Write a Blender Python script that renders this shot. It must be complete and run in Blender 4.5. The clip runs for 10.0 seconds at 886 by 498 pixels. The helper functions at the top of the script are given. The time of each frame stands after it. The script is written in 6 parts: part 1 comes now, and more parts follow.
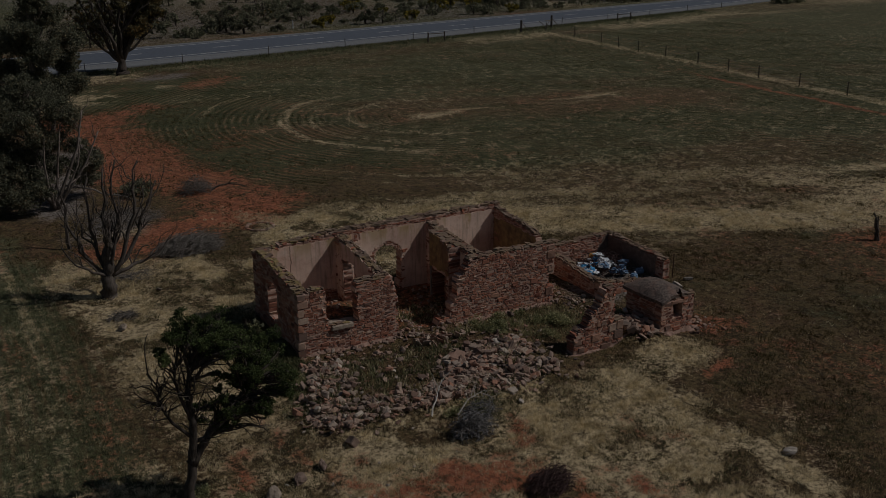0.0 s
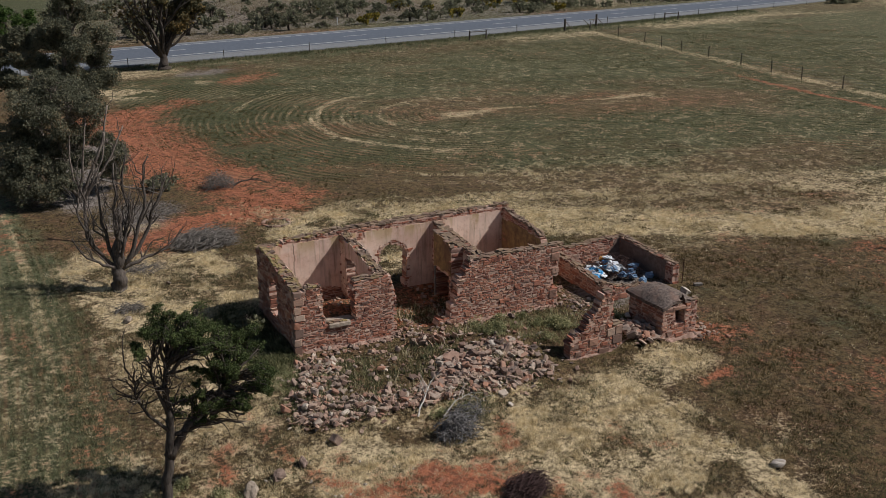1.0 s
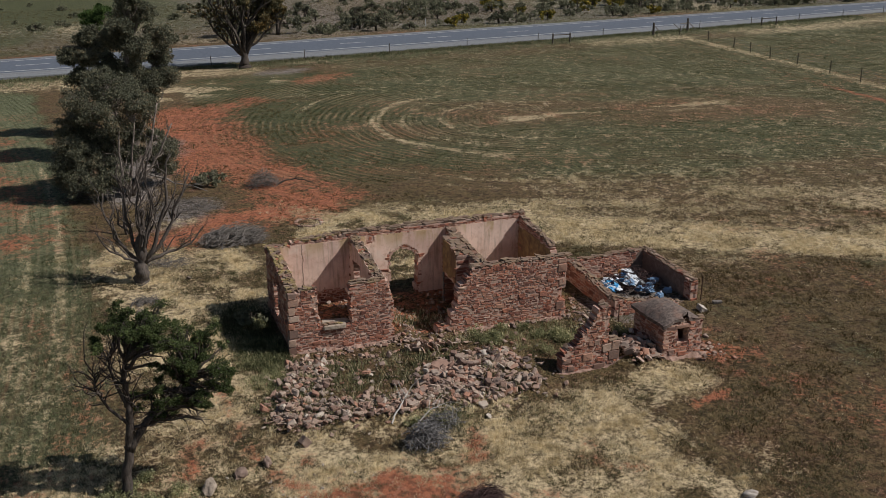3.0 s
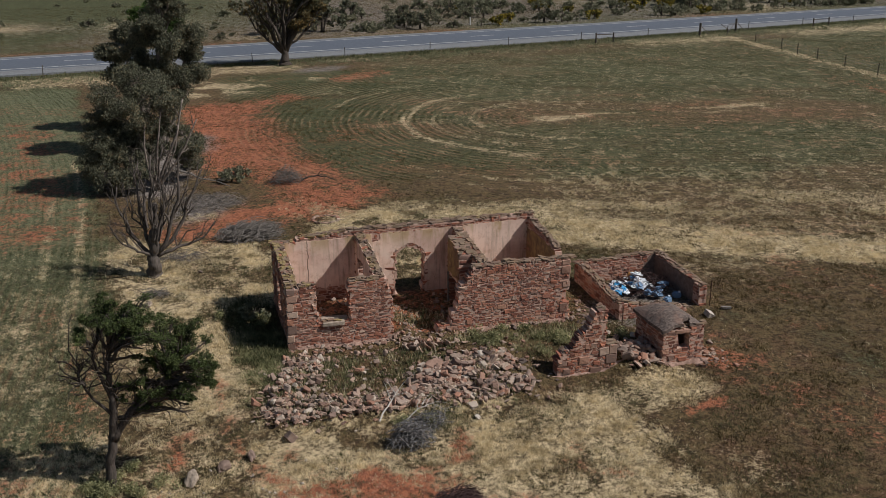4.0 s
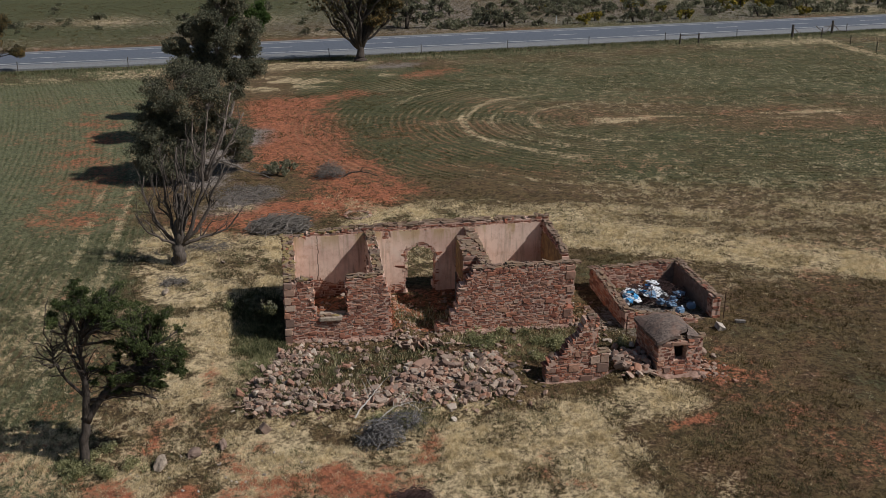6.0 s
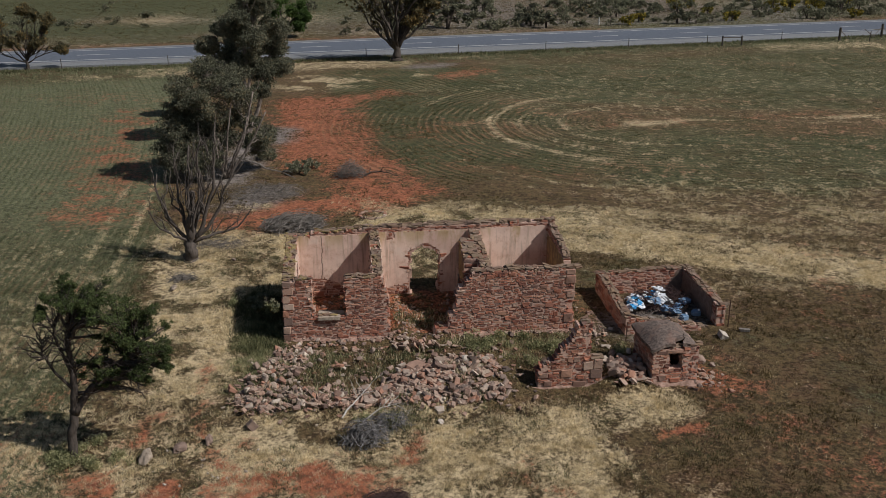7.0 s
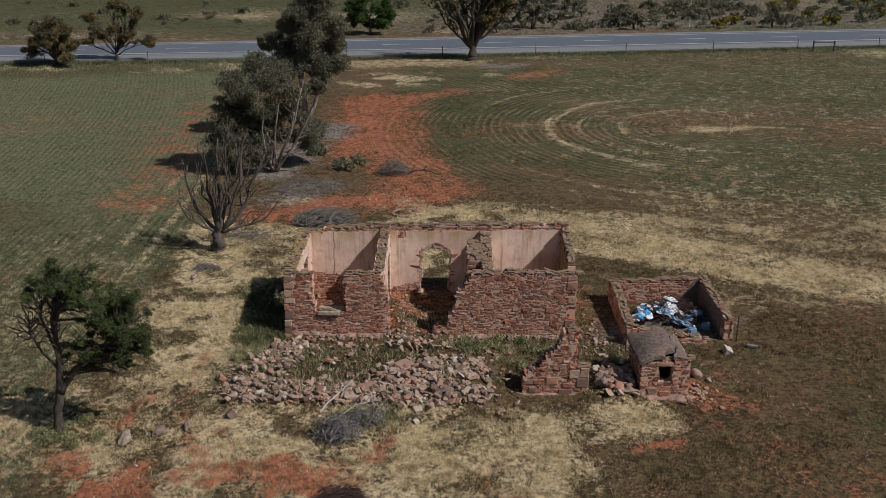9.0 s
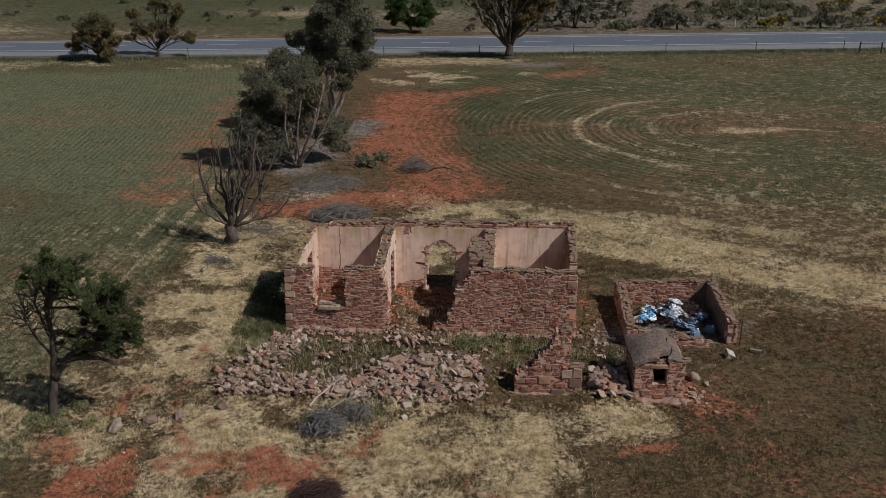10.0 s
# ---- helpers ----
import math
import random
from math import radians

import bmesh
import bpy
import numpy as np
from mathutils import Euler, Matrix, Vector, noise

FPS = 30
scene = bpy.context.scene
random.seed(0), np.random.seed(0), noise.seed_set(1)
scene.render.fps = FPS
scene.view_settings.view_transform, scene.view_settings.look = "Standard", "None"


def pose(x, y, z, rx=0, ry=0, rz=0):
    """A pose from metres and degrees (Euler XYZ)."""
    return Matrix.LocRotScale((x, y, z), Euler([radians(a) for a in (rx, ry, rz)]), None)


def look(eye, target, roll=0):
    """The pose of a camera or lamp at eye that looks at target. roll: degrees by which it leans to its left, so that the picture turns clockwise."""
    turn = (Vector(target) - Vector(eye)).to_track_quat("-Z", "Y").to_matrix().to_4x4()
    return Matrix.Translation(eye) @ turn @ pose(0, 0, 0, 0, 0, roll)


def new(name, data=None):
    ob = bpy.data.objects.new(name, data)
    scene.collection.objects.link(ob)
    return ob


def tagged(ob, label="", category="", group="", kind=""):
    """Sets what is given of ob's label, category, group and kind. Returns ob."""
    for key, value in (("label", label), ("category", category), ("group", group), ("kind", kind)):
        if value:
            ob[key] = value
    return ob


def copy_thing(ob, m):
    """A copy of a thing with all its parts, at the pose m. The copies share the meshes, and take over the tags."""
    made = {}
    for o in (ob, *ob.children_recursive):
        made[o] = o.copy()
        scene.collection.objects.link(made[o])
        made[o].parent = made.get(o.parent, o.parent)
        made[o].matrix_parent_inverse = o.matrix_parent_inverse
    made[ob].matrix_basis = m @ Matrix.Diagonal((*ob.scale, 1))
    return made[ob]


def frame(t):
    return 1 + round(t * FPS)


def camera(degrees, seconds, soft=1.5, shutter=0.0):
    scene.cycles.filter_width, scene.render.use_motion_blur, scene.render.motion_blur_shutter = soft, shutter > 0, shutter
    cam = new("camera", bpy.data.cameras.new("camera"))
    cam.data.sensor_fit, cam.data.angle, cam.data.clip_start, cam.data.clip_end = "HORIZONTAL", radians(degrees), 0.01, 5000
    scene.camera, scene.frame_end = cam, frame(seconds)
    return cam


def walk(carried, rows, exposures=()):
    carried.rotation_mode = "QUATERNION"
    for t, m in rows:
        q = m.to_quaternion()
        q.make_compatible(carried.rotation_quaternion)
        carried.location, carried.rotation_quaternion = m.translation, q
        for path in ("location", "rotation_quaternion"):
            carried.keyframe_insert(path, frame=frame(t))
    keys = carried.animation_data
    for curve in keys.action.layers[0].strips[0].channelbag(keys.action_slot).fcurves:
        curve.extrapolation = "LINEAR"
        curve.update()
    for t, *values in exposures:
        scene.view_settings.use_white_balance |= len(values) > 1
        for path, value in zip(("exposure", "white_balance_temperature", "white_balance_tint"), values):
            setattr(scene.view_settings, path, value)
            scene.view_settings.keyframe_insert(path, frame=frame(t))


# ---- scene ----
cam = camera(49.3, 10.0, 0.5)
PATH = [
    (0, (-12.254, -30.374, 15.219), (-11.275, -28.753, 14.577), -0.2),
    (0.5, (-11.347, -30.88, 15.268), (-10.415, -29.233, 14.622), -0.2),
    (1, (-10.405, -31.346, 15.318), (-9.524, -29.672, 14.671), -0.1),
    (1.5, (-9.455, -31.777, 15.393), (-8.623, -30.077, 14.746), -0.2),
    (2, (-8.487, -32.193, 15.441), (-7.706, -30.469, 14.794), -0.1),
    (2.5, (-7.505, -32.539, 15.493), (-6.775, -30.793, 14.846), -0.1),
    (4, (-4.516, -33.533, 15.525), (-3.946, -31.729, 14.876), -0.1),
    (4.5, (-3.521, -33.775, 15.522), (-3.004, -31.957, 14.869), -0.1),
    (5, (-2.54, -34.006, 15.534), (-2.075, -32.174, 14.881), -0.0),
    (5.5, (-1.56, -34.232, 15.58), (-1.148, -32.387, 14.926), -0.0),
    (7, (1.468, -34.717, 15.691), (1.721, -32.845, 15.036), 0.0),
    (7.5, (2.482, -34.807, 15.751), (2.681, -32.928, 15.095), 0.1),
    (8, (3.522, -34.892, 15.784), (3.665, -33.008, 15.127), 0.1),
    (8.5, (4.52, -34.996, 15.829), (4.61, -33.109, 15.171), 0.2),
    (9, (5.534, -35.049, 15.8), (5.569, -33.16, 15.141), 0.2),
    (9.5, (6.544, -35.049, 15.729), (6.525, -33.161, 15.07), 0.2),
    (10, (7.541, -34.966, 15.671), (7.469, -33.079, 15.011), 0.2),
]
FADE = [
    (0.0, -1.88), (0.25, -1.34), (0.5, -0.84), (0.75, -0.38), (1.0, -0.1), (4.5, -0.12), (6.0, -0.16), (8.5, -0.17), (9.6, -0.24), (10.0, -0.36),
]
walk(cam, [(t, look(eye, target, roll)) for t, eye, target, roll in PATH], FADE)

# ---- sky, sun ----
SUN = Vector((0.85, -0.42, 1.0)).normalized()
world = bpy.data.worlds.new("world")
scene.world = world
world.use_nodes = True
wn = world.node_tree.nodes
sky = wn.new("ShaderNodeTexSky")
sky.sky_type = "NISHITA"
sky.sun_disc = False
sky.sun_elevation = math.asin(SUN.z)
sky.sun_rotation = math.atan2(SUN.x, SUN.y)
world.node_tree.links.new(sky.outputs[0], wn["Background"].inputs[0])
wn["Background"].inputs[1].default_value = 0.05
lamp = bpy.data.lights.new("sun", "SUN")
lamp.energy, lamp.angle, lamp.color = 4.2, radians(0.6), (1.0, 0.957, 0.93)
sun = new("sun", lamp)
sun.matrix_world = look(SUN * 200, (0, 0, 0))


# ---- materials ----
class Nodes:
    """A small builder for node materials."""

    def __init__(self, name):
        self.mat = bpy.data.materials.new(name)
        self.mat.use_nodes = True
        self.tree = self.mat.node_tree
        self.bsdf = self.tree.nodes["Principled BSDF"]
        self.bsdf.inputs["Roughness"].default_value = 0.9
        self.bsdf.inputs["Specular IOR Level"].default_value = 0.2
        self.pos = self.add("ShaderNodeNewGeometry").outputs["Position"]

    def add(self, kind):
        return self.tree.nodes.new(kind)

    def link(self, a, b):
        self.tree.links.new(a, b)

    def set(self, socket, value):
        if isinstance(value, bpy.types.NodeSocket):
            self.link(value, socket)
        else:
            socket.default_value = value

    def noise(self, scale, detail=4, rough=0.55, vec=None, out="Fac"):
        n = self.add("ShaderNodeTexNoise")
        n.inputs["Scale"].default_value, n.inputs["Detail"].default_value, n.inputs["Roughness"].default_value = scale, detail, rough
        self.link(vec or self.pos, n.inputs["Vector"])
        return n.outputs[out]

    def stretch(self, x, y, z, vec=None):
        n = self.add("ShaderNodeMapping")
        n.inputs["Scale"].default_value = (x, y, z)
        self.link(vec or self.pos, n.inputs["Vector"])
        return n.outputs[0]

    def math(self, op, a, b=0.0, clamp=False):
        n = self.add("ShaderNodeMath")
        n.operation, n.use_clamp = op, clamp
        self.set(n.inputs[0], a), self.set(n.inputs[1], b)
        return n.outputs[0]

    def span(self, value, lo, hi, to0=0.0, to1=1.0):
        n = self.add("ShaderNodeMapRange")
        n.interpolation_type = "SMOOTHSTEP"
        self.set(n.inputs[0], value)
        for i, v in enumerate((lo, hi, to0, to1)):
            n.inputs[i + 1].default_value = v
        return n.outputs[0]

    def mix(self, fac, a, b, blend="MIX"):
        n = self.add("ShaderNodeMix")
        n.data_type, n.blend_type = "RGBA", blend
        self.set(n.inputs[0], fac)
        for s, v in ((n.inputs[6], a), (n.inputs[7], b)):
            self.set(s, (*v, 1.0) if isinstance(v, tuple) else v)
        return n.outputs[2]

    def ramp(self, fac, *stops):
        n = self.add("ShaderNodeValToRGB")
        els = n.color_ramp.elements
        while len(els) < len(stops):
            els.new(0.5)
        for e, (p, c) in zip(els, stops):
            e.position, e.color = p, (*c, 1.0)
        self.set(n.inputs[0], fac)
        return n.outputs[0]

    def attr(self, name):
        n = self.add("ShaderNodeAttribute")
        n.attribute_name = name
        return n

    def object_random(self):
        return self.add("ShaderNodeObjectInfo").outputs["Random"]

    def island_random(self):
        return self.add("ShaderNodeNewGeometry").outputs["Random Per Island"]

    def done(self, color, rough=None, bump=None, strength=0.3, distance=0.02):
        self.set(self.bsdf.inputs["Base Color"], (*color, 1.0) if isinstance(color, tuple) else color)
        if rough is not None:
            self.set(self.bsdf.inputs["Roughness"], rough)
        if bump is not None:
            b = self.add("ShaderNodeBump")
            b.inputs["Strength"].default_value, b.inputs["Distance"].default_value = strength, distance
            self.link(bump, b.inputs["Height"])
            self.link(b.outputs[0], self.bsdf.inputs["Normal"])
        return self.mat


def ground_material():
    m = Nodes("ground_earth")
    a = m.attr("cover")
    sep = m.add("ShaderNodeSeparateColor")
    m.link(a.outputs["Color"], sep.inputs[0])
    drill = m.add("ShaderNodeSeparateColor")
    m.link(m.attr("drill").outputs["Color"], drill.inputs[0])
    fine, mid, big = m.noise(7.0, 6, 0.75), m.noise(1.3, 5, 0.65), m.noise(0.12, 3)
    grit, speck = m.noise(30.0, 4, 0.7), m.noise(13.0, 3, 0.6)
    tuft = m.noise(2.7, 3, 0.6)
    grain = m.math("ADD", m.math("ADD", m.math("MULTIPLY", fine, 0.5), m.math("MULTIPLY", grit, 0.25)), m.math("MULTIPLY", tuft, 0.25))
    weed = m.mix(m.span(grain, 0.43, 0.57), (0.036, 0.025, 0.0115), (0.156, 0.110, 0.052))
    weed = m.mix(m.span(mid, 0.42, 0.66, 0.0, 0.8), weed, m.mix(m.span(grain, 0.43, 0.57), (0.043, 0.024, 0.013), (0.155, 0.085, 0.046)))
    wob = m.math("ADD", m.math("MULTIPLY", m.math("SUBTRACT", fine, 0.5), 1.7), m.math("MULTIPLY", m.math("SUBTRACT", mid, 0.5), 1.4))

    def over(base, mask, c1, c2, sharp=0.2):
        fac = m.span(m.math("ADD", mask, wob), 0.5 - sharp, 0.5 + sharp)
        return m.mix(fac, base, m.mix(m.span(grain, 0.43, 0.57), c1, c2))

    col = over(weed, sep.outputs[1], (0.030, 0.034, 0.015), (0.100, 0.104, 0.047), 0.25)
    # west field: distance haze mixed into the green as a paler, greyer tone
    young = m.mix(m.span(grain, 0.43, 0.57), (0.060, 0.067, 0.035), (0.180, 0.186, 0.102))
    col = m.mix(m.math("MULTIPLY", drill.outputs[2], m.span(sep.outputs[1], 0.25, 0.6)), col, young)
    col = over(col, sep.outputs[2], (0.135, 0.10, 0.056), (0.64, 0.51, 0.31))
    col = m.mix(m.span(speck, 0.63, 0.68, 0.0, 0.35), col, (0.34, 0.28, 0.18))
    col = over(col, sep.outputs[0], (0.17, 0.066, 0.038), (0.42, 0.155, 0.08))
    # drilled rows: seedlings on the crests, bare soil between them
    p = m.math("ADD", m.math("MULTIPLY", drill.outputs[0], 2 * math.pi / 0.6), m.math("MULTIPLY", m.math("SUBTRACT", mid, 0.5), 3.0))
    crest = m.math("MULTIPLY", m.math("ADD", m.math("COSINE", p), 1.0), 0.5)
    worn = m.span(m.math("ADD", m.math("MULTIPLY", fine, 0.5), m.math("MULTIPLY", m.noise(0.35, 3, 0.6), 0.5)), 0.38, 0.56)
    rows = m.math("MULTIPLY", m.math("MULTIPLY", m.span(crest, 0.45, 0.85), drill.outputs[1]), worn)
    col = m.mix(m.math("MULTIPLY", rows, 0.42), col, m.mix(m.span(grain, 0.43, 0.57), (0.026, 0.026, 0.013), (0.085, 0.085, 0.042)))
    bare = m.math("MULTIPLY", m.math("MULTIPLY", m.span(crest, 0.3, 0.05), drill.outputs[1]), m.span(m.noise(0.22, 4, 0.6), 0.46, 0.60))
    col = m.mix(m.math("MULTIPLY", bare, 0.55), col, m.mix(m.span(big, 0.4, 0.6), (0.26, 0.185, 0.105), (0.26, 0.13, 0.07)))
    col = over(col, a.outputs["Alpha"], (0.10, 0.085, 0.075), (0.27, 0.235, 0.21), 0.3)
    h = m.math("ADD", m.math("MULTIPLY", fine, 0.6), m.math("MULTIPLY", grit, 0.4))
    return m.done(col, 0.95, h, 1.0, 0.10)


WALL_STONE = ((0.0, (0.10, 0.046, 0.038)), (0.18, (0.25, 0.10, 0.066)), (0.34, (0.36, 0.155, 0.098)), (0.5, (0.19, 0.095, 0.072)),
              (0.64, (0.31, 0.145, 0.098)), (0.78, (0.41, 0.24, 0.165)), (0.9, (0.16, 0.10, 0.083)), (1.0, (0.48, 0.36, 0.28)))
FALLEN = ((0.0, (0.105, 0.08, 0.068)), (0.16, (0.27, 0.165, 0.125)), (0.3, (0.38, 0.27, 0.21)), (0.45, (0.17, 0.135, 0.118)), (0.58, (0.33, 0.17, 0.115)),
          (0.72, (0.40, 0.31, 0.245)), (0.86, (0.23, 0.165, 0.135)), (1.0, (0.54, 0.46, 0.38)))

COPING = ((0.0, (0.13, 0.10, 0.082)), (0.18, (0.24, 0.175, 0.135)), (0.34, (0.17, 0.135, 0.112)), (0.5, (0.30, 0.235, 0.165)), (0.64, (0.22, 0.15, 0.115)), (0.8, (0.30, 0.25, 0.205)), (1.0, (0.19, 0.15, 0.115)))


def stone_material(name, island, tint=(1.0, 1.0, 1.0), stops=WALL_STONE, lichen=False):
    m = Nodes(name)
    r = m.island_random() if island else m.object_random()
    c = m.ramp(r, *stops)
    n1, n2 = m.noise(14.0, 6, 0.7), m.noise(3.0, 4, 0.6)
    c = m.mix(m.span(n1, 0.35, 0.7, 0.0, 0.55), c, m.mix(0.5, c, (0.12, 0.07, 0.055)))
    c = m.mix(m.span(n2, 0.58, 0.78, 0.0, 0.3), c, (0.34, 0.22, 0.16))
    c = m.mix(1.0, c, tint, "MULTIPLY")
    c = m.mix(m.span(m.noise(0.9, 4, 0.65), 0.48, 0.68, 0.0, 0.45), c, m.mix(0.5, c, (0.085, 0.062, 0.054)))
    if lichen:
        # yellow lichen, thickest on the weather side of the house
        p = m.add("ShaderNodeSeparateXYZ")
        m.link(m.pos, p.inputs[0])
        grown = m.math("MULTIPLY", m.span(m.noise(1.6, 5, 0.7), 0.44, 0.60), m.span(p.outputs[0], 4.6, 2.0, 0.12, 0.85))
        c = m.mix(grown, c, m.mix(m.span(n1, 0.4, 0.6), (0.20, 0.145, 0.055), (0.38, 0.30, 0.12)))
    return m.done(c, 0.92, n1, 0.5, 0.02)


def grain_material(name, c1, c2, scale=6.0, rough=0.9, stretch=None, bump=0.4, c3=None):
    m = Nodes(name)
    v = m.stretch(*stretch) if stretch else None
    n1, n2 = m.noise(scale, 6, 0.65, v), m.noise(scale * 0.17, 3, 0.6)
    c = m.mix(m.span(n1, 0.3, 0.7), c1, c2)
    c = m.mix(m.span(n2, 0.45, 0.7, 0.0, 0.6), c, c3 or m.mix(0.5, c1, c2))
    return m.done(c, rough, n1, bump, 0.02)


def blade_material(name, *stops, trans=0.25):
    m = Nodes(name)
    r = m.island_random()
    tuft, drift = m.span(m.noise(4.5, 3, 0.6), 0.33, 0.67), m.span(m.noise(0.5, 4, 0.7), 0.3, 0.7)
    f = m.math("ADD", m.math("MULTIPLY", r, 0.32), m.math("ADD", m.math("MULTIPLY", tuft, 0.4), m.math("MULTIPLY", drift, 0.28)))
    c = m.ramp(f, *stops)
    m.bsdf.inputs["Subsurface Weight"].default_value = 0.0
    m.done(c, 0.88)
    m.bsdf.inputs["Specular IOR Level"].default_value = 0.08
    t = m.add("ShaderNodeBsdfTranslucent")
    m.link(c, t.inputs[0])
    mx = m.add("ShaderNodeMixShader")
    mx.inputs[0].default_value = trans
    m.link(m.bsdf.outputs[0], mx.inputs[1]), m.link(t.outputs[0], mx.inputs[2])
    m.link(mx.outputs[0], m.tree.nodes["Material Output"].inputs[0])
    return m.mat


def plaster_material():
    m = Nodes("old_plaster")
    streak = m.noise(1.0, 5, 0.65, m.stretch(4.0, 4.0, 0.35))
    n, big, fine = m.noise(3.0, 6, 0.75), m.noise(0.8, 4, 0.6), m.noise(24.0, 5, 0.7)
    c = m.mix(m.span(big, 0.35, 0.65), (0.62, 0.435, 0.35), (0.78, 0.60, 0.49))
    c = m.mix(m.span(n, 0.48, 0.72, 0.0, 0.6), c, (0.46, 0.27, 0.18))
    c = m.mix(m.span(fine, 0.55, 0.75, 0.0, 0.35), c, (0.36, 0.24, 0.18))
    c = m.mix(m.span(m.noise(1.7, 3, 0.5), 0.6, 0.7, 0.0, 0.45), c, (0.72, 0.60, 0.50))
    c = m.mix(m.span(streak, 0.50, 0.72, 0.0, 0.7), c, (0.27, 0.19, 0.135))
    p = m.add("ShaderNodeSeparateXYZ")
    m.link(m.pos, p.inputs[0])
    top = m.math("MULTIPLY", m.span(p.outputs[2], 2.0, 2.9), m.span(m.noise(1.0, 4, 0.6, m.stretch(1.1, 1.1, 0.25)), 0.46, 0.58))
    c = m.mix(m.math("MULTIPLY", top, 0.55), c, (0.36, 0.255, 0.07))
    # one long crack in the back wall
    bend = m.math("MULTIPLY", m.noise(1.6, 4, 0.7, m.stretch(0.0, 0.0, 1.0)), 0.45)
    off = m.math("ABSOLUTE", m.math("SUBTRACT", m.math("SUBTRACT", p.outputs[0], bend), 1.32))
    crack = m.math("MULTIPLY", m.span(off, 0.012, 0.022, 1.0, 0.0), m.math("GREATER_THAN", p.outputs[1], 4.2))
    c = m.mix(m.math("MULTIPLY", crack, 0.85), c, (0.10, 0.06, 0.045))
    return m.done(c, 0.9, m.math("ADD", n, m.math("MULTIPLY", fine, 0.4)), 0.35, 0.02)


M_GROUND = ground_material()
M_STONE, M_STONES = stone_material("red_sandstone", False, (1.16, 1.10, 1.07)), stone_material("red_sandstone_joined", True, (1.16, 1.10, 1.07))
M_RUBBLE, M_RUBBLES = stone_material("fallen_stone", False, (1.08, 1.08, 1.06), FALLEN), stone_material("fallen_stone_joined", True, (1.08, 1.08, 1.06), FALLEN)
M_PALESTONE = grain_material("pale_limestone", (0.34, 0.29, 0.245), (0.54, 0.48, 0.41), 9.0)
M_SILL = grain_material("tan_dressed_stone", (0.24, 0.19, 0.145), (0.40, 0.33, 0.26), 9.0)
M_MORTAR = grain_material("earth_mortar", (0.40, 0.25, 0.19), (0.60, 0.42, 0.335), 12.0)
M_PINK = grain_material("washed_mortar", (0.17, 0.10, 0.075), (0.42, 0.28, 0.22), 5.0, bump=0.9, c3=(0.24, 0.16, 0.12))
M_PLASTER = plaster_material()
M_QUOIN = stone_material("dressed_stone", False, (1.12, 1.0, 0.94), FALLEN)
M_CAP, M_CAPS = stone_material("weathered_coping", False, (0.92, 0.84, 0.79), COPING, lichen=True), stone_material("weathered_coping_joined", True, (0.92, 0.84, 0.79), COPING, lichen=True)
M_RENDER = grain_material("grey_brown_render", (0.15, 0.105, 0.082), (0.25, 0.18, 0.145), 5.0)
# yellowed plaster of the chimney; on the east wall its darkness deepens the shade
M_STAIN_SHADE = grain_material("yellow_stain_shade_plaster", (0.14, 0.085, 0.05), (0.34, 0.23, 0.10), 3.0, c3=(0.20, 0.11, 0.07))
M_CONCRETE = grain_material("old_render", (0.075, 0.058, 0.05), (0.21, 0.165, 0.14), 11.0, 0.95, c3=(0.24, 0.15, 0.115), bump=0.9)
M_BARK = grain_material("dark_bark", (0.035, 0.028, 0.022), (0.10, 0.082, 0.066), 18.0, 0.95, (1, 1, 0.25))
M_CONIFERBARK = grain_material("grey_brown_bark", (0.035, 0.028, 0.023), (0.11, 0.092, 0.078), 18.0, 0.95, (1, 1, 0.25))
M_GUMBARK = grain_material("pale_gum_bark", (0.11, 0.09, 0.074), (0.30, 0.255, 0.22), 9.0, 0.85, (1, 1, 0.3), c3=(0.09, 0.072, 0.06))
M_GREYWOOD = grain_material("weathered_grey_wood", (0.10, 0.088, 0.078), (0.24, 0.215, 0.19), 22.0, 0.9, (1, 1, 0.3))
M_DEADBARK = grain_material("dead_tree_bark", (0.045, 0.037, 0.031), (0.145, 0.122, 0.105), 18.0, 0.95, (1, 1, 0.3))
M_BRUSH = grain_material("dry_brushwood", (0.022, 0.019, 0.018), (0.30, 0.285, 0.275), 9.0, 0.9)
M_DARKTWIG = grain_material("dark_red_twigs", (0.035, 0.022, 0.02), (0.10, 0.06, 0.055), 14.0)
M_BLEACHED = grain_material("bleached_wood", (0.38, 0.35, 0.31), (0.55, 0.52, 0.47), 20.0)
M_POST = grain_material("dark_timber_post", (0.05, 0.042, 0.036), (0.11, 0.095, 0.08), 20.0)
M_RUST = grain_material("rusty_steel", (0.045, 0.025, 0.018), (0.09, 0.05, 0.035), 30.0, 0.7)
M_WIRE = grain_material("fence_wire", (0.12, 0.12, 0.12), (0.2, 0.2, 0.2), 30.0, 0.5)
M_WHITEBAG = grain_material("white_plastic", (0.68, 0.72, 0.76), (0.82, 0.84, 0.85), 4.0, 0.45, bump=0.2)
M_BLUEBAG = grain_material("blue_plastic", (0.03, 0.22, 0.50), (0.12, 0.42, 0.68), 4.0, 0.4, bump=0.2)
M_DIMBLUE = grain_material("dusty_blue_plastic", (0.10, 0.19, 0.31), (0.22, 0.31, 0.42), 5.0, 0.5, bump=0.2)
M_ORANGE = grain_material("orange_plastic", (0.50, 0.22, 0.05), (0.62, 0.34, 0.12), 5.0, 0.5, bump=0.2)
M_GREYSACK = grain_material("grey_plastic", (0.38, 0.40, 0.41), (0.55, 0.56, 0.56), 5.0, 0.5, bump=0.2)
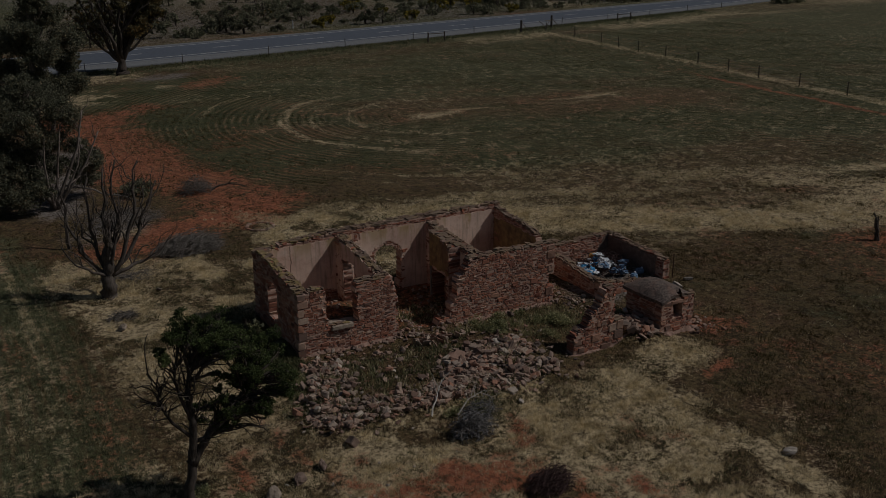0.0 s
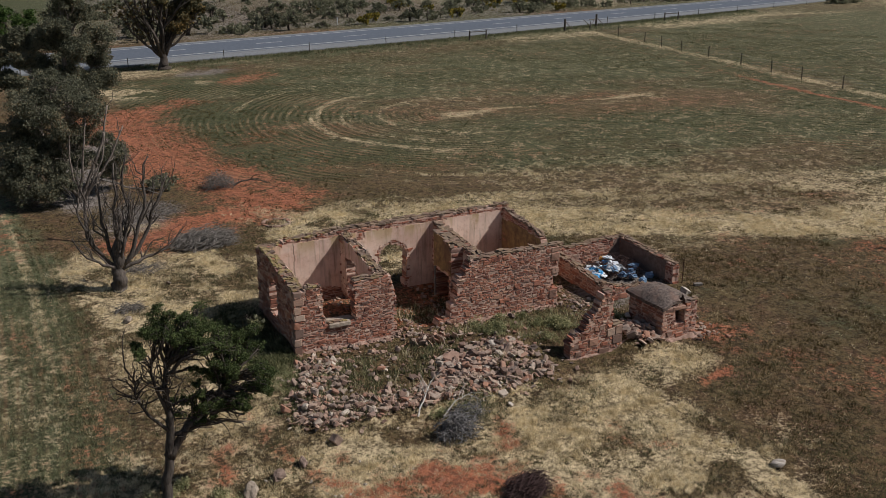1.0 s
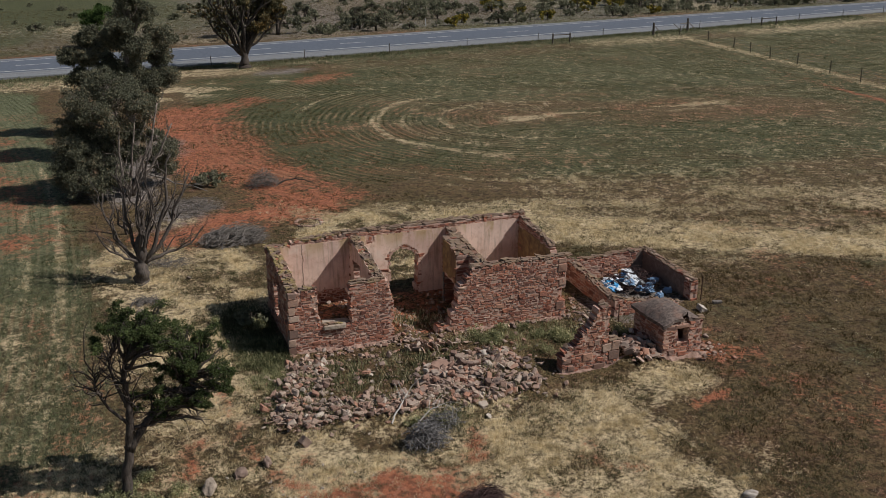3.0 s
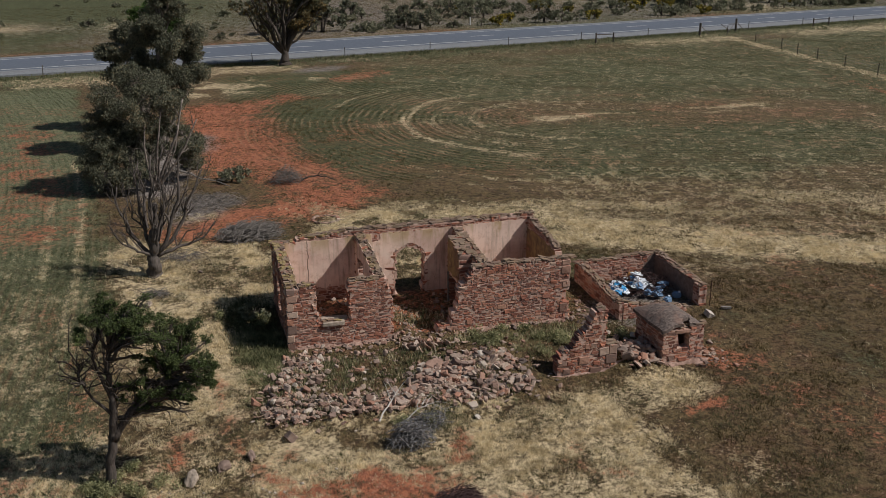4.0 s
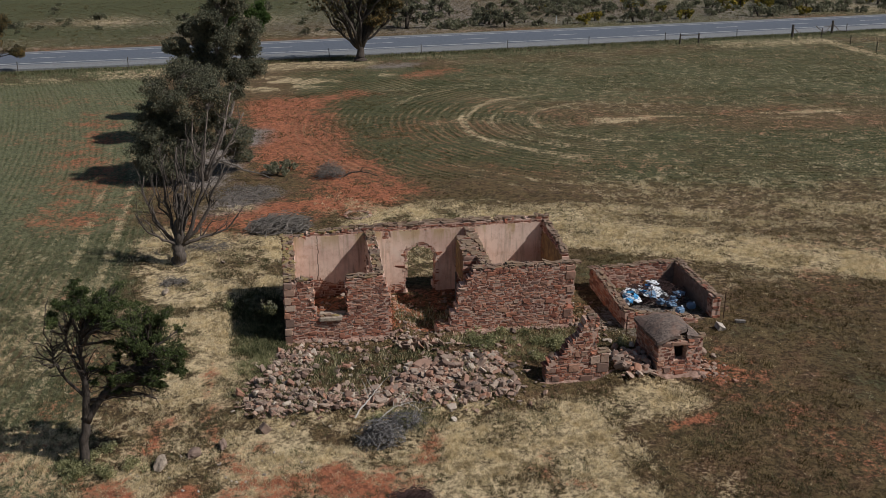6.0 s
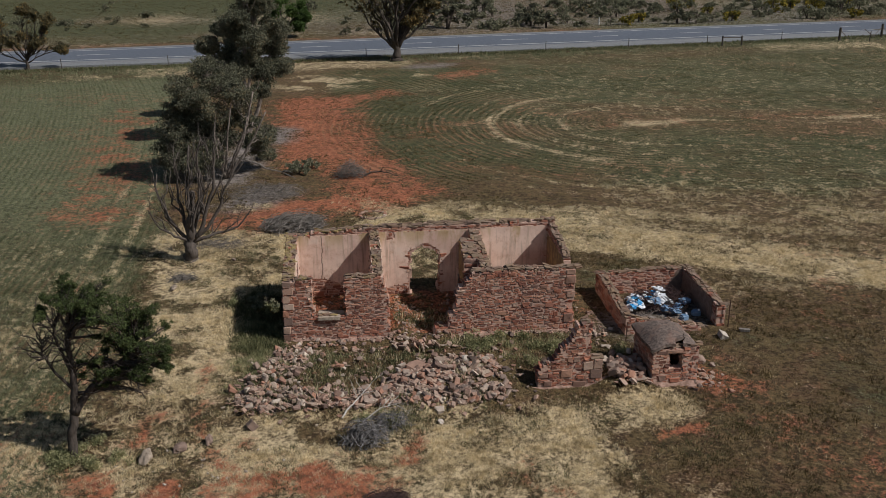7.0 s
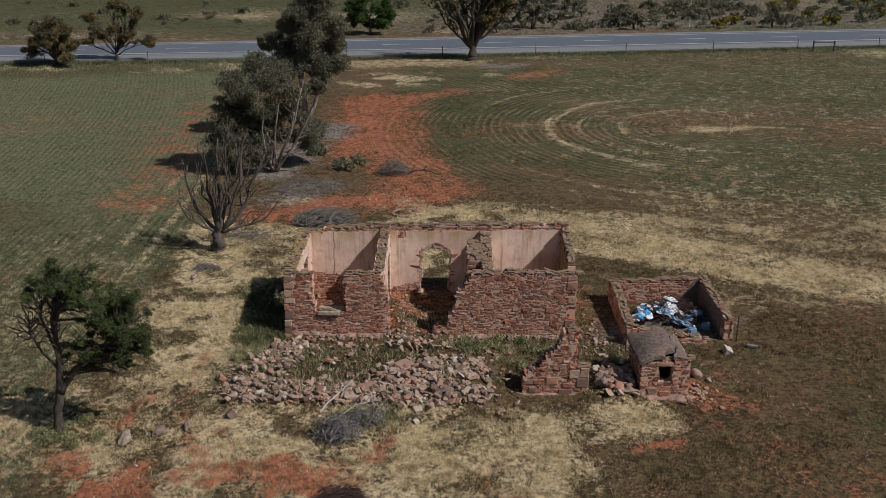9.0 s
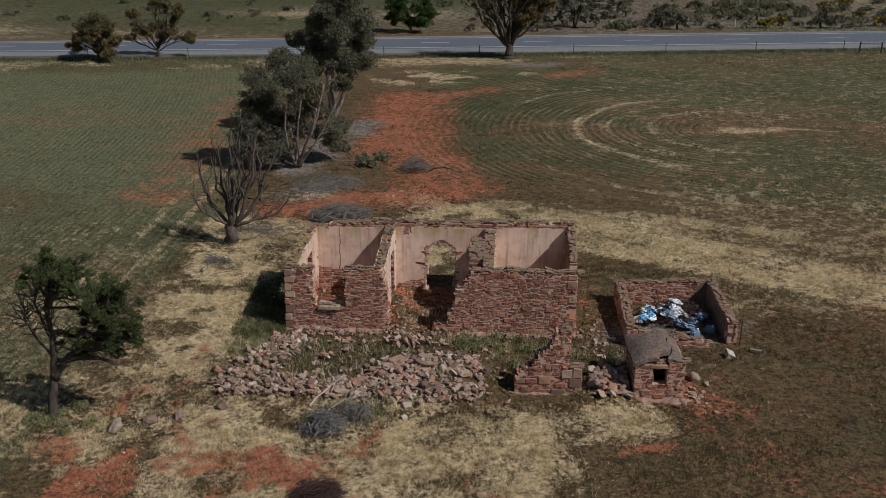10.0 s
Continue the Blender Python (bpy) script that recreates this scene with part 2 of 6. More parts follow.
M_JUNIPER = blade_material("conifer_foliage", (0.15, (0.03, 0.041, 0.019)), (0.5, (0.074, 0.098, 0.038)), (0.85, (0.15, 0.185, 0.07)), trans=0.35)
M_EUC = blade_material("gum_leaves", (0.12, (0.05, 0.055, 0.038)), (0.42, (0.120, 0.125, 0.086)), (0.66, (0.20, 0.195, 0.130)), (0.92, (0.28, 0.20, 0.11)), trans=0.3)
M_EUCBROWN = blade_material("brown_green_leaves", (0.2, (0.055, 0.055, 0.032)), (0.5, (0.12, 0.108, 0.06)), (0.8, (0.27, 0.175, 0.065)), trans=0.2)
M_SCRUB = blade_material("scrub_leaves", (0.2, (0.09, 0.095, 0.062)), (0.5, (0.19, 0.195, 0.125)), (0.8, (0.33, 0.305, 0.21)), trans=0.4)
M_WATTLE = blade_material("wattle_blossom", (0.2, (0.08, 0.085, 0.03)), (0.5, (0.19, 0.16, 0.035)), (0.85, (0.46, 0.33, 0.05)), trans=0.2)
M_WATTLEGREEN = blade_material("fresh_green_leaves", (0.2, (0.03, 0.05, 0.014)), (0.5, (0.06, 0.10, 0.03)), (0.8, (0.12, 0.17, 0.05)), trans=0.3)
M_DRYGRASS = blade_material("dry_grass_blades", (0.10, (0.20, 0.15, 0.08)), (0.34, (0.54, 0.44, 0.26)), (0.56, (0.83, 0.70, 0.45)), (0.84, (0.94, 0.84, 0.60)), trans=0.4)
M_GREENGRASS = blade_material("green_grass_blades", (0.2, (0.055, 0.06, 0.03)), (0.5, (0.105, 0.115, 0.055)), (0.8, (0.22, 0.205, 0.115)), trans=0.3)
M_WEED = blade_material("weed_leaves", (0.12, (0.038, 0.029, 0.013)), (0.45, (0.096, 0.074, 0.033)), (0.7, (0.158, 0.124, 0.056)), (0.95, (0.30, 0.245, 0.14)), trans=0.25)
M_CROP = blade_material("young_crop_blades", (0.12, (0.028, 0.031, 0.013)), (0.42, (0.075, 0.082, 0.035)), (0.68, (0.135, 0.128, 0.060)), (0.94, (0.34, 0.27, 0.15)), trans=0.3)
# paler and bluer than the crop itself, to carry distance haze
M_YOUNG = blade_material("hazed_crop_blades", (0.12, (0.092, 0.103, 0.058)), (0.42, (0.180, 0.198, 0.112)), (0.68, (0.270, 0.280, 0.165)), (0.94, (0.44, 0.41, 0.28)), trans=0.4)
M_BUSH = blade_material("weed_bush_leaves", (0.2, (0.12, 0.13, 0.065)), (0.5, (0.28, 0.28, 0.145)), (0.8, (0.52, 0.49, 0.27)), trans=0.45)


# ---- shape helpers ----
class Buf:
    """Vertices and faces gathered into one mesh."""

    def __init__(self):
        self.v, self.f, self.n = [], [], 0

    def put(self, verts, faces):
        self.v.append(np.asarray(verts, float).reshape(-1, 3))
        self.f.append([tuple(int(i) + self.n for i in f) for f in faces])
        self.n += len(self.v[-1])

    def tube(self, pts, radii, sides=6):
        pts = [Vector(p) for p in pts]
        rings, ref = [], Vector((0.31, 0.77, 0.55))
        for i, p in enumerate(pts):
            d = (pts[min(i + 1, len(pts) - 1)] - pts[max(i - 1, 0)]).normalized()
            a = d.cross(ref).normalized()
            b = d.cross(a)
            for k in range(sides):
                w = 2 * math.pi * k / sides
                rings.append(p + (a * math.cos(w) + b * math.sin(w)) * radii[i])
        faces = []
        for i in range(len(pts) - 1):
            for k in range(sides):
                k2 = (k + 1) % sides
                faces.append((i * sides + k, i * sides + k2, (i + 1) * sides + k2, (i + 1) * sides + k))
        faces.append(tuple(range(sides))[::-1])
        faces.append(tuple((len(pts) - 1) * sides + k for k in range(sides)))
        self.put([tuple(r) for r in rings], faces)

    def mesh(self, name, material, smooth=False):
        me = bpy.data.meshes.new(name)
        v = np.concatenate(self.v) if self.v else np.zeros((0, 3))
        me.from_pydata(v.tolist(), [], [f for g in self.f for f in g])
        me.materials.append(material)
        if smooth:
            me.polygons.foreach_set("use_smooth", [True] * len(me.polygons))
        return me


def fast_mesh(name, verts, size, material):
    """A mesh of loose faces with size corners each; verts come face by face."""
    n = len(verts)
    me = bpy.data.meshes.new(name)
    me.vertices.add(n), me.loops.add(n), me.polygons.add(n // size)
    me.vertices.foreach_set("co", np.ascontiguousarray(verts, np.float32).ravel())
    me.loops.foreach_set("vertex_index", np.arange(n, dtype=np.int32))
    me.polygons.foreach_set("loop_start", np.arange(0, n, size, dtype=np.int32))
    me.update(calc_edges=True)
    me.materials.append(material)
    return me


def part(name, data, material=None, parent=None, label=""):
    """Links a bmesh, Buf or mesh as one object under a thing or a part."""
    if isinstance(data, Buf):
        data = data.mesh(name, material)
    elif isinstance(data, bmesh.types.BMesh):
        me = bpy.data.meshes.new(name)
        data.to_mesh(me)
        data.free()
        me.materials.append(material)
        data = me
    ob = new(name, data)
    if parent:
        ob.parent = parent
    return tagged(ob, label)


def thing(name, label, category, at=(0, 0, 0), group="", kind=""):
    ob = new(name)
    ob.empty_display_size = 0.2
    ob.location = at
    return tagged(ob, label, category, group, kind)


def lattice(ix, iy, seed):
    h = np.sin(ix * 127.1 + iy * 311.7 + seed * 74.7) * 43758.5453
    return h - np.floor(h)


def vnoise(x, y, seed=0):
    x, y = np.asarray(x, float), np.asarray(y, float)
    ix, iy = np.floor(x), np.floor(y)
    fx, fy = x - ix, y - iy
    fx, fy = fx * fx * (3 - 2 * fx), fy * fy * (3 - 2 * fy)
    a, b = lattice(ix, iy, seed), lattice(ix + 1, iy, seed)
    c, d = lattice(ix, iy + 1, seed), lattice(ix + 1, iy + 1, seed)
    return (a * (1 - fx) + b * fx) * (1 - fy) + (c * (1 - fx) + d * fx) * fy


def fbm(x, y, seed=0, octaves=4):
    s, w, t = 0.0, 0.5, 0.0
    for o in range(octaves):
        s = s + w * vnoise(np.asarray(x) * 2 ** o, np.asarray(y) * 2 ** o, seed + o * 13)
        t += w
        w *= 0.55
    return s / t


def step(a, b, x):
    t = np.clip((x - a) / (b - a), 0, 1)
    return t * t * (3 - 2 * t)


def capsule(x, y, ax, ay, bx, by, r, soft):
    """1 inside a rounded stroke from a to b, falling to 0 at its soft edge."""
    dx, dy = bx - ax, by - ay
    k = np.clip(((x - ax) * dx + (y - ay) * dy) / max(dx * dx + dy * dy, 1e-6), 0, 1)
    d = np.hypot(x - ax - k * dx, y - ay - k * dy)
    return 1 - step(r - soft, r + soft, d)


# ---- the lie of the land ----
def near_edge(x):
    return 71.5 + 0.13 * x + 0.0004 * x * x


def far_edge(x):
    return 86.6 + 0.165 * x


def mound(x, y):
    """The heap of fallen masonry before the house, and the one beside the oven."""
    a = step(-2.2, 0.6, x) * (1 - step(7.0, 9.2, x)) * step(-6.6, -4.9, y) * (1 - step(-2.2, -0.6, y))
    b = capsule(x, y, 11.9, -4.6, 12.7, -3.9, 0.8, 0.7)
    c = capsule(x, y, 4.45, 0.2, 4.5, 2.4, 0.3, 0.6) + 0.5 * capsule(x, y, 6.2, 0.2, 6.5, 0.6, 0.25, 0.4)
    c = np.maximum(c, 0.8 * capsule(x, y, 1.0, 1.2, 3.0, 3.2, 0.9, 0.8))
    return 0.28 * a * (0.5 + fbm(x * 0.8, y * 0.8, 5)) + 0.45 * b + 0.5 * c


def ground_z(x, y):
    x, y = np.asarray(x, float), np.asarray(y, float)
    z = np.where(y < 0, 0.036 * np.maximum(y, -18), 0.0125 * np.minimum(y, 76))
    bumps = (fbm(x * 0.25, y * 0.25, 3) - 0.5) * 0.16 + (fbm(x * 1.1, y * 1.1, 9) - 0.5) * 0.07
    return z + bumps * (1 - step(55, 68, y)) + mound(x, y)


def ring_distance(x, y):
    ax, ay, bx, by = 27.0, 36.0, 72.0, 23.0
    dx, dy = bx - ax, by - ay
    k = np.clip(((x - ax) * dx + (y - ay) * dy) / (dx * dx + dy * dy), 0, 1)
    return np.hypot(x - ax - k * dx, y - ay - k * dy)


def strip_line(x):
    """The middle of the mown strip of dry grass that runs off behind the house and the shed."""
    return np.interp(x, (0, 8, 12.5, 16, 21.5, 26.5, 30, 36, 60), (13, 11.8, 10.7, 8.9, 6.2, 3.6, 2.2, 1.8, 1.0))


def bow(y):
    """The slow bend of the rows west of the house."""
    return 0.003 * (y - 14) ** 2


def west_edge(y):
    return -6.5 - 0.02 * y - 0.05 * np.maximum(y - 16, 0)


def west_field(x, y):
    n2 = fbm(x * 0.5, y * 0.5, 33)
    return (1 - step(-0.9, 0.9, x - west_edge(y) + (n2 - 0.5) * 2.2)) * step(-30, -24, y) * (1 - step(60, 65, y - 0.13 * x))


def east_field(x, y):
    return step(-0.6, 0.8, y - strip_line(x) - 1.2) * step(5.5, 8.5, x + 0.12 * (y - 20)) * (1 - step(60, 66, y - 0.13 * x))


def turning_rows(x, y):
    """The second turn of the drill, at the far end of the ringed field."""
    return np.hypot(x - 39.5, y - 11.0), step(5.0, 6.0, np.hypot(x - 39.5, y - 11.0)) * (1 - step(10, 12, np.hypot(x - 39.5, y - 11.0))) * step(42, 44.5, x)


def drilling(x, y):
    """The distance across the drilled rows, and how far they show."""
    d = ring_distance(x, y)
    turn, turned = turning_rows(x, y)
    west = (x < -5.5) & (y < 43.5)
    head = (x < -5.5) & (y >= 43.5)
    p = np.where(west, (x + bow(y)) * 0.6 / 0.4, np.where(head, (y - 0.8 * np.sin(x * 0.5)) * 0.7, np.where(turned > 0.1, turn * 0.7, d)))
    red = capsule(x, y, 3.5, 24, 3.5, 44, 4.5, 2.5) * step(19, 22, y)
    turns = (1 - step(20, 27, x)) * step(22, 28, y)
    return p, np.clip(west_field(x, y) * (0.46 + 0.1 * step(10, 24, y)) + east_field(x, y) * step(8, 13, y - strip_line(x)) * (0.45 + 0.55 * turns) * (1 - 0.55 * step(28, 42, x)) + red * step(0, 4, x) + turned, 0, 1)


def scrub_side(x, y):
    return step(0, 4, y - far_edge(x))


def cover(x, y):
    """How much bare red earth, green growth and dry straw covers the ground at x, y."""
    x, y = np.asarray(x, float), np.asarray(y, float)
    n1, n2 = fbm(x * 0.12, y * 0.12, 21), fbm(x * 0.5, y * 0.5, 33)
    n3 = fbm(x * 0.06, y * 0.16, 55)
    w, e = west_field(x, y), east_field(x, y)
    field = np.clip(w + e, 0, 1)
    d = ring_distance(x, y) + (n1 - 0.5) * 1.6
    right = step(8, 12, x)
    off = y - strip_line(x)
    along, across = 0.9 * x - 0.43 * y, 0.43 * x + 0.9 * y
    drift = fbm(along * 0.07, across * 0.32, 44)
    # brown and strawy beside the strip, green farther out, thin along the turning line of the rings, greenest by the road
    rich = 0.14 + 0.46 * step(9, 17, off) - 0.34 * step(27, 31, off) * (1 - step(41, 45, y)) * step(17, 24, x) + 0.14 * step(44, 56, y) + 0.1 * step(44, 60, x) + 0.3 * step(66, 70, x)
    green = e * (rich + 1.1 * (n1 - 0.46) + 0.5 * (n2 - 0.5) + 0.7 * (drift - 0.5) + 0.08) + w * (0.60 + 0.9 * (n1 - 0.45) + 0.35 * step(43, 46, y) - 0.3 * step(53, 57, y + 0.3 * (x + 13)))
    green = np.maximum(green, (0.20 + 1.1 * (fbm(x * 0.22, y * 0.22, 23) - 0.5) + 0.5 * (n2 - 0.5)) * step(12, 17, x + 0.4 * y) * (1 - step(-2, 0, off)))
    green = np.maximum(green, (0.45 + 0.9 * (n1 - 0.4)) * step(58, 62, y - 0.13 * x) * (1 - scrub_side(x, y)) * step(12, 18, np.abs(x - 4)))
    rings = np.zeros_like(d)
    for r, k, deep in ((4.2, 0.25, 0.5), (6.8, 0.36, 0.95), (9.7, 0.38, 0.75), (12.0, 0.6, 0.9), (12.9, 0.3, 0.5), (14.3, 0.35, 0.6), (16.4, 0.3, 0.5), (18.6, 0.32, 0.8), (20.4, 0.25, 0.45)):
        rings = np.maximum(rings, deep * np.exp(-((d - r) / k) ** 2) * step(0.30, 0.50, fbm(x * 0.22, y * 0.22, int(r)) + 0.22 * (1 - step(15, 24, x))))
    straw = rings * (0.76 - 0.42 * step(19, 34, x)) * right * field * (0.6 + 0.8 * (n2 - 0.2))
    # the dry strip behind the house, running off past the shed, and drifts beyond it
    strip = np.exp(-(off / np.interp(x, (10, 18, 26, 34, 45), (1.5, 1.6, 1.9, 3.2, 5.0))) ** 4)
    straw = np.maximum(straw, strip * step(2, 9, x) * (0.66 + 0.7 * (n2 - 0.4)))
    wide = step(0, 2, off) * (1 - step(10, 17, off))
    straw = np.maximum(straw, wide * right * (0.08 + 0.30 * (1 - step(2, 9, off)) + 0.36 * step(0.46, 0.62, drift)) * (0.6 + 0.7 * n2))
    straw = np.maximum(straw, 0.26 * step(0.54, 0.70, fbm(along * 0.09, across * 0.5, 45)) * field * right)
    straw = np.maximum(straw, 0.3 * step(0.55, 0.70, fbm(x * 0.12, y * 0.4, 46)) * field * right * step(30, 36, y))
    # dry grass round the house
    for a in ((-3.5, -2, -4.5, 13, 2.3), (-1.2, 6, -0.5, 12, 1.6), (-1, -9, 3, -12, 2.2), (7, -11, 6, -14, 2.2), (3, 9, 9, 9, 2.4), (-2, 18, -1, 18, 1.0), (3, 18, 12, 14, 1.6), (5, 14, 9, 15.5, 1.8), (-7.5, -12, -8, -6, 2.0)):
        straw = np.maximum(straw, capsule(x, y, *a, 1.6) * (0.26 + 0.56 * step(0.40, 0.55, fbm(x * 0.75, y * 0.75, 34))))
    straw = np.maximum(straw, capsule(x, y, -3.6, -8, -3.6, 12, 2.8, 1.6) * (0.18 + 0.3 * n2))
    for a in ((4.8, -7.6, 13.0, -6.4, 1.0), (5.2, -9.3, 9.0, -8.2, 1.3), (4.6, -10.5, 6.5, -11.5, 1.3), (9.5, -9.6, 10.2, -9.4, 0.5)):
        straw = np.maximum(straw, capsule(x, y, *a, 1.0) * (0.46 + 0.40 * step(0.38, 0.55, fbm(x * 0.75, y * 0.75, 34))))
    near = capsule(x, y, -3, -13, 4.5, -13, 7.5, 2.5)
    straw = np.maximum(straw, near * (0.26 + 0.6 * step(0.42, 0.56, fbm(x * 0.7, y * 0.7, 36))))
    straw = straw * (1 - 0.45 * capsule(x, y, -9, -9.5, -4.4, -10.5, 2.2, 1.2))
    verge = step(60, 66, y - 0.13 * x) * (1 - step(68.5, 70.5, y - 0.13 * x - 0.0004 * x * x))
    straw = np.maximum(straw, verge * 0.5 * step(0.4, 0.6, n1))
    straw = np.maximum(straw, 0.75 * capsule(x, y, 1, 57, 9, 60, 4.0, 3.0) * step(0.35, 0.6, n2))
    straw = np.maximum(straw, 0.3 * (1 - step(-7.5, -6, x)) * (1 - step(-3, 3, y)) * step(0.36, 0.6, fbm(x * 0.9, y * 0.2, 66)))
    for a in (-8.0, -9.5):
        straw = np.maximum(straw, 0.62 * np.exp(-((x - a + bow(y)) / 0.2) ** 2) * step(1, 5, y) * (1 - step(30, 42, y)))
    straw = np.maximum(straw, w * (0.24 + 0.5 * (n2 - 0.5)) * (1 - step(6, 24, y)))
    red = np.zeros_like(d)
    for a in ((-3, 16, 4.5, 18.5, 2.2), (5.5, 20, 3, 32, 3.0), (2.6, 32, 2.0, 47, 3.6), (0.2, 27, -0.4, 46, 1.6), (2, 47, 8, 51, 1.8), (12.2, -8.3, 14.0, -7.8, 0.25), (30, -2, 33, -3, 1.6), (15, 59, 18.5, 62.2, 1.6)):
        red = np.maximum(red, capsule(x, y, *a, 2.8 if a[4] > 1 else 0.3) * (0.36 + 0.7 * n2))
    # the earth thins out into the first turns of the rows
    red = np.maximum(red, capsule(x, y, 5, 31, 12, 38, 3.5, 4.5) * (0.16 + 0.36 * n2))
    patchy = step(0.40, 0.54, fbm(x * 0.9, y * 0.9, 71))
    for a in ((-5.5, -10.2, 1.5, -9.8, 1.7), (-8, -13, 4, -13, 2.2), (-6.5, -8.3, -5.5, -8.4, 0.6), (0.5, -9.0, 0.8, -9.2, 0.5), (7.6, -9.6, 8.2, -10.4, 0.7)):
        red = np.maximum(red, capsule(x, y, *a, 1.1) * (0.16 + 0.52 * patchy))
    for a in ((4.4, -7.4, 3.9, -8.7, 0.5), (3.9, -8.7, 3.0, -10.4, 0.6), (-2.0, -9.5, 0.6, -9.1, 0.7), (-1.2, -7.2, -1.0, -7.3, 0.3), (-2.8, -1.3, -2.9, -4.6, 0.25), (-2.9, -4.6, -2.5, -6.6, 0.3), (-2.5, -6.6, -1.6, -8.6, 0.4), (-4.6, -6.6, -4.2, -5.0, 0.4)):
        red = np.maximum(red, capsule(x, y, *a, 0.55) * (0.34 + 0.27 * step(0.36, 0.52, fbm(x * 1.3, y * 1.3, 72))))
    red = np.maximum(red, capsule(x, y, -10.5, 18, -13.0, 44, 3.0, 3) * (0.30 + 0.24 * step(0.38, 0.56, n2)))
    red = np.maximum(red, 0.28 * w * step(0.5, 0.66, n3))
    red = np.maximum(red, w * 0.34 * step(0.42, 0.6, fbm(x * 0.8, y * 0.16, 67)) * (1 - step(4, 14, y)))
    red = np.maximum(red, e * (0.16 * step(0.44, 0.64, n3) + 0.10 * step(0.5, 0.62, fbm(along * 0.1, across * 0.4, 57))))
    red = np.maximum(red, 0.28 * step(12, 16, x) * (1 - step(3, 7, y)) * step(0.44, 0.66, fbm(x * 0.5, y * 0.5, 73)))
    red = np.maximum(red, capsule(x, y, 21.5, 35.6, 48, 38.5, 2.0, 3.0) * (0.14 + 0.24 * step(0.35, 0.6, n2)))
    red = np.maximum(red, capsule(x, y, 48, 32.5, 51.5, 23.5, 2.5, 3.5) * (0.14 + 0.2 * n2))
    straw = np.maximum(straw, 0.7 * capsule(x, y, 26, 36.5, 46, 36, 1.6, 2.2) * step(0.47, 0.60, fbm(x * 0.25, y * 0.9, 58)))
    # the farm track and the strip along its fence
    track = np.interp(y, (8, 27, 35, 50, 65, 81), (58.5, 59.7, 60.0, 61.8, 62.4, 66.4))
    red = np.maximum(red, (1 - step(0.25, 0.75, np.abs(x - track))) * step(5, 12, y) * (1 - step(76, 80, y)) * (0.58 - 0.3 * step(34, 48, y)))
    green = np.maximum(green, 0.5 * (1 - step(1.5, 2.5, np.abs(x - track - 2.6))) * step(5, 12, y) * (1 - step(70, 78, y)))
    fence_x = np.interp(y, (8, 31, 45, 62, 81), (62.0, 64.4, 65.8, 67.3, 69.0))
    straw = np.maximum(straw, (1 - step(0.6, 1.5, np.abs(x - fence_x))) * step(2, 8, y) * (1 - step(76, 80, y)) * (0.34 + 0.4 * n2))
    straw = np.maximum(straw, 0.27 * step(16, 19, x) * step(0, 3, y))
    red = np.maximum(red, 0.5 * ((x > 0.3) & (x < 11.4) & (y > 0.2) & (y < 4.6)))
    # the worn strip about the house and shed
    red = np.maximum(red, capsule(x, y, 12.3, 0.5, 12.0, 5.5, 0.9, 0.8) * (0.1 + 0.5 * n2))
    red = np.maximum(red, capsule(x, y, 15.0, -4.5, 15.6, -5.2, 1.0, 0.8) * 0.55)
    scrub = step(0, 4, y - far_edge(x))
    out = y - far_edge(x)
    open_side = 1 - step(-5, 22, x)
    bands = np.exp(-((out - 19 - 4 * n1) / 3.5) ** 2) + step(40, 48, out) + 0.4 * step(0.45, 0.6, fbm(x * 0.04, y * 0.2, 48))
    straw = np.maximum(straw * (1 - scrub), scrub * (1 - 0.95 * open_side * np.clip(bands, 0, 1)) * (0.26 + 0.30 * step(0.45, 0.65, fbm(x * 0.05, y * 0.09, 4))))
    green = np.maximum(green, scrub * (0.40 + 0.4 * step(0.4, 0.6, fbm(x * 0.03 + 9, y * 0.06, 8)) + 0.7 * open_side * bands))
    straw = np.maximum(straw, scrub * 0.6 * np.exp(-((out - 30 - 2 * n1) / 1.6) ** 2) * open_side)
    edge = step(-1, 1, y - far_edge(x)) * (1 - step(3, 6, y - far_edge(x)))
    red = np.maximum(red, edge * 0.35)
    litter = np.zeros_like(d)
    for a in ((-3.0, 18.5, -1.2, 21.0, 1.7), (-4.0, 24, -3.0, 31, 1.8), (-1.5, 34, -1.0, 37, 1.5), (12, 65, 15, 66, 1.5), (14, 0, 16.8, 1.5, 1.5)):
        litter = np.maximum(litter, capsule(x, y, *a, 1.5) * (0.35 + 0.7 * n2))
    litter = np.maximum(litter, scrub * (0.42 + 0.4 * (n1 - 0.5)) * (1 - 0.3 * open_side) * (1 - 0.95 * open_side * np.clip(bands, 0, 1)))
    return np.clip(red, 0, 1), np.clip(green, 0, 1), np.clip(straw, 0, 1), np.clip(litter, 0, 1)


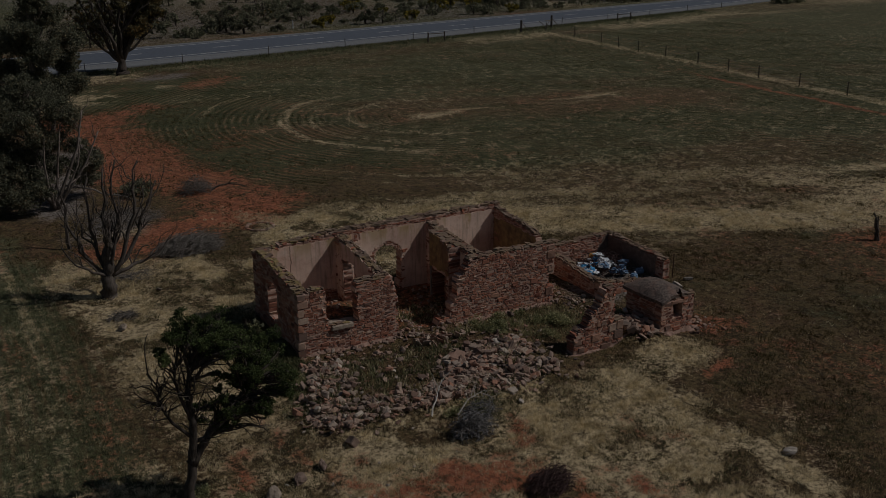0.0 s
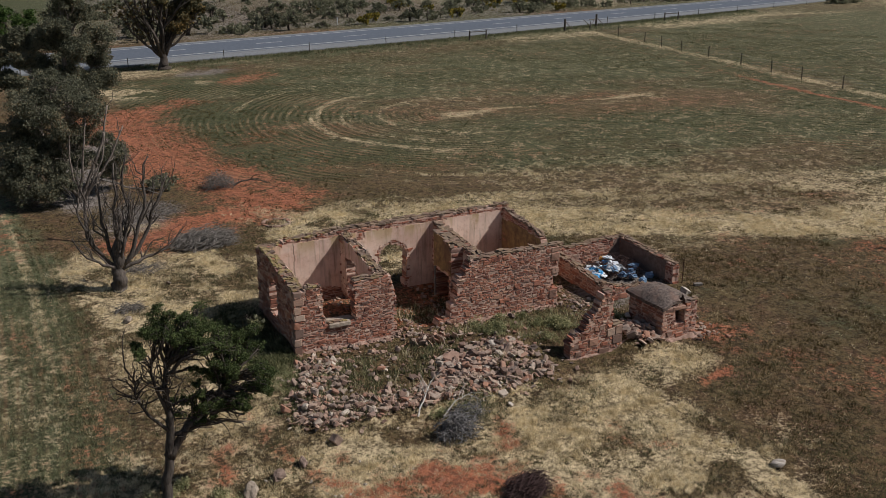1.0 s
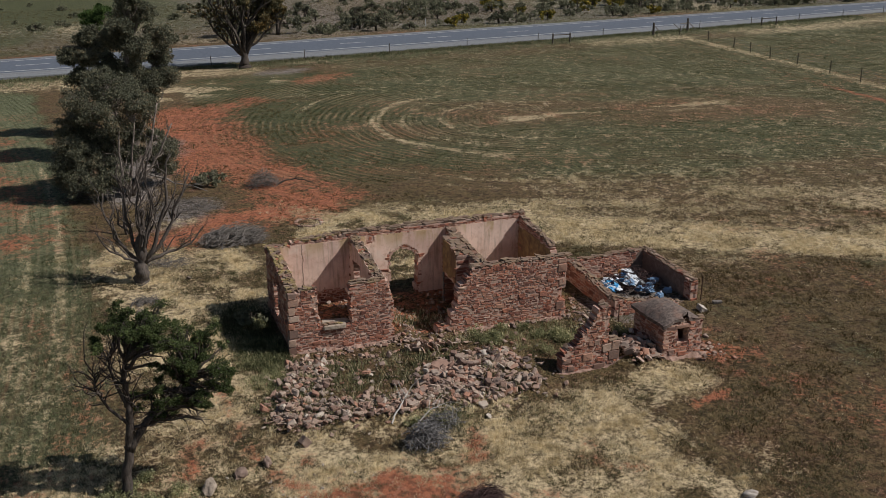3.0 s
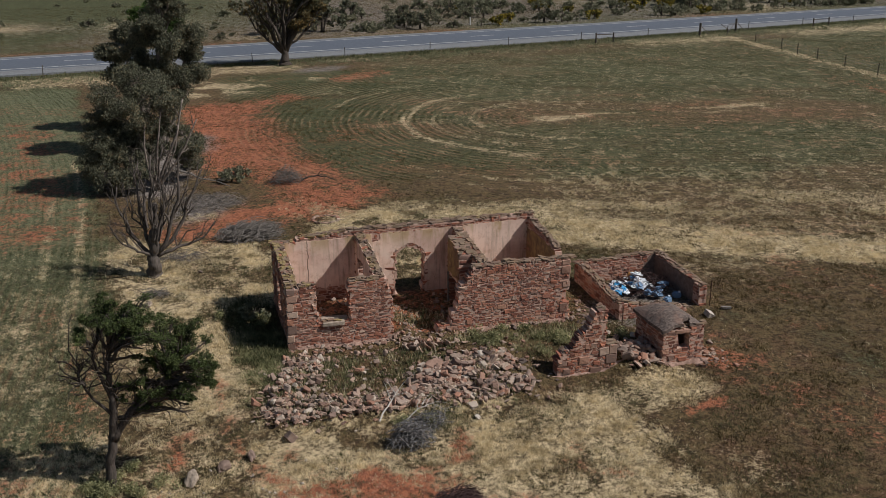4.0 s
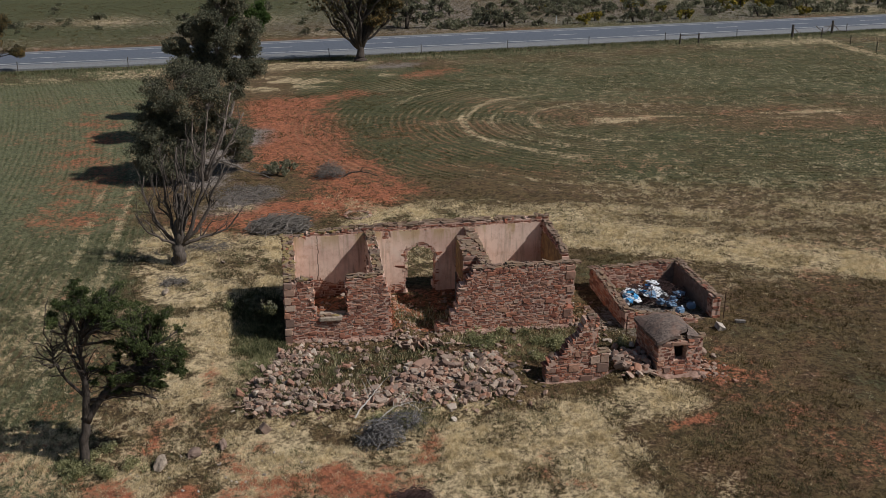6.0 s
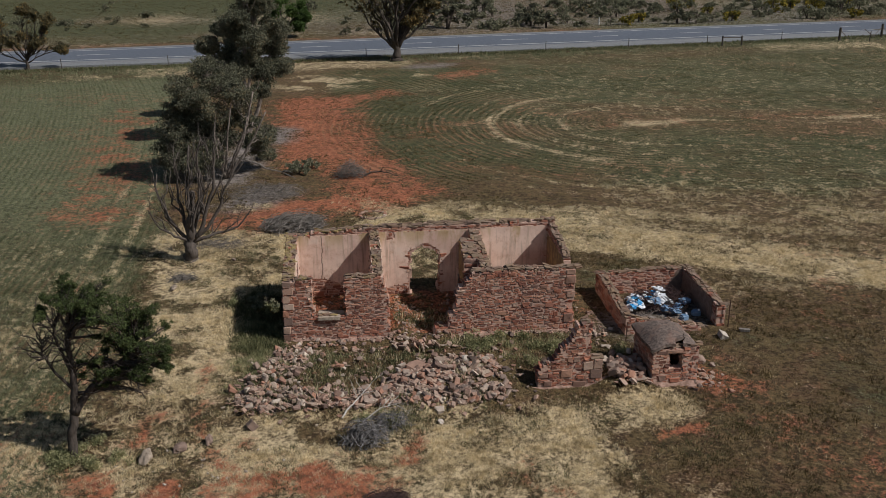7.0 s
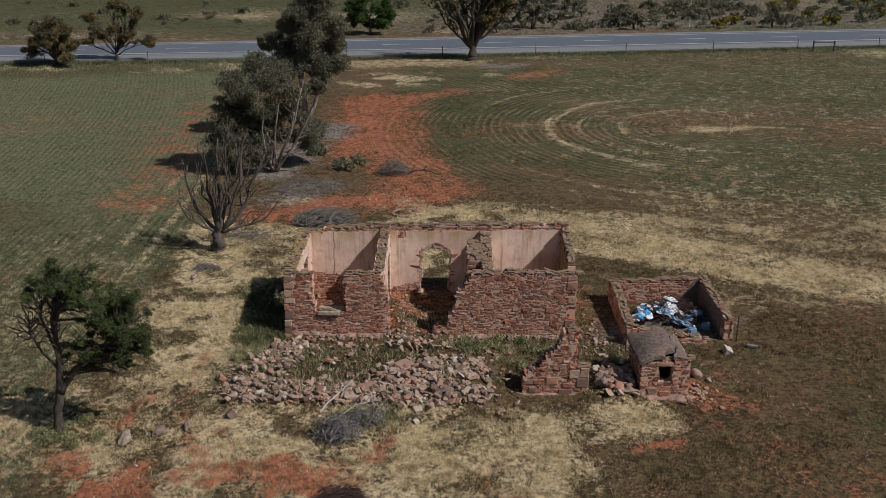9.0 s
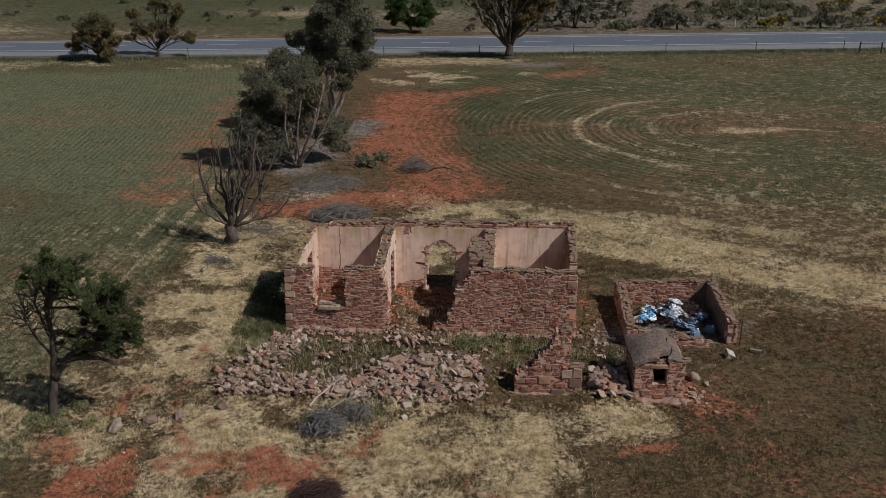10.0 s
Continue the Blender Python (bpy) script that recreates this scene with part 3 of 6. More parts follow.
def ground():
    def axis(lo, near0, near1, hi):
        mid = list(np.arange(lo, near0, 0.45)) + list(np.arange(near0, near1, 0.24)) + list(np.arange(near1, hi, 0.45))
        out = [2, 5, 10, 18, 30, 50, 90, 160, 300, 600, 1200, 2000]
        return np.array([lo - o for o in out[::-1]] + mid + [hi + o for o in out])

    xs, ys = axis(-48, -9, 19, 100), axis(-17, -12, 12, 84)
    X, Y = np.meshgrid(xs, ys)
    Z = ground_z(X, Y)
    nx, ny = len(xs), len(ys)
    v = np.stack([X.ravel(), Y.ravel(), Z.ravel()], 1)
    i = np.arange(nx * ny).reshape(ny, nx)
    q = np.stack([i[:-1, :-1], i[:-1, 1:], i[1:, 1:], i[1:, :-1]], -1).reshape(-1, 4)
    me = bpy.data.meshes.new("ground")
    me.from_pydata(v.tolist(), [], q.tolist())
    me.materials.append(M_GROUND)
    r, g, s, l = cover(v[:, 0], v[:, 1])
    col = np.stack([r, g, s, l], 1).astype(np.float32)
    me.color_attributes.new("cover", "FLOAT_COLOR", "POINT").data.foreach_set("color", col.ravel())
    p, show = drilling(v[:, 0], v[:, 1])
    # third channel: how much painted haze pales the west field, growing with distance
    rows = np.stack([p, show, west_field(v[:, 0], v[:, 1]) * (0.2 + 0.8 * step(4, 24, v[:, 1])), 0 * p + 1], 1).astype(np.float32)
    me.color_attributes.new("drill", "FLOAT_COLOR", "POINT").data.foreach_set("color", rows.ravel())
    me.polygons.foreach_set("use_smooth", [True] * len(me.polygons))
    tagged(new("ground", me), "red earth paddock with dry grass and young crop", "ground", kind="structure")


ground()


# ---- the road ----
# asphalt and gravel are tinted blue for the haze of distance
M_ASPHALT = grain_material("worn_hazed_asphalt", (0.088, 0.102, 0.125), (0.125, 0.142, 0.170), 3.0, 0.85)
M_GRAVEL = grain_material("pale_hazed_gravel", (0.14, 0.148, 0.155), (0.24, 0.248, 0.25), 5.0)
M_PAINT = grain_material("road_paint", (0.42, 0.42, 0.41), (0.55, 0.55, 0.54), 8.0)


def ribbon(name, lo, hi, z, material, x0=-260.0, x1=420.0, dx=4.0):
    """A strip between two shares of the way from the near to the far road edge, with a raised body."""
    b = Buf()
    xs = np.arange(x0, x1 + dx / 2, dx)
    n, f = near_edge(xs), far_edge(xs)
    rows = [(n + (f - n) * lo, z - 0.25), (n + (f - n) * lo, z), (n + (f - n) * hi, z), (n + (f - n) * hi, z - 0.25)]
    v = np.concatenate([np.stack([xs, y, np.full_like(xs, zz)], 1) for y, zz in rows])
    k = len(xs)
    b.put(v, [(r * k + i, r * k + i + 1, (r + 1) * k + i + 1, (r + 1) * k + i) for r in range(3) for i in range(k - 1)])
    return b.mesh(name, material)


ROAD_Z = 1.08
tagged(new("road_verge", ribbon("road_verge", 0.0, 1.0, ROAD_Z - 0.02, M_GRAVEL)), "pale gravel verge along the road", "verge", kind="structure")
road = tagged(new("road", ribbon("road", 0.24, 0.91, ROAD_Z, M_ASPHALT)), "grey two-lane asphalt road with white lines", "road", kind="structure")
part("edge_line", ribbon("edge_line", 0.283, 0.298, ROAD_Z + 0.006, M_PAINT), parent=road)
part("edge_line", ribbon("edge_line", 0.845, 0.858, ROAD_Z + 0.006, M_PAINT), parent=road)
for x in np.arange(-85, 160, 12.2):
    part("centre_dash", ribbon("centre_dash", 0.568, 0.580, ROAD_Z + 0.006, M_PAINT, x, x + 3.4, 0.85), parent=road)


# ---- masonry ----
rng = random.Random(7)


def stone_meshes(name, material, count, jitter, bevel):
    """Rough unit blocks, shared by many stones."""
    out = []
    for k in range(count):
        bm = bmesh.new()
        bmesh.ops.create_cube(bm, size=1.0)
        for v in bm.verts:
            v.co += Vector((rng.uniform(-1, 1), rng.uniform(-1, 1), rng.uniform(-1, 1))) * jitter
        bmesh.ops.bevel(bm, geom=list(bm.edges), offset=bevel, segments=1, affect="EDGES")
        for v in bm.verts:
            v.co += Vector((rng.uniform(-1, 1), rng.uniform(-1, 1), rng.uniform(-1, 1))) * jitter * 0.3
        me = bpy.data.meshes.new(name)
        bm.to_mesh(me)
        bm.free()
        me.materials.append(material)
        out.append(me)
    return out


BLOCKS = stone_meshes("stone", M_STONE, 16, 0.12, 0.08)
BOULDERS = stone_meshes("fallen_stone", M_RUBBLE, 18, 0.22, 0.15)


def joined_stones(name, spots, shapes, material, parent=None):
    """Many stones, given as matrices, in one mesh."""
    raw = []
    for me in shapes:
        co = np.empty(len(me.vertices) * 3)
        me.vertices.foreach_get("co", co)
        raw.append((co.reshape(-1, 3), [tuple(p.vertices) for p in me.polygons]))
    b = Buf()
    for k, m in enumerate(spots):
        co, faces = raw[k % len(raw)]
        a = np.array(m)
        b.put(co @ a[:3, :3].T + a[:3, 3], faces)
    ob = part(name, b, material, parent)
    return tagged(ob, kind="stuff")


def slab(inside, length, z0, z1, v0, v1, cell, wobble, frame3, seed=0):
    """A plate of wall between v0 and v1 where inside(u, z) holds, with a ragged outline."""
    o, du, dv = frame3
    nu, nz = int(math.ceil(length / cell)), int(math.ceil((z1 - z0) / cell))
    cu, cz = length / nu, (z1 - z0) / nz
    U, Z = np.meshgrid((np.arange(nu) + 0.5) * cu, z0 + (np.arange(nz) + 0.5) * cz, indexing="ij")
    mask = inside(U, Z)
    pad = np.zeros((nu + 2, nz + 2), bool)
    pad[1:-1, 1:-1] = mask
    verts, faces, ids = [], [], {}

    def vid(i, k, s):
        key = (i, k, s)
        if key not in ids:
            ids[key] = len(verts)
            h1 = float(lattice(i * 1.0, k * 1.0, seed)) - 0.5
            h2 = float(lattice(i * 1.0 + 50, k * 1.0, seed)) - 0.5
            a = 0 if i in (0, nu) else h1 * cu * wobble
            p = o + du * (i * cu + a) + dv * (v1 if s else v0)
            verts.append((p.x, p.y, z0 + k * cz + (0 if k == 0 else h2 * cz * wobble)))
        return ids[key]

    for i in range(nu):
        for k in range(nz):
            if not mask[i, k]:
                continue
            faces.append((vid(i, k, 0), vid(i + 1, k, 0), vid(i + 1, k + 1, 0), vid(i, k + 1, 0)))
            faces.append((vid(i, k, 1), vid(i, k + 1, 1), vid(i + 1, k + 1, 1), vid(i + 1, k, 1)))
            if not pad[i, k + 1]:
                faces.append((vid(i, k, 0), vid(i, k + 1, 0), vid(i, k + 1, 1), vid(i, k, 1)))
            if not pad[i + 2, k + 1]:
                faces.append((vid(i + 1, k, 0), vid(i + 1, k, 1), vid(i + 1, k + 1, 1), vid(i + 1, k + 1, 0)))
            if not pad[i + 1, k]:
                faces.append((vid(i, k, 0), vid(i, k, 1), vid(i + 1, k, 1), vid(i + 1, k, 0)))
            if not pad[i + 1, k + 2]:
                faces.append((vid(i, k + 1, 0), vid(i + 1, k + 1, 0), vid(i + 1, k + 1, 1), vid(i, k + 1, 1)))
    b = Buf()
    b.put(verts, faces)
    return b


def wall(name, label, p0, p1, thick, inside, z0, z1, stones="AB", plaster=None, plaster_a=None, limit=300, seed=1, size=1.0, caps=True, category="wall", skin_material=None):
    """A rubble wall from p0 to p1, its thickness to the left of that way: an earth core, coursed stones on its
    faces A (right) and B (left), through-stones at every ragged end, flat stones along its top, and plaster."""
    r = random.Random(seed)
    o = Vector((*p0, 0))
    du = Vector((p1[0] - p0[0], p1[1] - p0[1], 0))
    length = du.length
    du.normalize()
    dv = Vector((-du.y, du.x, 0))
    core = part(name, slab(lambda u, z: inside(u, z + 0.08) & inside(u, z), length, z0, z1, -0.006, thick + 0.006, 0.1, 0.5, (o, du, dv), seed), M_MORTAR)
    tagged(core, label, category, kind="structure")
    turn = Matrix((du, dv, Vector((0, 0, 1)))).transposed().to_4x4()
    spots, capping = [], []

    def place(u, v, z, lu, lv, lz, tilt=3.0):
        m = Matrix.Translation(o + du * u + dv * v + Vector((0, 0, z))) @ turn @ pose(0, 0, 0, r.gauss(0, 0.5), r.gauss(0, tilt), r.gauss(0, 0.5))
        spots.append(m @ Matrix.Diagonal((lu, lv, lz, 1)))

    z = z0
    us = np.arange(0.01, length, 0.03)
    while z < z1:
        h = r.choice((0.075, 0.09, 0.11, 0.13, 0.15)) * size
        zm = z + h / 2
        ok = inside(us, np.full_like(us, z + h * 0.9)) & inside(us, np.full_like(us, z + h * 0.1))
        edges = np.flatnonzero(np.diff(np.concatenate(([0], ok.astype(int), [0]))))
        for a, b in zip(edges[::2], edges[1::2]):
            ua, ub = us[a] - 0.015, us[b - 1] + 0.015
            if ub - ua < 0.08:
                continue
            for face in stones:
                u = ua
                while u < ub - 0.04:
                    w = min(r.choice((0.09, 0.14, 0.19, 0.24, 0.3, 0.4)) * r.uniform(0.85, 1.15) * size, ub - u)
                    if ub - u - w < 0.09:
                        w = ub - u
                    first, last = u <= ua + 1e-6, u + w >= ub - 1e-6
                    out = r.uniform(0.009, 0.024)
                    depth = 0.12
                    if face == stones[0] and (first or last):
                        place(u + w / 2 + r.uniform(-0.04, 0.04), thick / 2, zm, w * r.uniform(0.85, 1.15), thick + r.uniform(-0.02, 0.05), h * r.uniform(0.75, 0.97), 4.0)
                    elif not (first or last):
                        zs = r.uniform(0.66, 0.86)
                        skin = plaster if face == "B" else plaster_a
                        if skin is None or not bool(np.any(skin(np.array([u + w / 2]), np.array([zm])))):
                            v = depth / 2 - out if face == "A" else thick - depth / 2 + out
                            if h > 0.1 and r.random() < 0.35:
                                k = r.uniform(0.38, 0.62)
                                for lo, hi in ((0, k), (k, 1)):
                                    d = r.uniform(-0.03, 0.03)
                                    place(u + w / 2 + d, v, z + h * (lo + hi) / 2, w * r.uniform(0.74, 0.96), depth, h * (hi - lo) * r.uniform(0.62, 0.84), 3.0)
                            else:
                                place(u + w / 2, v, zm + r.uniform(-0.015, 0.015), w * r.uniform(0.78, 0.91), depth, h * zs, 3.0)
                    u += w
        z += h
    # larger blocks here and there, a little proud of the courses
    for face in stones:
        skin = plaster if face == "B" else plaster_a
        for k in range(int(length * (z1 - z0) * 1.5)):
            u, zz, w, h = r.uniform(0.3, length - 0.3), r.uniform(z0 + 0.25, z1 - 0.3), r.uniform(0.2, 0.42) * size, r.uniform(0.13, 0.23) * size
            qu, qz = np.array([u - w / 2 - 0.08, u + w / 2 + 0.08, u - w / 2 - 0.08, u + w / 2 + 0.08]), np.array([zz - h / 2, zz - h / 2, zz + h / 2 + 0.08, zz + h / 2 + 0.08])
            if np.all(inside(qu, qz)) and (skin is None or not np.any(skin(qu, qz))):
                place(u, 0.042 if face == "A" else thick - 0.042, zz, w, 0.15, h, 3.0)
    if caps:
        u = 0.0
        zs = np.arange(z1, z0, -0.03)
        while u < length:
            w = r.uniform(0.1, 0.32)
            top = [zs[np.argmax(inside(np.full_like(zs, min(max(q, 0.01), length - 0.01)), zs))] for q in (u, u + w)]
            sound = all(bool(np.any(inside(np.full_like(zs, min(max(q, 0.01), length - 0.01)), zs))) for q in (u, u + w))
            if sound and abs(top[0] - top[1]) < 0.14 and min(top) > z0 + 0.3:
                slope = math.degrees(math.atan2(top[1] - top[0], w))
                cuts = r.choice(((0.0, 0.36, 0.7, 1.0), (0.0, 0.25, 0.55, 1.0), (0.0, 0.45, 0.72, 1.0), (0.0, 0.2, 0.42, 0.7, 1.0)))
                for a, c in zip(cuts[:-1], cuts[1:]):
                    if r.random() < 0.15:
                        continue
                    for lift in (0.0, 0.032, 0.06)[:r.choice((1, 1, 2, 2, 3))]:
                        m = Matrix.Translation(o + du * (u + w / 2 + r.uniform(-0.04, 0.04)) + dv * thick * ((a + c) / 2 + r.uniform(-0.05, 0.05)) + Vector((0, 0, (top[0] + top[1]) / 2 + r.uniform(-0.02, 0.01) + lift)))
                        m = m @ turn @ pose(0, 0, 0, r.gauss(0, 2.5), -slope + r.gauss(0, 3), r.gauss(0, 13))
                        capping.append(m @ Matrix.Diagonal((w * r.uniform(0.75, 1.25), thick * (c - a) * r.uniform(0.8, 1.25), r.uniform(0.02, 0.055), 1)))
            u += w * 0.95
    WALL_STONES.append((core, spots, limit, "stone"))
    WALL_STONES.append((core, capping, limit // 2, "coping_stone"))
    for skin, v0, v1, tag in ((plaster, thick + 0.008, thick + 0.028, "b"), (plaster_a, -0.028, -0.008, "a")):
        if skin is not None:
            s = part("plaster", slab(lambda u, z: skin(u, z) & inside(u, z), length, z0, z1, v0, v1, 0.07, 0.7, (o, du, dv), seed + 3), skin_material or M_PLASTER, core, "stained pink plaster with flaked edges")
    return core


WALL_STONES = []


def wob(u, z, seed, amount=0.16, scale=2.2):
    return (fbm(u * scale, z * scale, seed, 3) - 0.5) * 2 * amount


T = 0.42
FLOOR = -0.45
HOUSE = Matrix.Translation((0, 0.12, 0)) @ pose(0, 0, 0, 0, 0, -1.7)


def hp(x, y):
    p = HOUSE @ Vector((x, y, 0))
    return (p.x, p.y)


def front_left(u, z):
    w = wob(u, z, 11)
    top = 2.5 + wob(u, 0 * z, 12, 0.10) + 0.06 * step(2.2, 2.8, u)
    gap = (u + w * 0.6 > 1.12) & (u + w * 0.6 < 2.36) & (z + w * 0.3 > 0.98)
    end = 3.98 + wob(z, 0 * u, 13, 0.22, 1.6) - 0.10 * step(1.2, 2.5, z)
    return (z < top) & ~gap & (u < end)


wall("wall_front_west", "ruined red stone front wall with an empty window gap", hp(0, 0), hp(4.35, 0), T, front_left, FLOOR, 2.9, stones="A", seed=3, size=0.84)


def front_right(u, z):
    x = u + 5.2
    w = wob(u, z, 15)
    ramp = np.where(z < 0.35, 5.75, np.where(z < 0.9, 6.4, np.where(z < 1.75, 6.62, 6.62 + (z - 1.75) * 0.85)))
    top = 2.62 + wob(u, 0 * z, 16, 0.06)
    corner = (x > 11.13) & (z > 0.75) & (z < 1.25) & (w > -0.05)
    return (x > ramp + w * 0.8) & (z < top) & ~corner


wall("wall_front_east", "ruined red stone front wall with a broken stepped end", hp(5.2, 0), hp(11.38, 0), T, front_right, FLOOR, 2.95, stones="A", seed=4, size=0.84)


def back_wall(u, z):
    x = 11.5 - u
    w = wob(u, z, 18)
    top = 3.0 + wob(u, 0 * z, 19, 0.05) + 0.014 * (x - 3) - 0.14 * (1 - step(0.9, 1.1, x)) + 0.08 * step(2.4, 2.5, x)
    door = (x + w * 0.7 > 5.2) & (x + w * 0.7 < 6.42) & (z + w * 0.6 < 2.18 - 0.42 * ((x - 5.8) / 0.62) ** 2)
    return (z < top) & ~door


def back_plaster(u, z):
    x = 11.5 - u
    w = wob(u, z, 20, 0.35, 1.1) + wob(u, z, 21, 0.1, 5)
    low = np.where(x < 3.6, 0.95 - 0.1 * x, np.where(x < 5.2, 0.05 + 0.40 * np.sin((x - 3.7) * 2.0), -0.1))
    rim = 0.07 + 0.32 * np.abs(w)
    bare = (x > 5.2 - rim) & (x < 6.42 + rim * 0.5) & (z < 2.18 - 0.42 * ((x - 5.8) / 0.75) ** 2 + rim)
    flake = (z > 2.5) & (x > 4.2) & (x < 5.0) & (w > 0.12)
    return (z > low + w * 0.7) & (z < 2.80 + 0.012 * x + w * 0.12) & ~bare & ~flake


wall("wall_back", "ruined back wall with pink plaster inside and a broken doorway", hp(11.5, 4.85), hp(0, 4.85), T, back_wall, FLOOR, 3.5, stones="B", plaster=back_plaster, seed=5)


def west_wall(u, z):
    y = 4.43 - u
    w = wob(u, z, 23)
    top = 2.50 + 0.10 * y + wob(u, 0 * z, 24, 0.06)
    win = (y + w * 0.5 > 2.2) & (y + w * 0.5 < 3.25) & (z + w * 0.5 > 0.65) & (z + w * 0.5 < 2.15)
    return (z < top) & ~win


def side_plaster(low, high=2.45):
    def f(u, z):
        w = wob(u, z, 25, 0.3, 1.3)
        return (z > low + w) & (z < high + w * 0.3)
    return f


wall("wall_west", "ruined end wall with a small window hole", hp(0, 4.43), hp(0, 0.42), T, west_wall, FLOOR, 3.4, plaster=side_plaster(0.7, 2.7), seed=6)


def east_wall(u, z):
    y = u + 0.42
    top = 2.60 + 0.10 * y + wob(u, 0 * z, 27, 0.09) - 0.45 * np.exp(-((y - 0.75) / 0.3) ** 2)
    return z < top


# dark plaster on the inner face puts shade into its colour
wall("wall_east", "ruined end wall with a broken top edge", hp(11.42, 0.42), hp(11.5, 4.43), 0.29, east_wall, FLOOR, 3.4, stones="B", plaster=side_plaster(0.2, 2.6), skin_material=M_STAIN_SHADE, seed=8)


def partition_west(u, z):
    y = u + 0.42
    w = wob(u, z, 29)
    top = 2.40 + 0.125 * y + wob(u, 0 * z, 30, 0.06)
    door = (y + w * 0.3 > 2.6) & (y + w * 0.3 < 3.75) & (z + w < 2.15)
    return (z < top) & ~door


wall("wall_partition_west", "ruined partition wall with a doorway and worn plaster", hp(3.84, 0.42), hp(3.84, 4.43), 0.38, partition_west, FLOOR, 3.3, plaster=side_plaster(0.5, 2.8), plaster_a=side_plaster(0.1, 2.8), seed=9)


def partition_east(u, z):
    y = u + 0.42
    top = 2.42 + 0.11 * y + wob(u, 0 * z, 32, 0.12)
    return z < np.minimum(top, 2.95)


wall("wall_partition_east", "ruined partition wall with stained plaster", hp(8.15, 0.42), hp(8.15, 4.43), 0.42, partition_east, FLOOR, 3.3, plaster=side_plaster(1.0, 2.4), plaster_a=side_plaster(0.3, 2.7), seed=10)


def breast(u, z):
    w = wob(u, z, 34, 0.1)
    hearth = (u > 0.22) & (u < 1.35) & (z < 1.35)
    return (z < 2.72 + 0.12 * u + w) & ~hearth


wall("chimney_breast", "broken chimney breast with yellowed plaster over a dark hearth", hp(7.73, 1.5), hp(7.73, 3.1), 0.56, breast, FLOOR, 3.2, plaster=lambda u, z: z > 1.42 + wob(u, z, 35, 0.08), skin_material=M_STAIN_SHADE, seed=26, category="chimney")
b = Buf()
b.tube([(*hp(7.12, 2.92), -0.2), (*hp(7.12, 2.92), 1.42)], [0.05, 0.045], 6)
tagged(part("hearth_post", b, M_GREYWOOD), "grey timber post at the hearth opening", "post")


def quoins(core, corner, along, spots, seed):
    """Large dressed corner blocks, set a little proud of the wall."""
    r = random.Random(seed)
    for z, w, h, inset in spots:
        c = Vector((*corner, z)) + Vector((*along, 0)) * (w / 2 + inset) + Vector((0.0, 0.13, 0))
        m = Matrix.Translation(c) @ pose(0, 0, 0, r.gauss(0, 1.5), r.gauss(0, 2), -1.7 + r.gauss(0, 2))
        ob = new("quoin", QUOINS[r.randrange(len(QUOINS))])
        ob.parent = core
        ob.matrix_basis = m @ Matrix.Diagonal((w, 0.34, h, 1))


QUOINS = stone_meshes("quoin", M_QUOIN, 5, 0.05, 0.06)
west, east = bpy.data.objects["wall_front_west"], bpy.data.objects["wall_front_east"]
quoins(west, hp(0, 0), (1, -0.03), [(2.33, 0.32, 0.22, -0.02), (2.05, 0.42, 0.27, -0.03), (1.72, 0.26, 0.3, -0.03), (1.42, 0.42, 0.24, -0.03), (1.12, 0.24, 0.26, -0.05), (0.82, 0.34, 0.32, -0.02), (0.45, 0.28, 0.3, -0.05), (0.1, 0.3, 0.3, -0.06)], 1)
quoins(east, hp(11.38, 0), (-1, 0.03), [(2.45, 0.36, 0.2, -0.02), (2.12, 0.4, 0.34, -0.03), (1.5, 0.34, 0.24, -0.02), (0.5, 0.34, 0.34, 0.05)], 2)
# the window's stone sill, in two pieces
sill = new("window_sill", QUOINS[0])
sill.parent, sill.matrix_basis = west, Matrix.Translation((*hp(1.72, 0.02), 0.92)) @ pose(0, 0, 0, 2, 0, -2) @ Matrix.Diagonal((0.86, 0.3, 0.15, 1))
slab2 = new("window_sill", QUOINS[1])
slab2.parent, slab2.matrix_basis = west, Matrix.Translation((*hp(1.8, 0.3), 1.0)) @ pose(0, 0, 0, 0, 2, -4) @ Matrix.Diagonal((1.0, 0.3, 0.08, 1))

for ob in (sill, slab2):
    ob.data = ob.data.copy()
    ob.data.materials[0] = M_SILL


# freestanding gable fragment before the house
def gable(u, z):
    x = 8.5 + u * 3.1 / 2.3
    w = wob(u, z, 33, 0.2, 3.0)
    up = np.where(x < 10.2, 0.42 + (x - 8.5) * 0.82, 1.85 + (x - 10.2) * 1.8)
    up = np.where(x > 10.98, 0.95, np.minimum(up, 2.22))
    return z < up + w


wall("wall_gable", "freestanding broken stone gable fragment", (8.9, -4.74), (11.2, -4.82), T, gable, -0.5, 2.6, stones="A", seed=12, size=0.88)
quoins(bpy.data.objects["wall_gable"], (11.2, -4.82), (-1, 0.03), [(0.68, 0.3, 0.34, 0.0), (0.3, 0.44, 0.36, 0.0), (-0.06, 0.26, 0.26, 0.0), (0.62, 0.36, 0.32, 0.32), (-0.08, 0.5, 0.24, 0.55)], 3)
quoins(bpy.data.objects["wall_gable"], (8.9, -4.74), (1, -0.03), [(0.32, 0.36, 0.2, 0.0), (0.0, 0.3, 0.2, 0.2), (0.36, 0.42, 0.3, 0.8)], 4)


# the roofless shed
def low_top(z_at, seed, amount=0.08):
    return lambda u, z: z < z_at(u) + wob(u, 0 * z, seed, amount)


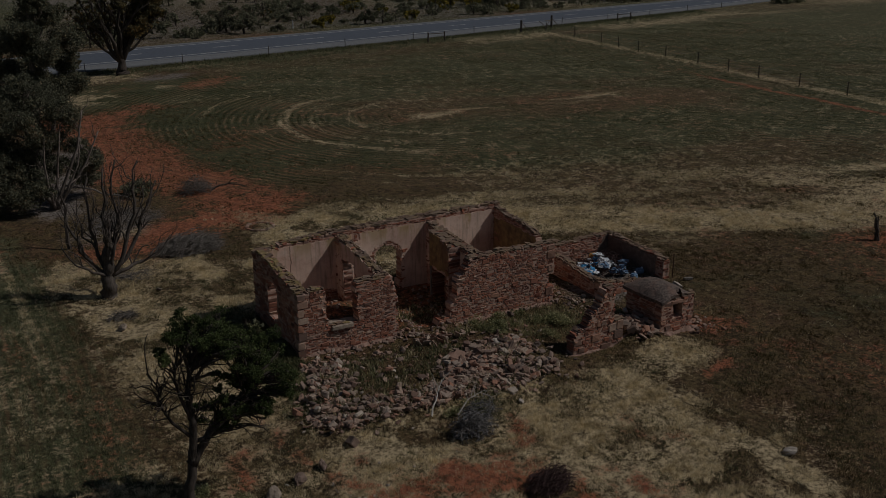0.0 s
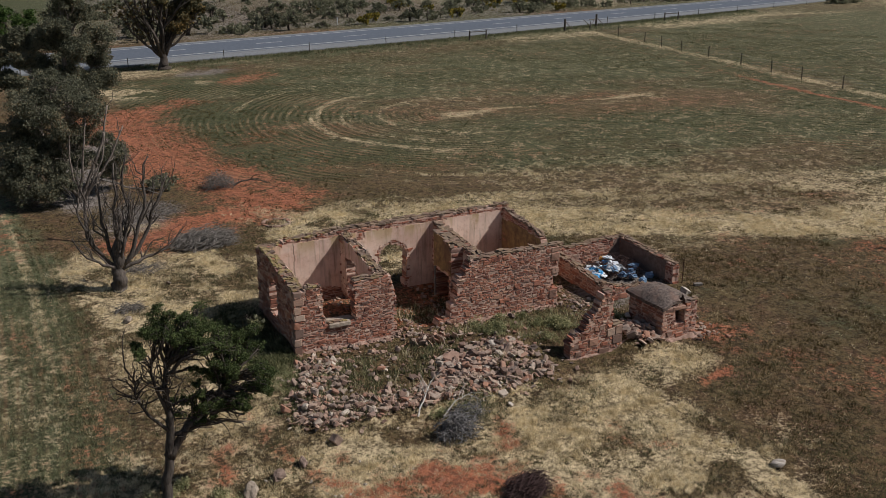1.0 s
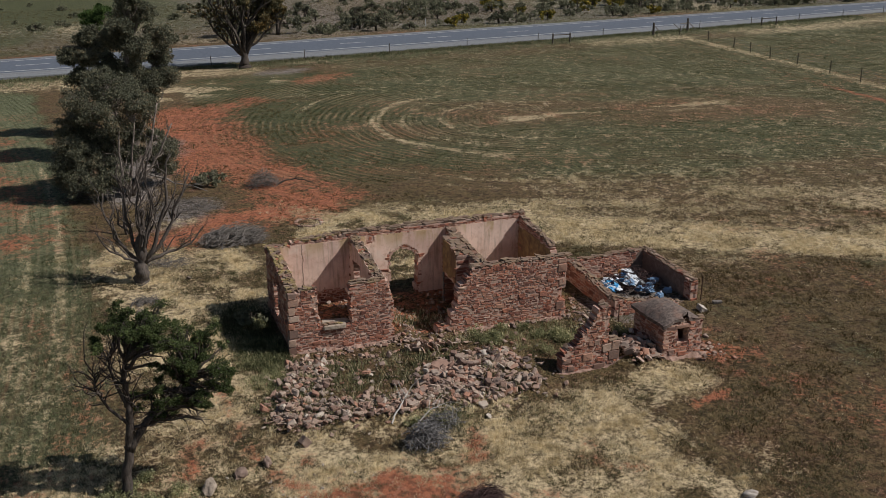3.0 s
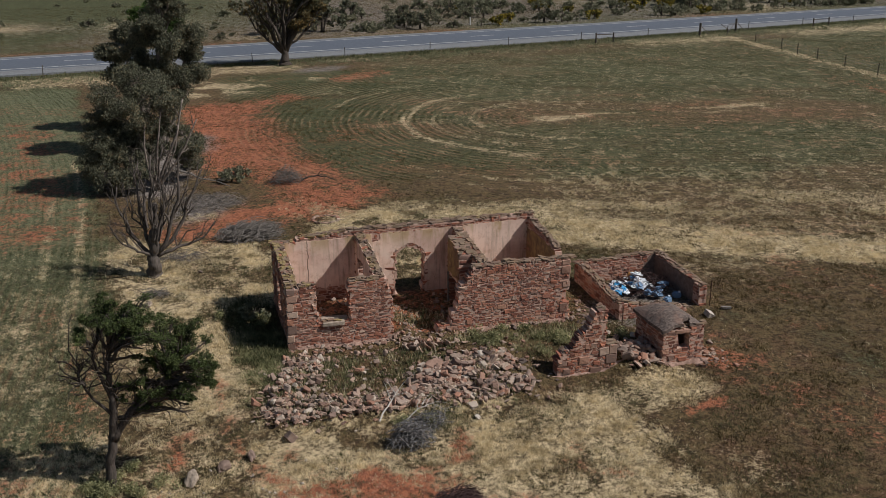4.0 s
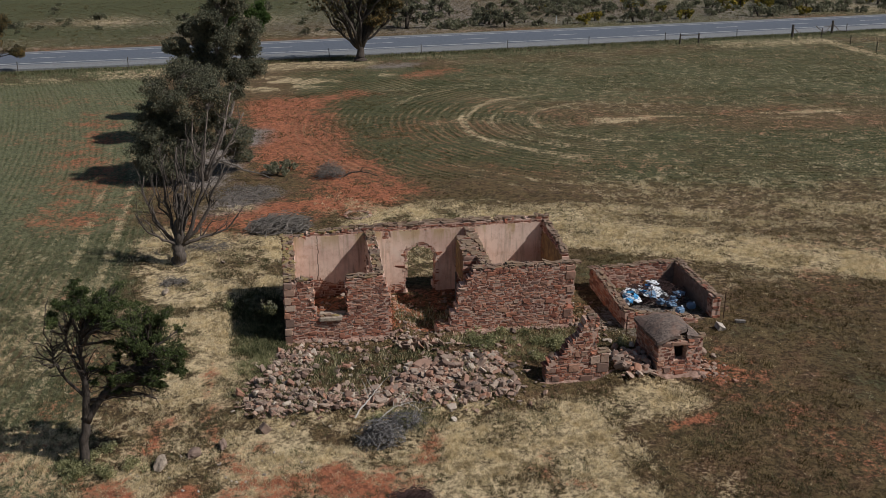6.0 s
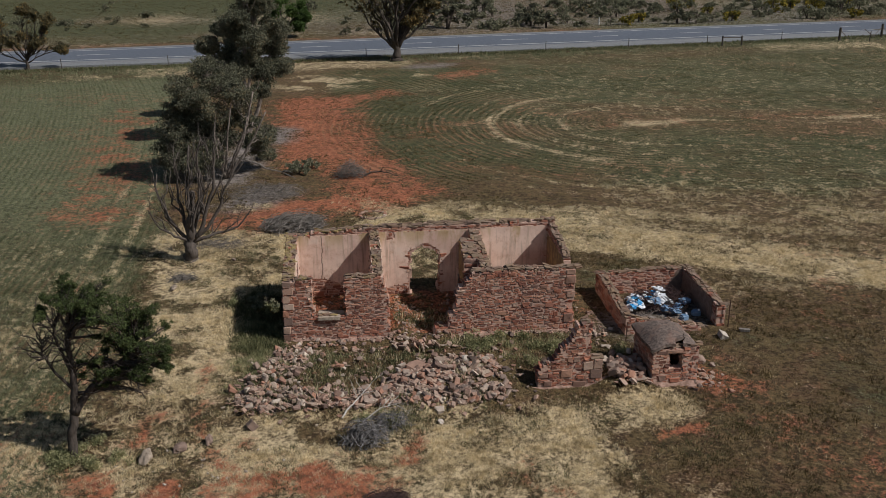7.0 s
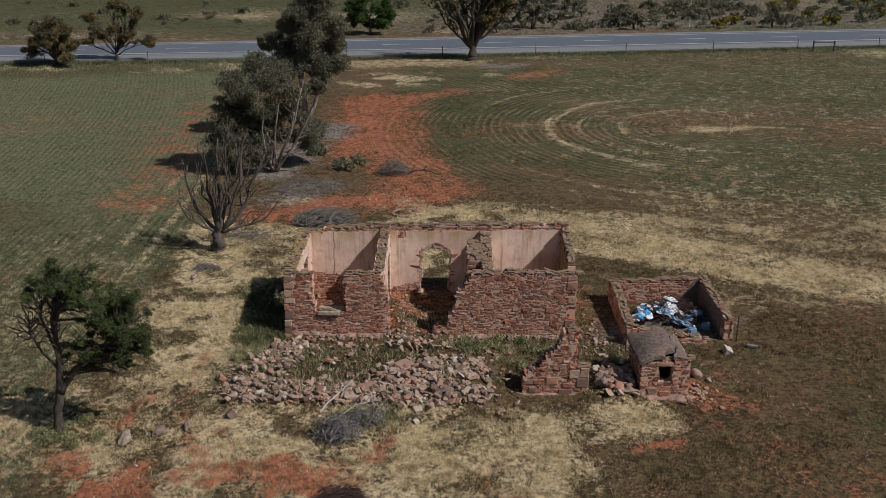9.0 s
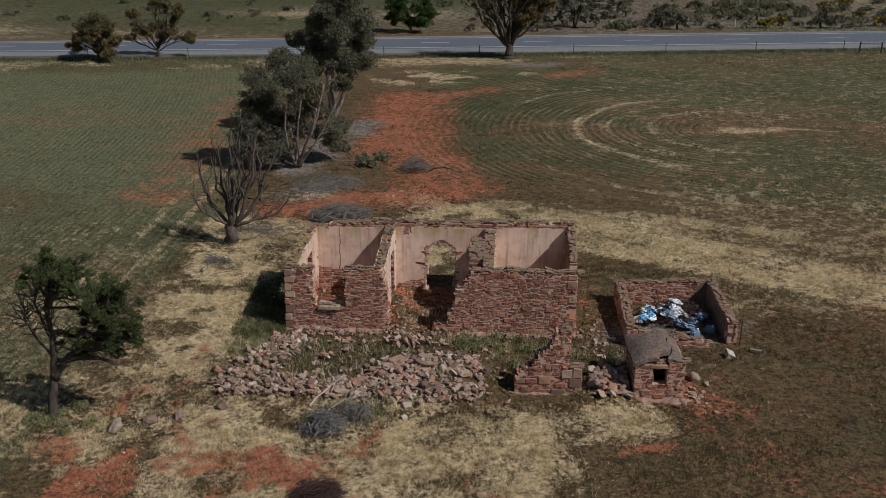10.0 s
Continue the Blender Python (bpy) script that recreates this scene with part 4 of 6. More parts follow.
# the dark skin triangle paints the end wall's shadow into the corner
wall("wall_shed_back", "low ruined stone wall of the roofless shed", (17.5, 3.42), (13.4, 3.5), 0.34, low_top(lambda u: 1.12 - 0.03 * u, 41), FLOOR, 1.5, stones="B", seed=13, plaster=lambda u, z: (u < 1.15 - 0.55 * z) & (u > 0.36), limit=200, skin_material=M_RENDER)
# inner face turned from the sun: its shade is partly in the render's dark colour
wall("wall_shed_east", "low shed wall with a grey inner render darkened for shade", (17.5, -0.72), (17.5, 3.07), 0.34, low_top(lambda u: 0.95 + 0.04 * u, 42, 0.06), FLOOR, 1.5, stones="B", seed=14, plaster=lambda u, z: (z < 0.93 + 0.035 * u + wob(u, z, 43, 0.05)) & (u > 0.45), limit=200, skin_material=M_RENDER)
wall("wall_shed_west", "low crumbling stone wall of the shed", (13.4, 3.15), (13.3, -0.6), 0.34, low_top(lambda u: 0.98 - 0.10 * u, 44, 0.1), FLOOR, 1.5, seed=15, limit=200)
wall("wall_shed_front", "broken knee-high front wall of the shed", (13.3, -0.97), (16.4, -1.0), 0.34, low_top(lambda u: 0.66 - 0.14 * u, 45, 0.12), FLOOR, 1.2, seed=16, limit=150)


# the old oven: walls, and a cracked vaulted roof
def oven_front(u, z):
    w = wob(u, z, 51, 0.06)
    hole = (np.abs(u - 0.84 + w) < 0.25) & (z > 0.46) & (z < 1.0)
    flue = (np.abs(u - 1.0 + w) < 0.15) & (z > 1.22)
    return (z < 1.25 + w) & ~hole & ~flue


def oven_side(u, z):
    return z < 1.22 + wob(u, 0 * z, 52, 0.04)


oven = wall("oven_front", "stone front of the old oven with a square hole", (12.98, -5.02), (14.66, -5.02), 0.34, oven_front, -0.5, 1.6, stones="A", seed=18, limit=150, category="oven wall")
wall("oven_west", "stone side of the old oven", (12.98, -3.0), (12.98, -4.68), 0.34, oven_side, -0.4, 1.5, stones="A", seed=19, limit=120, category="oven wall", caps=False)
wall("oven_east", "stone side of the old oven", (14.66, -4.68), (14.66, -3.0), 0.34, oven_side, -0.4, 1.5, stones="A", seed=20, limit=120, category="oven wall", caps=False)
wall("oven_back", "stone back of the old oven", (14.32, -3.0), (13.32, -3.0), 0.34, oven_side, -0.4, 1.5, stones="A", seed=21, limit=60, category="oven wall", caps=False)


lintel = new("lintel", QUOINS[2])
lintel.parent, lintel.matrix_basis = oven, Matrix.Translation((13.82, -4.90, 1.08)) @ pose(0, 0, 0, 0, 1.5, 0) @ Matrix.Diagonal((0.78, 0.3, 0.13, 1))


def vault(x0, x1, y0, y1, cut, side):
    """Half of the cracked oven roof: a thick domed shell, broken along a wandering line and at the flue."""
    nu, nv = 16, 20
    ids, verts, faces = {}, [], []
    for s in (0, 1):
        for i in range(nu + 1):
            for k in range(nv + 1):
                fy = k / nv
                y = y0 + (y1 - y0) * fy
                c = cut(y)
                xa, xb = (x0, c) if side == 0 else (c + 0.045, x1)
                x = xa + (xb - xa) * i / nu
                q, e = (x - (x0 + x1) / 2) / (x1 - x0) * 2, fy * 2 - 1
                h = 1.22 + 0.36 * (1 - abs(q) ** 2.2) * (1 - 0.55 * abs(e) ** 2.5) + 0.05 * float(fbm(x * 5, y * 5, 61)) - (0.04 if side else 0)
                ids[(s, i, k)] = len(verts)
                verts.append((x + 0.07 * (float(vnoise(y * 5, 3.0, 2)) - 0.5), y + 0.16 * (float(vnoise(x * 5, fy * 2, 4)) - 0.5), h - (0.0 if s else 0.12)))
    for i in range(nu):
        for k in range(nv):
            faces.append((ids[1, i, k], ids[1, i + 1, k], ids[1, i + 1, k + 1], ids[1, i, k + 1]))
            faces.append((ids[0, i, k], ids[0, i, k + 1], ids[0, i + 1, k + 1], ids[0, i + 1, k]))
    for i in range(nu):
        for k in (0, nv):
            faces.append((ids[0, i, k], ids[0, i + 1, k], ids[1, i + 1, k], ids[1, i, k]))
    for k in range(nv):
        for i in (0, nu):
            faces.append((ids[0, i, k], ids[1, i, k], ids[1, i, k + 1], ids[0, i, k + 1]))
    b = Buf()
    b.put(verts, faces)
    return b


oven_roof = thing("oven_roof", "cracked grey vaulted roof slab of the old oven", "roof", (13.85, -4, 1.2))
for x0, x1, y0, side, cut in ((12.86, 14.66, -5.12, 0, lambda y: 13.72 + 0.05 * math.sin(y * 7) + 0.50 * step(-4.95, -4.7, y)), (12.86, 14.66, -4.98, 1, lambda y: 14.0 + 0.05 * math.sin(y * 7) + 0.22 * step(-4.95, -4.7, y))):
    p = part("roof_slab", vault(x0, x1, y0, -2.9, cut, side), M_CONCRETE, oven_roof)
    p.matrix_parent_inverse = Matrix.Translation((-13.85, 4, -1.2))


def all_wall_stones():
    """The stones of all walls: the first of each wall as parts, the rest joined."""
    for core, spots, limit, name in WALL_STONES:
        shapes, rest_mat = (BLOCKS, M_STONES) if name == "stone" else (COPINGS, M_CAPS)
        order = list(range(len(spots)))
        random.Random(len(spots)).shuffle(order)
        for k in order[:limit]:
            ob = new(name, shapes[k % len(shapes)])
            ob.parent = core
            ob.matrix_basis = spots[k]
        rest = [spots[k] for k in order[limit:]]
        if rest:
            joined_stones("stonework" if name == "stone" else "coping", rest, shapes, rest_mat, core)


COPINGS = stone_meshes("coping_stone", M_CAP, 8, 0.1, 0.08)


# ---- trees ----
def curve_points(a, b, bend, n, r, rough=0.05):
    a, b = Vector(a), Vector(b)
    side = Vector((r.uniform(-1, 1), r.uniform(-1, 1), r.uniform(-0.4, 0.6)))
    L = (b - a).length
    pts = []
    for i in range(n + 1):
        k = i / n
        p = a.lerp(b, k) + side * bend * L * math.sin(math.pi * k) + Vector((0, 0, 0.12 * L * math.sin(math.pi * k) * bend * 3))
        if 0 < i < n:
            p += Vector((r.uniform(-1, 1), r.uniform(-1, 1), r.uniform(-1, 1))) * rough * L
        pts.append(p)
    return pts


def leaf_cloud(centers, radius, count, size, rs, long=1.6):
    """Loose leaf quads scattered round the centres."""
    c = np.asarray(centers, float)
    idx = rs.integers(0, len(c), count)
    off = rs.normal(0, 1, (count, 3))
    off /= np.maximum(np.linalg.norm(off, axis=1, keepdims=True), 1e-6)
    rad = np.asarray(radius, float)
    rr = rad[idx] if rad.ndim else np.full(count, float(rad))
    p = c[idx] + off * (rr * rs.uniform(0.0, 1.0, count) ** 0.45)[:, None] * np.array([1, 1, 0.75])
    a = rs.normal(0, 1, (count, 3))
    a /= np.linalg.norm(a, axis=1, keepdims=True)
    b = np.cross(a, rs.normal(0, 1, (count, 3)))
    b /= np.maximum(np.linalg.norm(b, axis=1, keepdims=True), 1e-6)
    s = size * rs.uniform(0.6, 1.4, count)[:, None]
    a, b = a * s * long * 0.5, b * s * 0.5
    return np.stack([p - a, p - b, p + a, p + b], 1).reshape(-1, 3)


def grow(buf, pts, radius, r, level, tips, kids=5, spread=0.7, rise=0.3, depth=2):
    """A limb along pts with forks that fork again; the ends of the last ones are gathered in tips."""
    n = len(pts) - 1
    radii = [radius * (1 - 0.72 * i / n) for i in range(n + 1)]
    buf.tube(pts, radii, (7, 5, 4, 3)[level])
    if level >= depth:
        tips.append(pts[-1])
        return
    length = sum((b - a).length for a, b in zip(pts[:-1], pts[1:]))
    for k in range(kids):
        q = 0.28 + 0.7 * (k + r.random()) / kids
        i = min(int(q * n), n - 1)
        way = (pts[i + 1] - pts[i]).normalized() + Vector((r.uniform(-1, 1), r.uniform(-1, 1), r.uniform(-0.5, 0.8))) * spread + Vector((0, 0, rise))
        reach = length * r.uniform(0.28, 0.55) * (1.2 - 0.5 * q)
        child = curve_points(pts[i], pts[i] + way.normalized() * reach, r.choice((-0.14, 0.14)), 5, r, 0.05)
        grow(buf, child, max(radii[i] * r.uniform(0.45, 0.7), 0.007), r, level + 1, tips, max(kids - 2, 2), spread, rise, depth)


def clump_tree(name, label, category, base, trunks, clumps, leaf, bark, leaf_count, leaf_size, seed, r0=0.2, twig=3, bare=0, group="", rs_tip=0.30, kind="", stout=1.0, bare_clumps=(), grown=(), kids=5, tip_size=0.0, thin=False):
    """A tree: trunks as lists of points from the base, limbs that run to every clump of the crown, twigs and leaves."""
    r, rs = random.Random(seed), np.random.default_rng(seed)
    top = thing(name, label, category, base, group, kind)
    tb, lb = Buf(), Buf()
    joints = []
    for pts, rad in trunks:
        n = len(pts)
        fine = []
        for i in range(n - 1):
            a, b = Vector(pts[i]), Vector(pts[i + 1])
            for k in range(4):
                fine.append(a.lerp(b, k / 4) + Vector((r.uniform(-1, 1), r.uniform(-1, 1), 0)) * rad * 0.22)
        fine.append(Vector(pts[-1]))
        m = len(fine)
        radii = [rad * (1.0 - 0.62 * i / (m - 1)) * (1.35 if i == 0 else 1.0) for i in range(m)]
        tb.tube(fine, radii, 9)
        joints += [(p, radii[i]) for i, p in enumerate(fine) if i >= m * 0.35]
    tips, tip_r = [], []
    for k, (cx, cy, cz, cr) in enumerate(list(clumps) + list(bare_clumps)):
        leafy = k < len(clumps)
        c = Vector((cx, cy, cz))
        lower = [j for j in joints if j[0].z < c.z + 0.2] or joints
        j = min(lower, key=lambda q: (q[0] - c).length + r.uniform(0, 0.5))
        pts = curve_points(j[0], c, 0.14, 6, r)
        ra = min(j[1] * 0.75, 0.022 * (c - j[0]).length + 0.025) * stout
        lb.tube(pts, [ra * (1 - 0.75 * i / 6) for i in range(7)], 3 if thin else 6)
        for k in range(twig * 3):
            q = Vector(rs.normal(0, 1, 3))
            q.normalize()
            e = c + Vector((q.x, q.y, q.z * 0.75)) * cr * r.uniform(0.5, 0.95)
            s = pts[r.choice((2, 3, 4, 5, 6))]
            tw = curve_points(s, e, 0.18, 4, r, 0.07)
            if not thin:
                lb.tube(tw, [ra * 0.4, ra * 0.3, ra * 0.22, ra * 0.14, ra * 0.06], 4)
            if leafy:
                tips.append(e), tip_r.append(cr * rs_tip)
                tips.append(tw[3]), tip_r.append(cr * rs_tip)
    for pts, rad in grown:
        fine = []
        for a, c in zip(pts[:-1], pts[1:]):
            fine += curve_points(a, c, 0.08, 3, r, 0.05)[:-1]
        ends = []
        grow(lb, fine + [Vector(pts[-1])], rad * 0.88, r, 0, ends, kids)
        if tip_size:
            tips += ends
            tip_r += [tip_size] * len(ends)
    for k in range(bare):
        j = r.choice(joints)
        e = j[0] + Vector((r.uniform(-1, 1), r.uniform(-1, 1), r.uniform(-0.1, 1.4))).normalized() * r.uniform(0.5, 1.5)
        lb.tube(curve_points(j[0], e, 0.2, 5, r, 0.08), [0.024, 0.021, 0.018, 0.014, 0.01, 0.006], 4)
    part("trunk", tb.mesh("trunk", bark, True), parent=top)
    limbs = part("branchwork", lb.mesh("branchwork", bark, True), parent=top)
    if leaf_count:
        part("crown", fast_mesh("crown", leaf_cloud(tips, np.array(tip_r), leaf_count, leaf_size, rs), 4, leaf), parent=limbs)
    return top


def at_ground(x, y, dz=0.0):
    return (x, y, float(ground_z(x, y)) + dz)


def sprays(clumps, count, seed):
    """Each clump of a crown broken up into smaller flat sprays."""
    r = random.Random(seed)
    out = []
    for x, y, z, c in clumps:
        for k in range(count):
            a, q = r.uniform(0, 2 * math.pi), math.sqrt(r.random())
            out.append((x + c * q * math.cos(a), y + c * q * math.sin(a), z + c * r.uniform(-0.55, 0.6), c * r.uniform(0.28, 0.5)))
    return out


clump_tree("conifer_tree", "dark green native pine with a crooked twin trunk", "tree", at_ground(-6.42, -7.15, -0.05),
           [([(0, 0, 0), (0.1, 0, 1.0), (0.22, 0.02, 1.66), (0.33, 0.04, 2.66), (0.3, 0.03, 3.25), (0.29, 0.03, 3.9), (0.44, 0.05, 4.5)], 0.155),
            ([(0.2, 0.02, 1.55), (0.77, 0.08, 2.36), (1.35, 0.15, 2.7), (2.06, 0.22, 3.45)], 0.13),
            ([(0.3, 0.05, 2.9), (0.1, 0.05, 3.5), (-0.05, 0.0, 4.2), (0.0, 0.0, 4.5)], 0.06), ([(0.25, 0.03, 2.4), (-0.2, 0.1, 2.9), (-0.5, 0.1, 3.6), (-0.45, 0.1, 4.0)], 0.05)],
           sprays([(0.15, 0.2, 5.5, 0.6), (0.6, -0.2, 5.6, 0.65), (1.1, 0.3, 5.4, 0.65), (1.5, 0.0, 5.2, 0.6), (1.85, 0.5, 4.8, 0.65), (2.35, 0.2, 4.5, 0.65), (2.8, 0.3, 4.1, 0.6), (-0.3, 0.1, 5.1, 0.45),
                   (3.0, 0.1, 3.6, 0.5), (2.5, -0.4, 3.7, 0.65), (2.1, 0.6, 4.0, 0.65), (2.7, 0.3, 3.1, 0.5), (1.85, 0.2, 3.5, 0.5), (1.0, -0.6, 5.1, 0.5), (1.6, -0.5, 4.6, 0.55), (2.3, 0.2, 2.6, 0.45), (1.6, 0.3, 2.6, 0.4), (0.7, 0.2, 5.0, 0.6), (1.25, 0.1, 4.9, 0.6), (2.0, 0.1, 4.3, 0.6), (0.9, 0.2, 3.0, 0.4), (1.25, 0.2, 3.3, 0.45), (1.5, 0.1, 2.8, 0.5), (1.15, 0.3, 2.5, 0.35), (1.95, 0.2, 2.9, 0.5), (1.5, 0.2, 3.9, 0.5)], 5, 8),
           M_JUNIPER, M_CONIFERBARK, 66000, 0.031, 3, twig=3, bare=90, rs_tip=0.46, stout=1.25,
           bare_clumps=[(1.0, 0.1, 2.6, 0.6), (1.6, 0.2, 2.2, 0.7), (2.1, 0.2, 2.1, 0.6), (1.3, -0.2, 3.2, 0.6), (1.2, 0.3, 4.2, 0.7), (0.7, -0.1, 4.6, 0.6), (1.8, 0.1, 3.8, 0.6), (2.4, 0.1, 2.3, 0.5), (0.6, 0.2, 1.9, 0.5)])
clump_tree("dead_tree", "leafless grey dead tree with a short thick trunk", "tree", at_ground(-4.63, 9.75, -0.05),
           [([(0, 0, -0.1), (0.02, 0, 0.35), (0.06, 0, 0.9), (0.12, 0.05, 1.6), (0.25, 0.1, 2.5), (0.3, 0.0, 3.4)], 0.35)], [], None, M_DEADBARK, 0, 0.1, 5, kids=6,
           grown=[([(0.0, 0, 1.0), (-0.45, 0.1, 1.5), (-0.95, -0.1, 2.3), (-1.25, 0.1, 3.3), (-1.2, 0.1, 4.3)], 0.12),
                  ([(0.05, 0, 1.1), (-0.2, 0.4, 2.1), (-0.35, 0.3, 3.4), (-0.2, 0.5, 5.2)], 0.12),
                  ([(0.1, 0, 1.1), (0.15, -0.2, 2.2), (0.1, 0.0, 3.6), (0.35, 0.1, 5.6)], 0.13),
                  ([(0.12, 0, 1.1), (0.5, 0.2, 2.2), (0.75, 0.3, 3.8), (0.9, 0.1, 5.9)], 0.13),
                  ([(0.15, 0, 1.05), (0.75, -0.2, 1.9), (1.15, -0.3, 3.2), (1.4, -0.2, 4.6), (1.75, -0.1, 5.8)], 0.13),
                  ([(0.2, 0, 1.0), (0.9, 0.1, 1.6), (1.6, 0.2, 2.7), (2.1, 0.1, 3.9), (2.5, 0.2, 4.8)], 0.12),
                  ([(0.2, 0, 0.95), (0.9, -0.1, 1.2), (1.6, 0.1, 1.35), (2.3, 0.1, 1.6), (2.9, 0.2, 2.3)], 0.11),
                  ([(0.0, 0, 0.95), (-0.6, -0.3, 1.35), (-1.2, -0.4, 1.8), (-1.7, -0.3, 2.7)], 0.09),
                  ([(0.1, 0, 1.1), (0.3, -0.4, 2.0), (0.7, -0.5, 3.2), (0.8, -0.3, 4.4)], 0.09)])
clump_tree("gum_tree", "grey-green gum tree with a dense rounded crown", "tree", at_ground(-4.1, 24.6, -0.05),
           [([(0, 0, 0), (0.0, 0.2, 1.2), (-0.6, 0.3, 3.0), (-1.0, 0.2, 5.0)], 0.2), ([(0.1, 0, 0.2), (0.8, -0.2, 1.8), (1.5, -0.4, 3.4), (2.0, -0.3, 5.4)], 0.11), ([(0, 0, 0.4), (-1.2, -0.2, 1.6), (-2.0, -0.2, 2.2)], 0.13),
            ([(-0.1, -0.1, 0.1), (0.2, -0.6, 1.6), (0.4, -0.9, 3.2), (0.7, -0.8, 4.8)], 0.09), ([(0.2, 0, 0.1), (1.0, -0.3, 1.3), (1.9, -0.5, 2.6), (2.7, -0.4, 4.2)], 0.09), ([(0.0, -0.2, 0.1), (-0.3, -0.9, 1.5), (-0.4, -1.2, 3.0), (-0.2, -1.1, 4.4)], 0.08),
            ([(0.2, -0.2, 0.1), (0.6, -0.9, 1.2), (1.3, -1.1, 2.6), (1.6, -1.0, 4.0)], 0.08)],
           [(-2.3, -0.4, 5.9, 1.0), (-0.6, -0.1, 6.5, 1.25), (0.1, 0.8, 5.4, 1.3), (-1.4, -0.8, 5.2, 1.1), (-3.0, -0.6, 3.2, 1.0), (-2.2, -0.5, 2.5, 1.0), (1.1, 0.4, 4.8, 1.1), (2.4, 0.5, 2.3, 0.75),
            (0.5, 1.0, 3.6, 0.9), (-2.0, 1.4, 4.6, 1.1), (0.6, 1.8, 6.0, 1.1), (-1.0, 1.5, 2.6, 0.9), (-2.9, 0.8, 4.2, 0.9), (0.9, -0.7, 5.6, 0.8), (-0.9, 0.6, 7.0, 0.8), (1.7, 1.0, 3.3, 0.7), (-1.0, -0.3, 2.0, 1.0), (0.3, 0.6, 2.4, 0.9), (-2.6, 0.3, 1.8, 0.8), (1.5, 0.5, 2.2, 0.7), (-0.3, -0.6, 4.2, 1.0), (-2.7, -0.9, 1.3, 1.0), (-3.4, -0.3, 2.2, 0.9), (-1.7, -1.0, 1.1, 0.9), (-3.3, 0.4, 1.2, 0.9), (-0.7, -0.9, 1.5, 0.8), (2.2, 1.6, 1.4, 0.9), (2.6, 2.0, 2.4, 0.8), (-2.2, 0.6, 3.2, 1.0), (-3.0, 1.2, 3.0, 0.9), (-1.8, 1.8, 3.4, 1.0), (-1.2, 0.2, 3.0, 0.9)],
           M_EUC, M_GUMBARK, 105000, 0.062, 31, twig=9, bare=40, group="gum trees in a row", rs_tip=0.36)
clump_tree("gum_tree", "tall gum tree with a loose open crown", "tree", at_ground(-3.2, 33.0, -0.05),
           [([(0, 0, 0), (0.1, 0.1, 2.0), (0.0, 0.2, 4.5), (0.3, 0.2, 7.5)], 0.32), ([(0, 0, 0.5), (0.9, 0.1, 2.6), (1.6, 0.2, 5.0)], 0.2), ([(0, 0, 0.8), (-0.8, 0.2, 3.0), (-1.3, 0.2, 5.4)], 0.16)],
           [(-2.3, 0, 6.9, 0.75), (0.1, 0.3, 5.6, 1.3), (1.5, 0.2, 5.0, 1.2), (0.9, -0.4, 7.4, 1.3), (2.3, 0.3, 8.0, 1.1), (2.6, 0.4, 5.4, 0.9), (-0.5, 0.4, 7.9, 1.2), (-1.4, 0.2, 4.6, 1.0),
            (0.4, 1.2, 9.4, 1.2), (1.6, 0.8, 9.6, 1.0), (2.4, 1.0, 6.8, 1.0), (-0.8, 1.4, 6.2, 1.1), (1.2, -0.6, 3.9, 0.9), (-0.2, -0.8, 8.8, 0.9), (0.6, 0, 10.6, 0.9)],
           M_EUC, M_GUMBARK, 82000, 0.072, 32, twig=9, bare=50, group="gum trees in a row", rs_tip=0.36)
clump_tree("gum_tree", "grey-green gum tree half hidden behind the others", "tree", at_ground(-4.4, 41.5, -0.05),
           [([(0, 0, 0), (0.1, 0.1, 2.0), (0.2, 0.2, 5.5)], 0.3), ([(0, 0, 0.5), (0.8, 0.1, 2.2), (1.4, 0.2, 4.0)], 0.2)],
           [(-1.4, 0, 4.2, 1.2), (0.2, 0.3, 6.4, 1.3), (1.7, 0.2, 4.6, 1.2), (-0.8, 0.5, 7.2, 1.1), (1.0, -0.6, 7.8, 1.1), (2.6, 0.4, 5.8, 1.0), (0.5, 0.4, 4.0, 1.0), (-2.0, 0.3, 5.8, 0.9)],
           M_EUC, M_GUMBARK, 42000, 0.095, 33, twig=6, group="gum trees in a row", rs_tip=0.4)
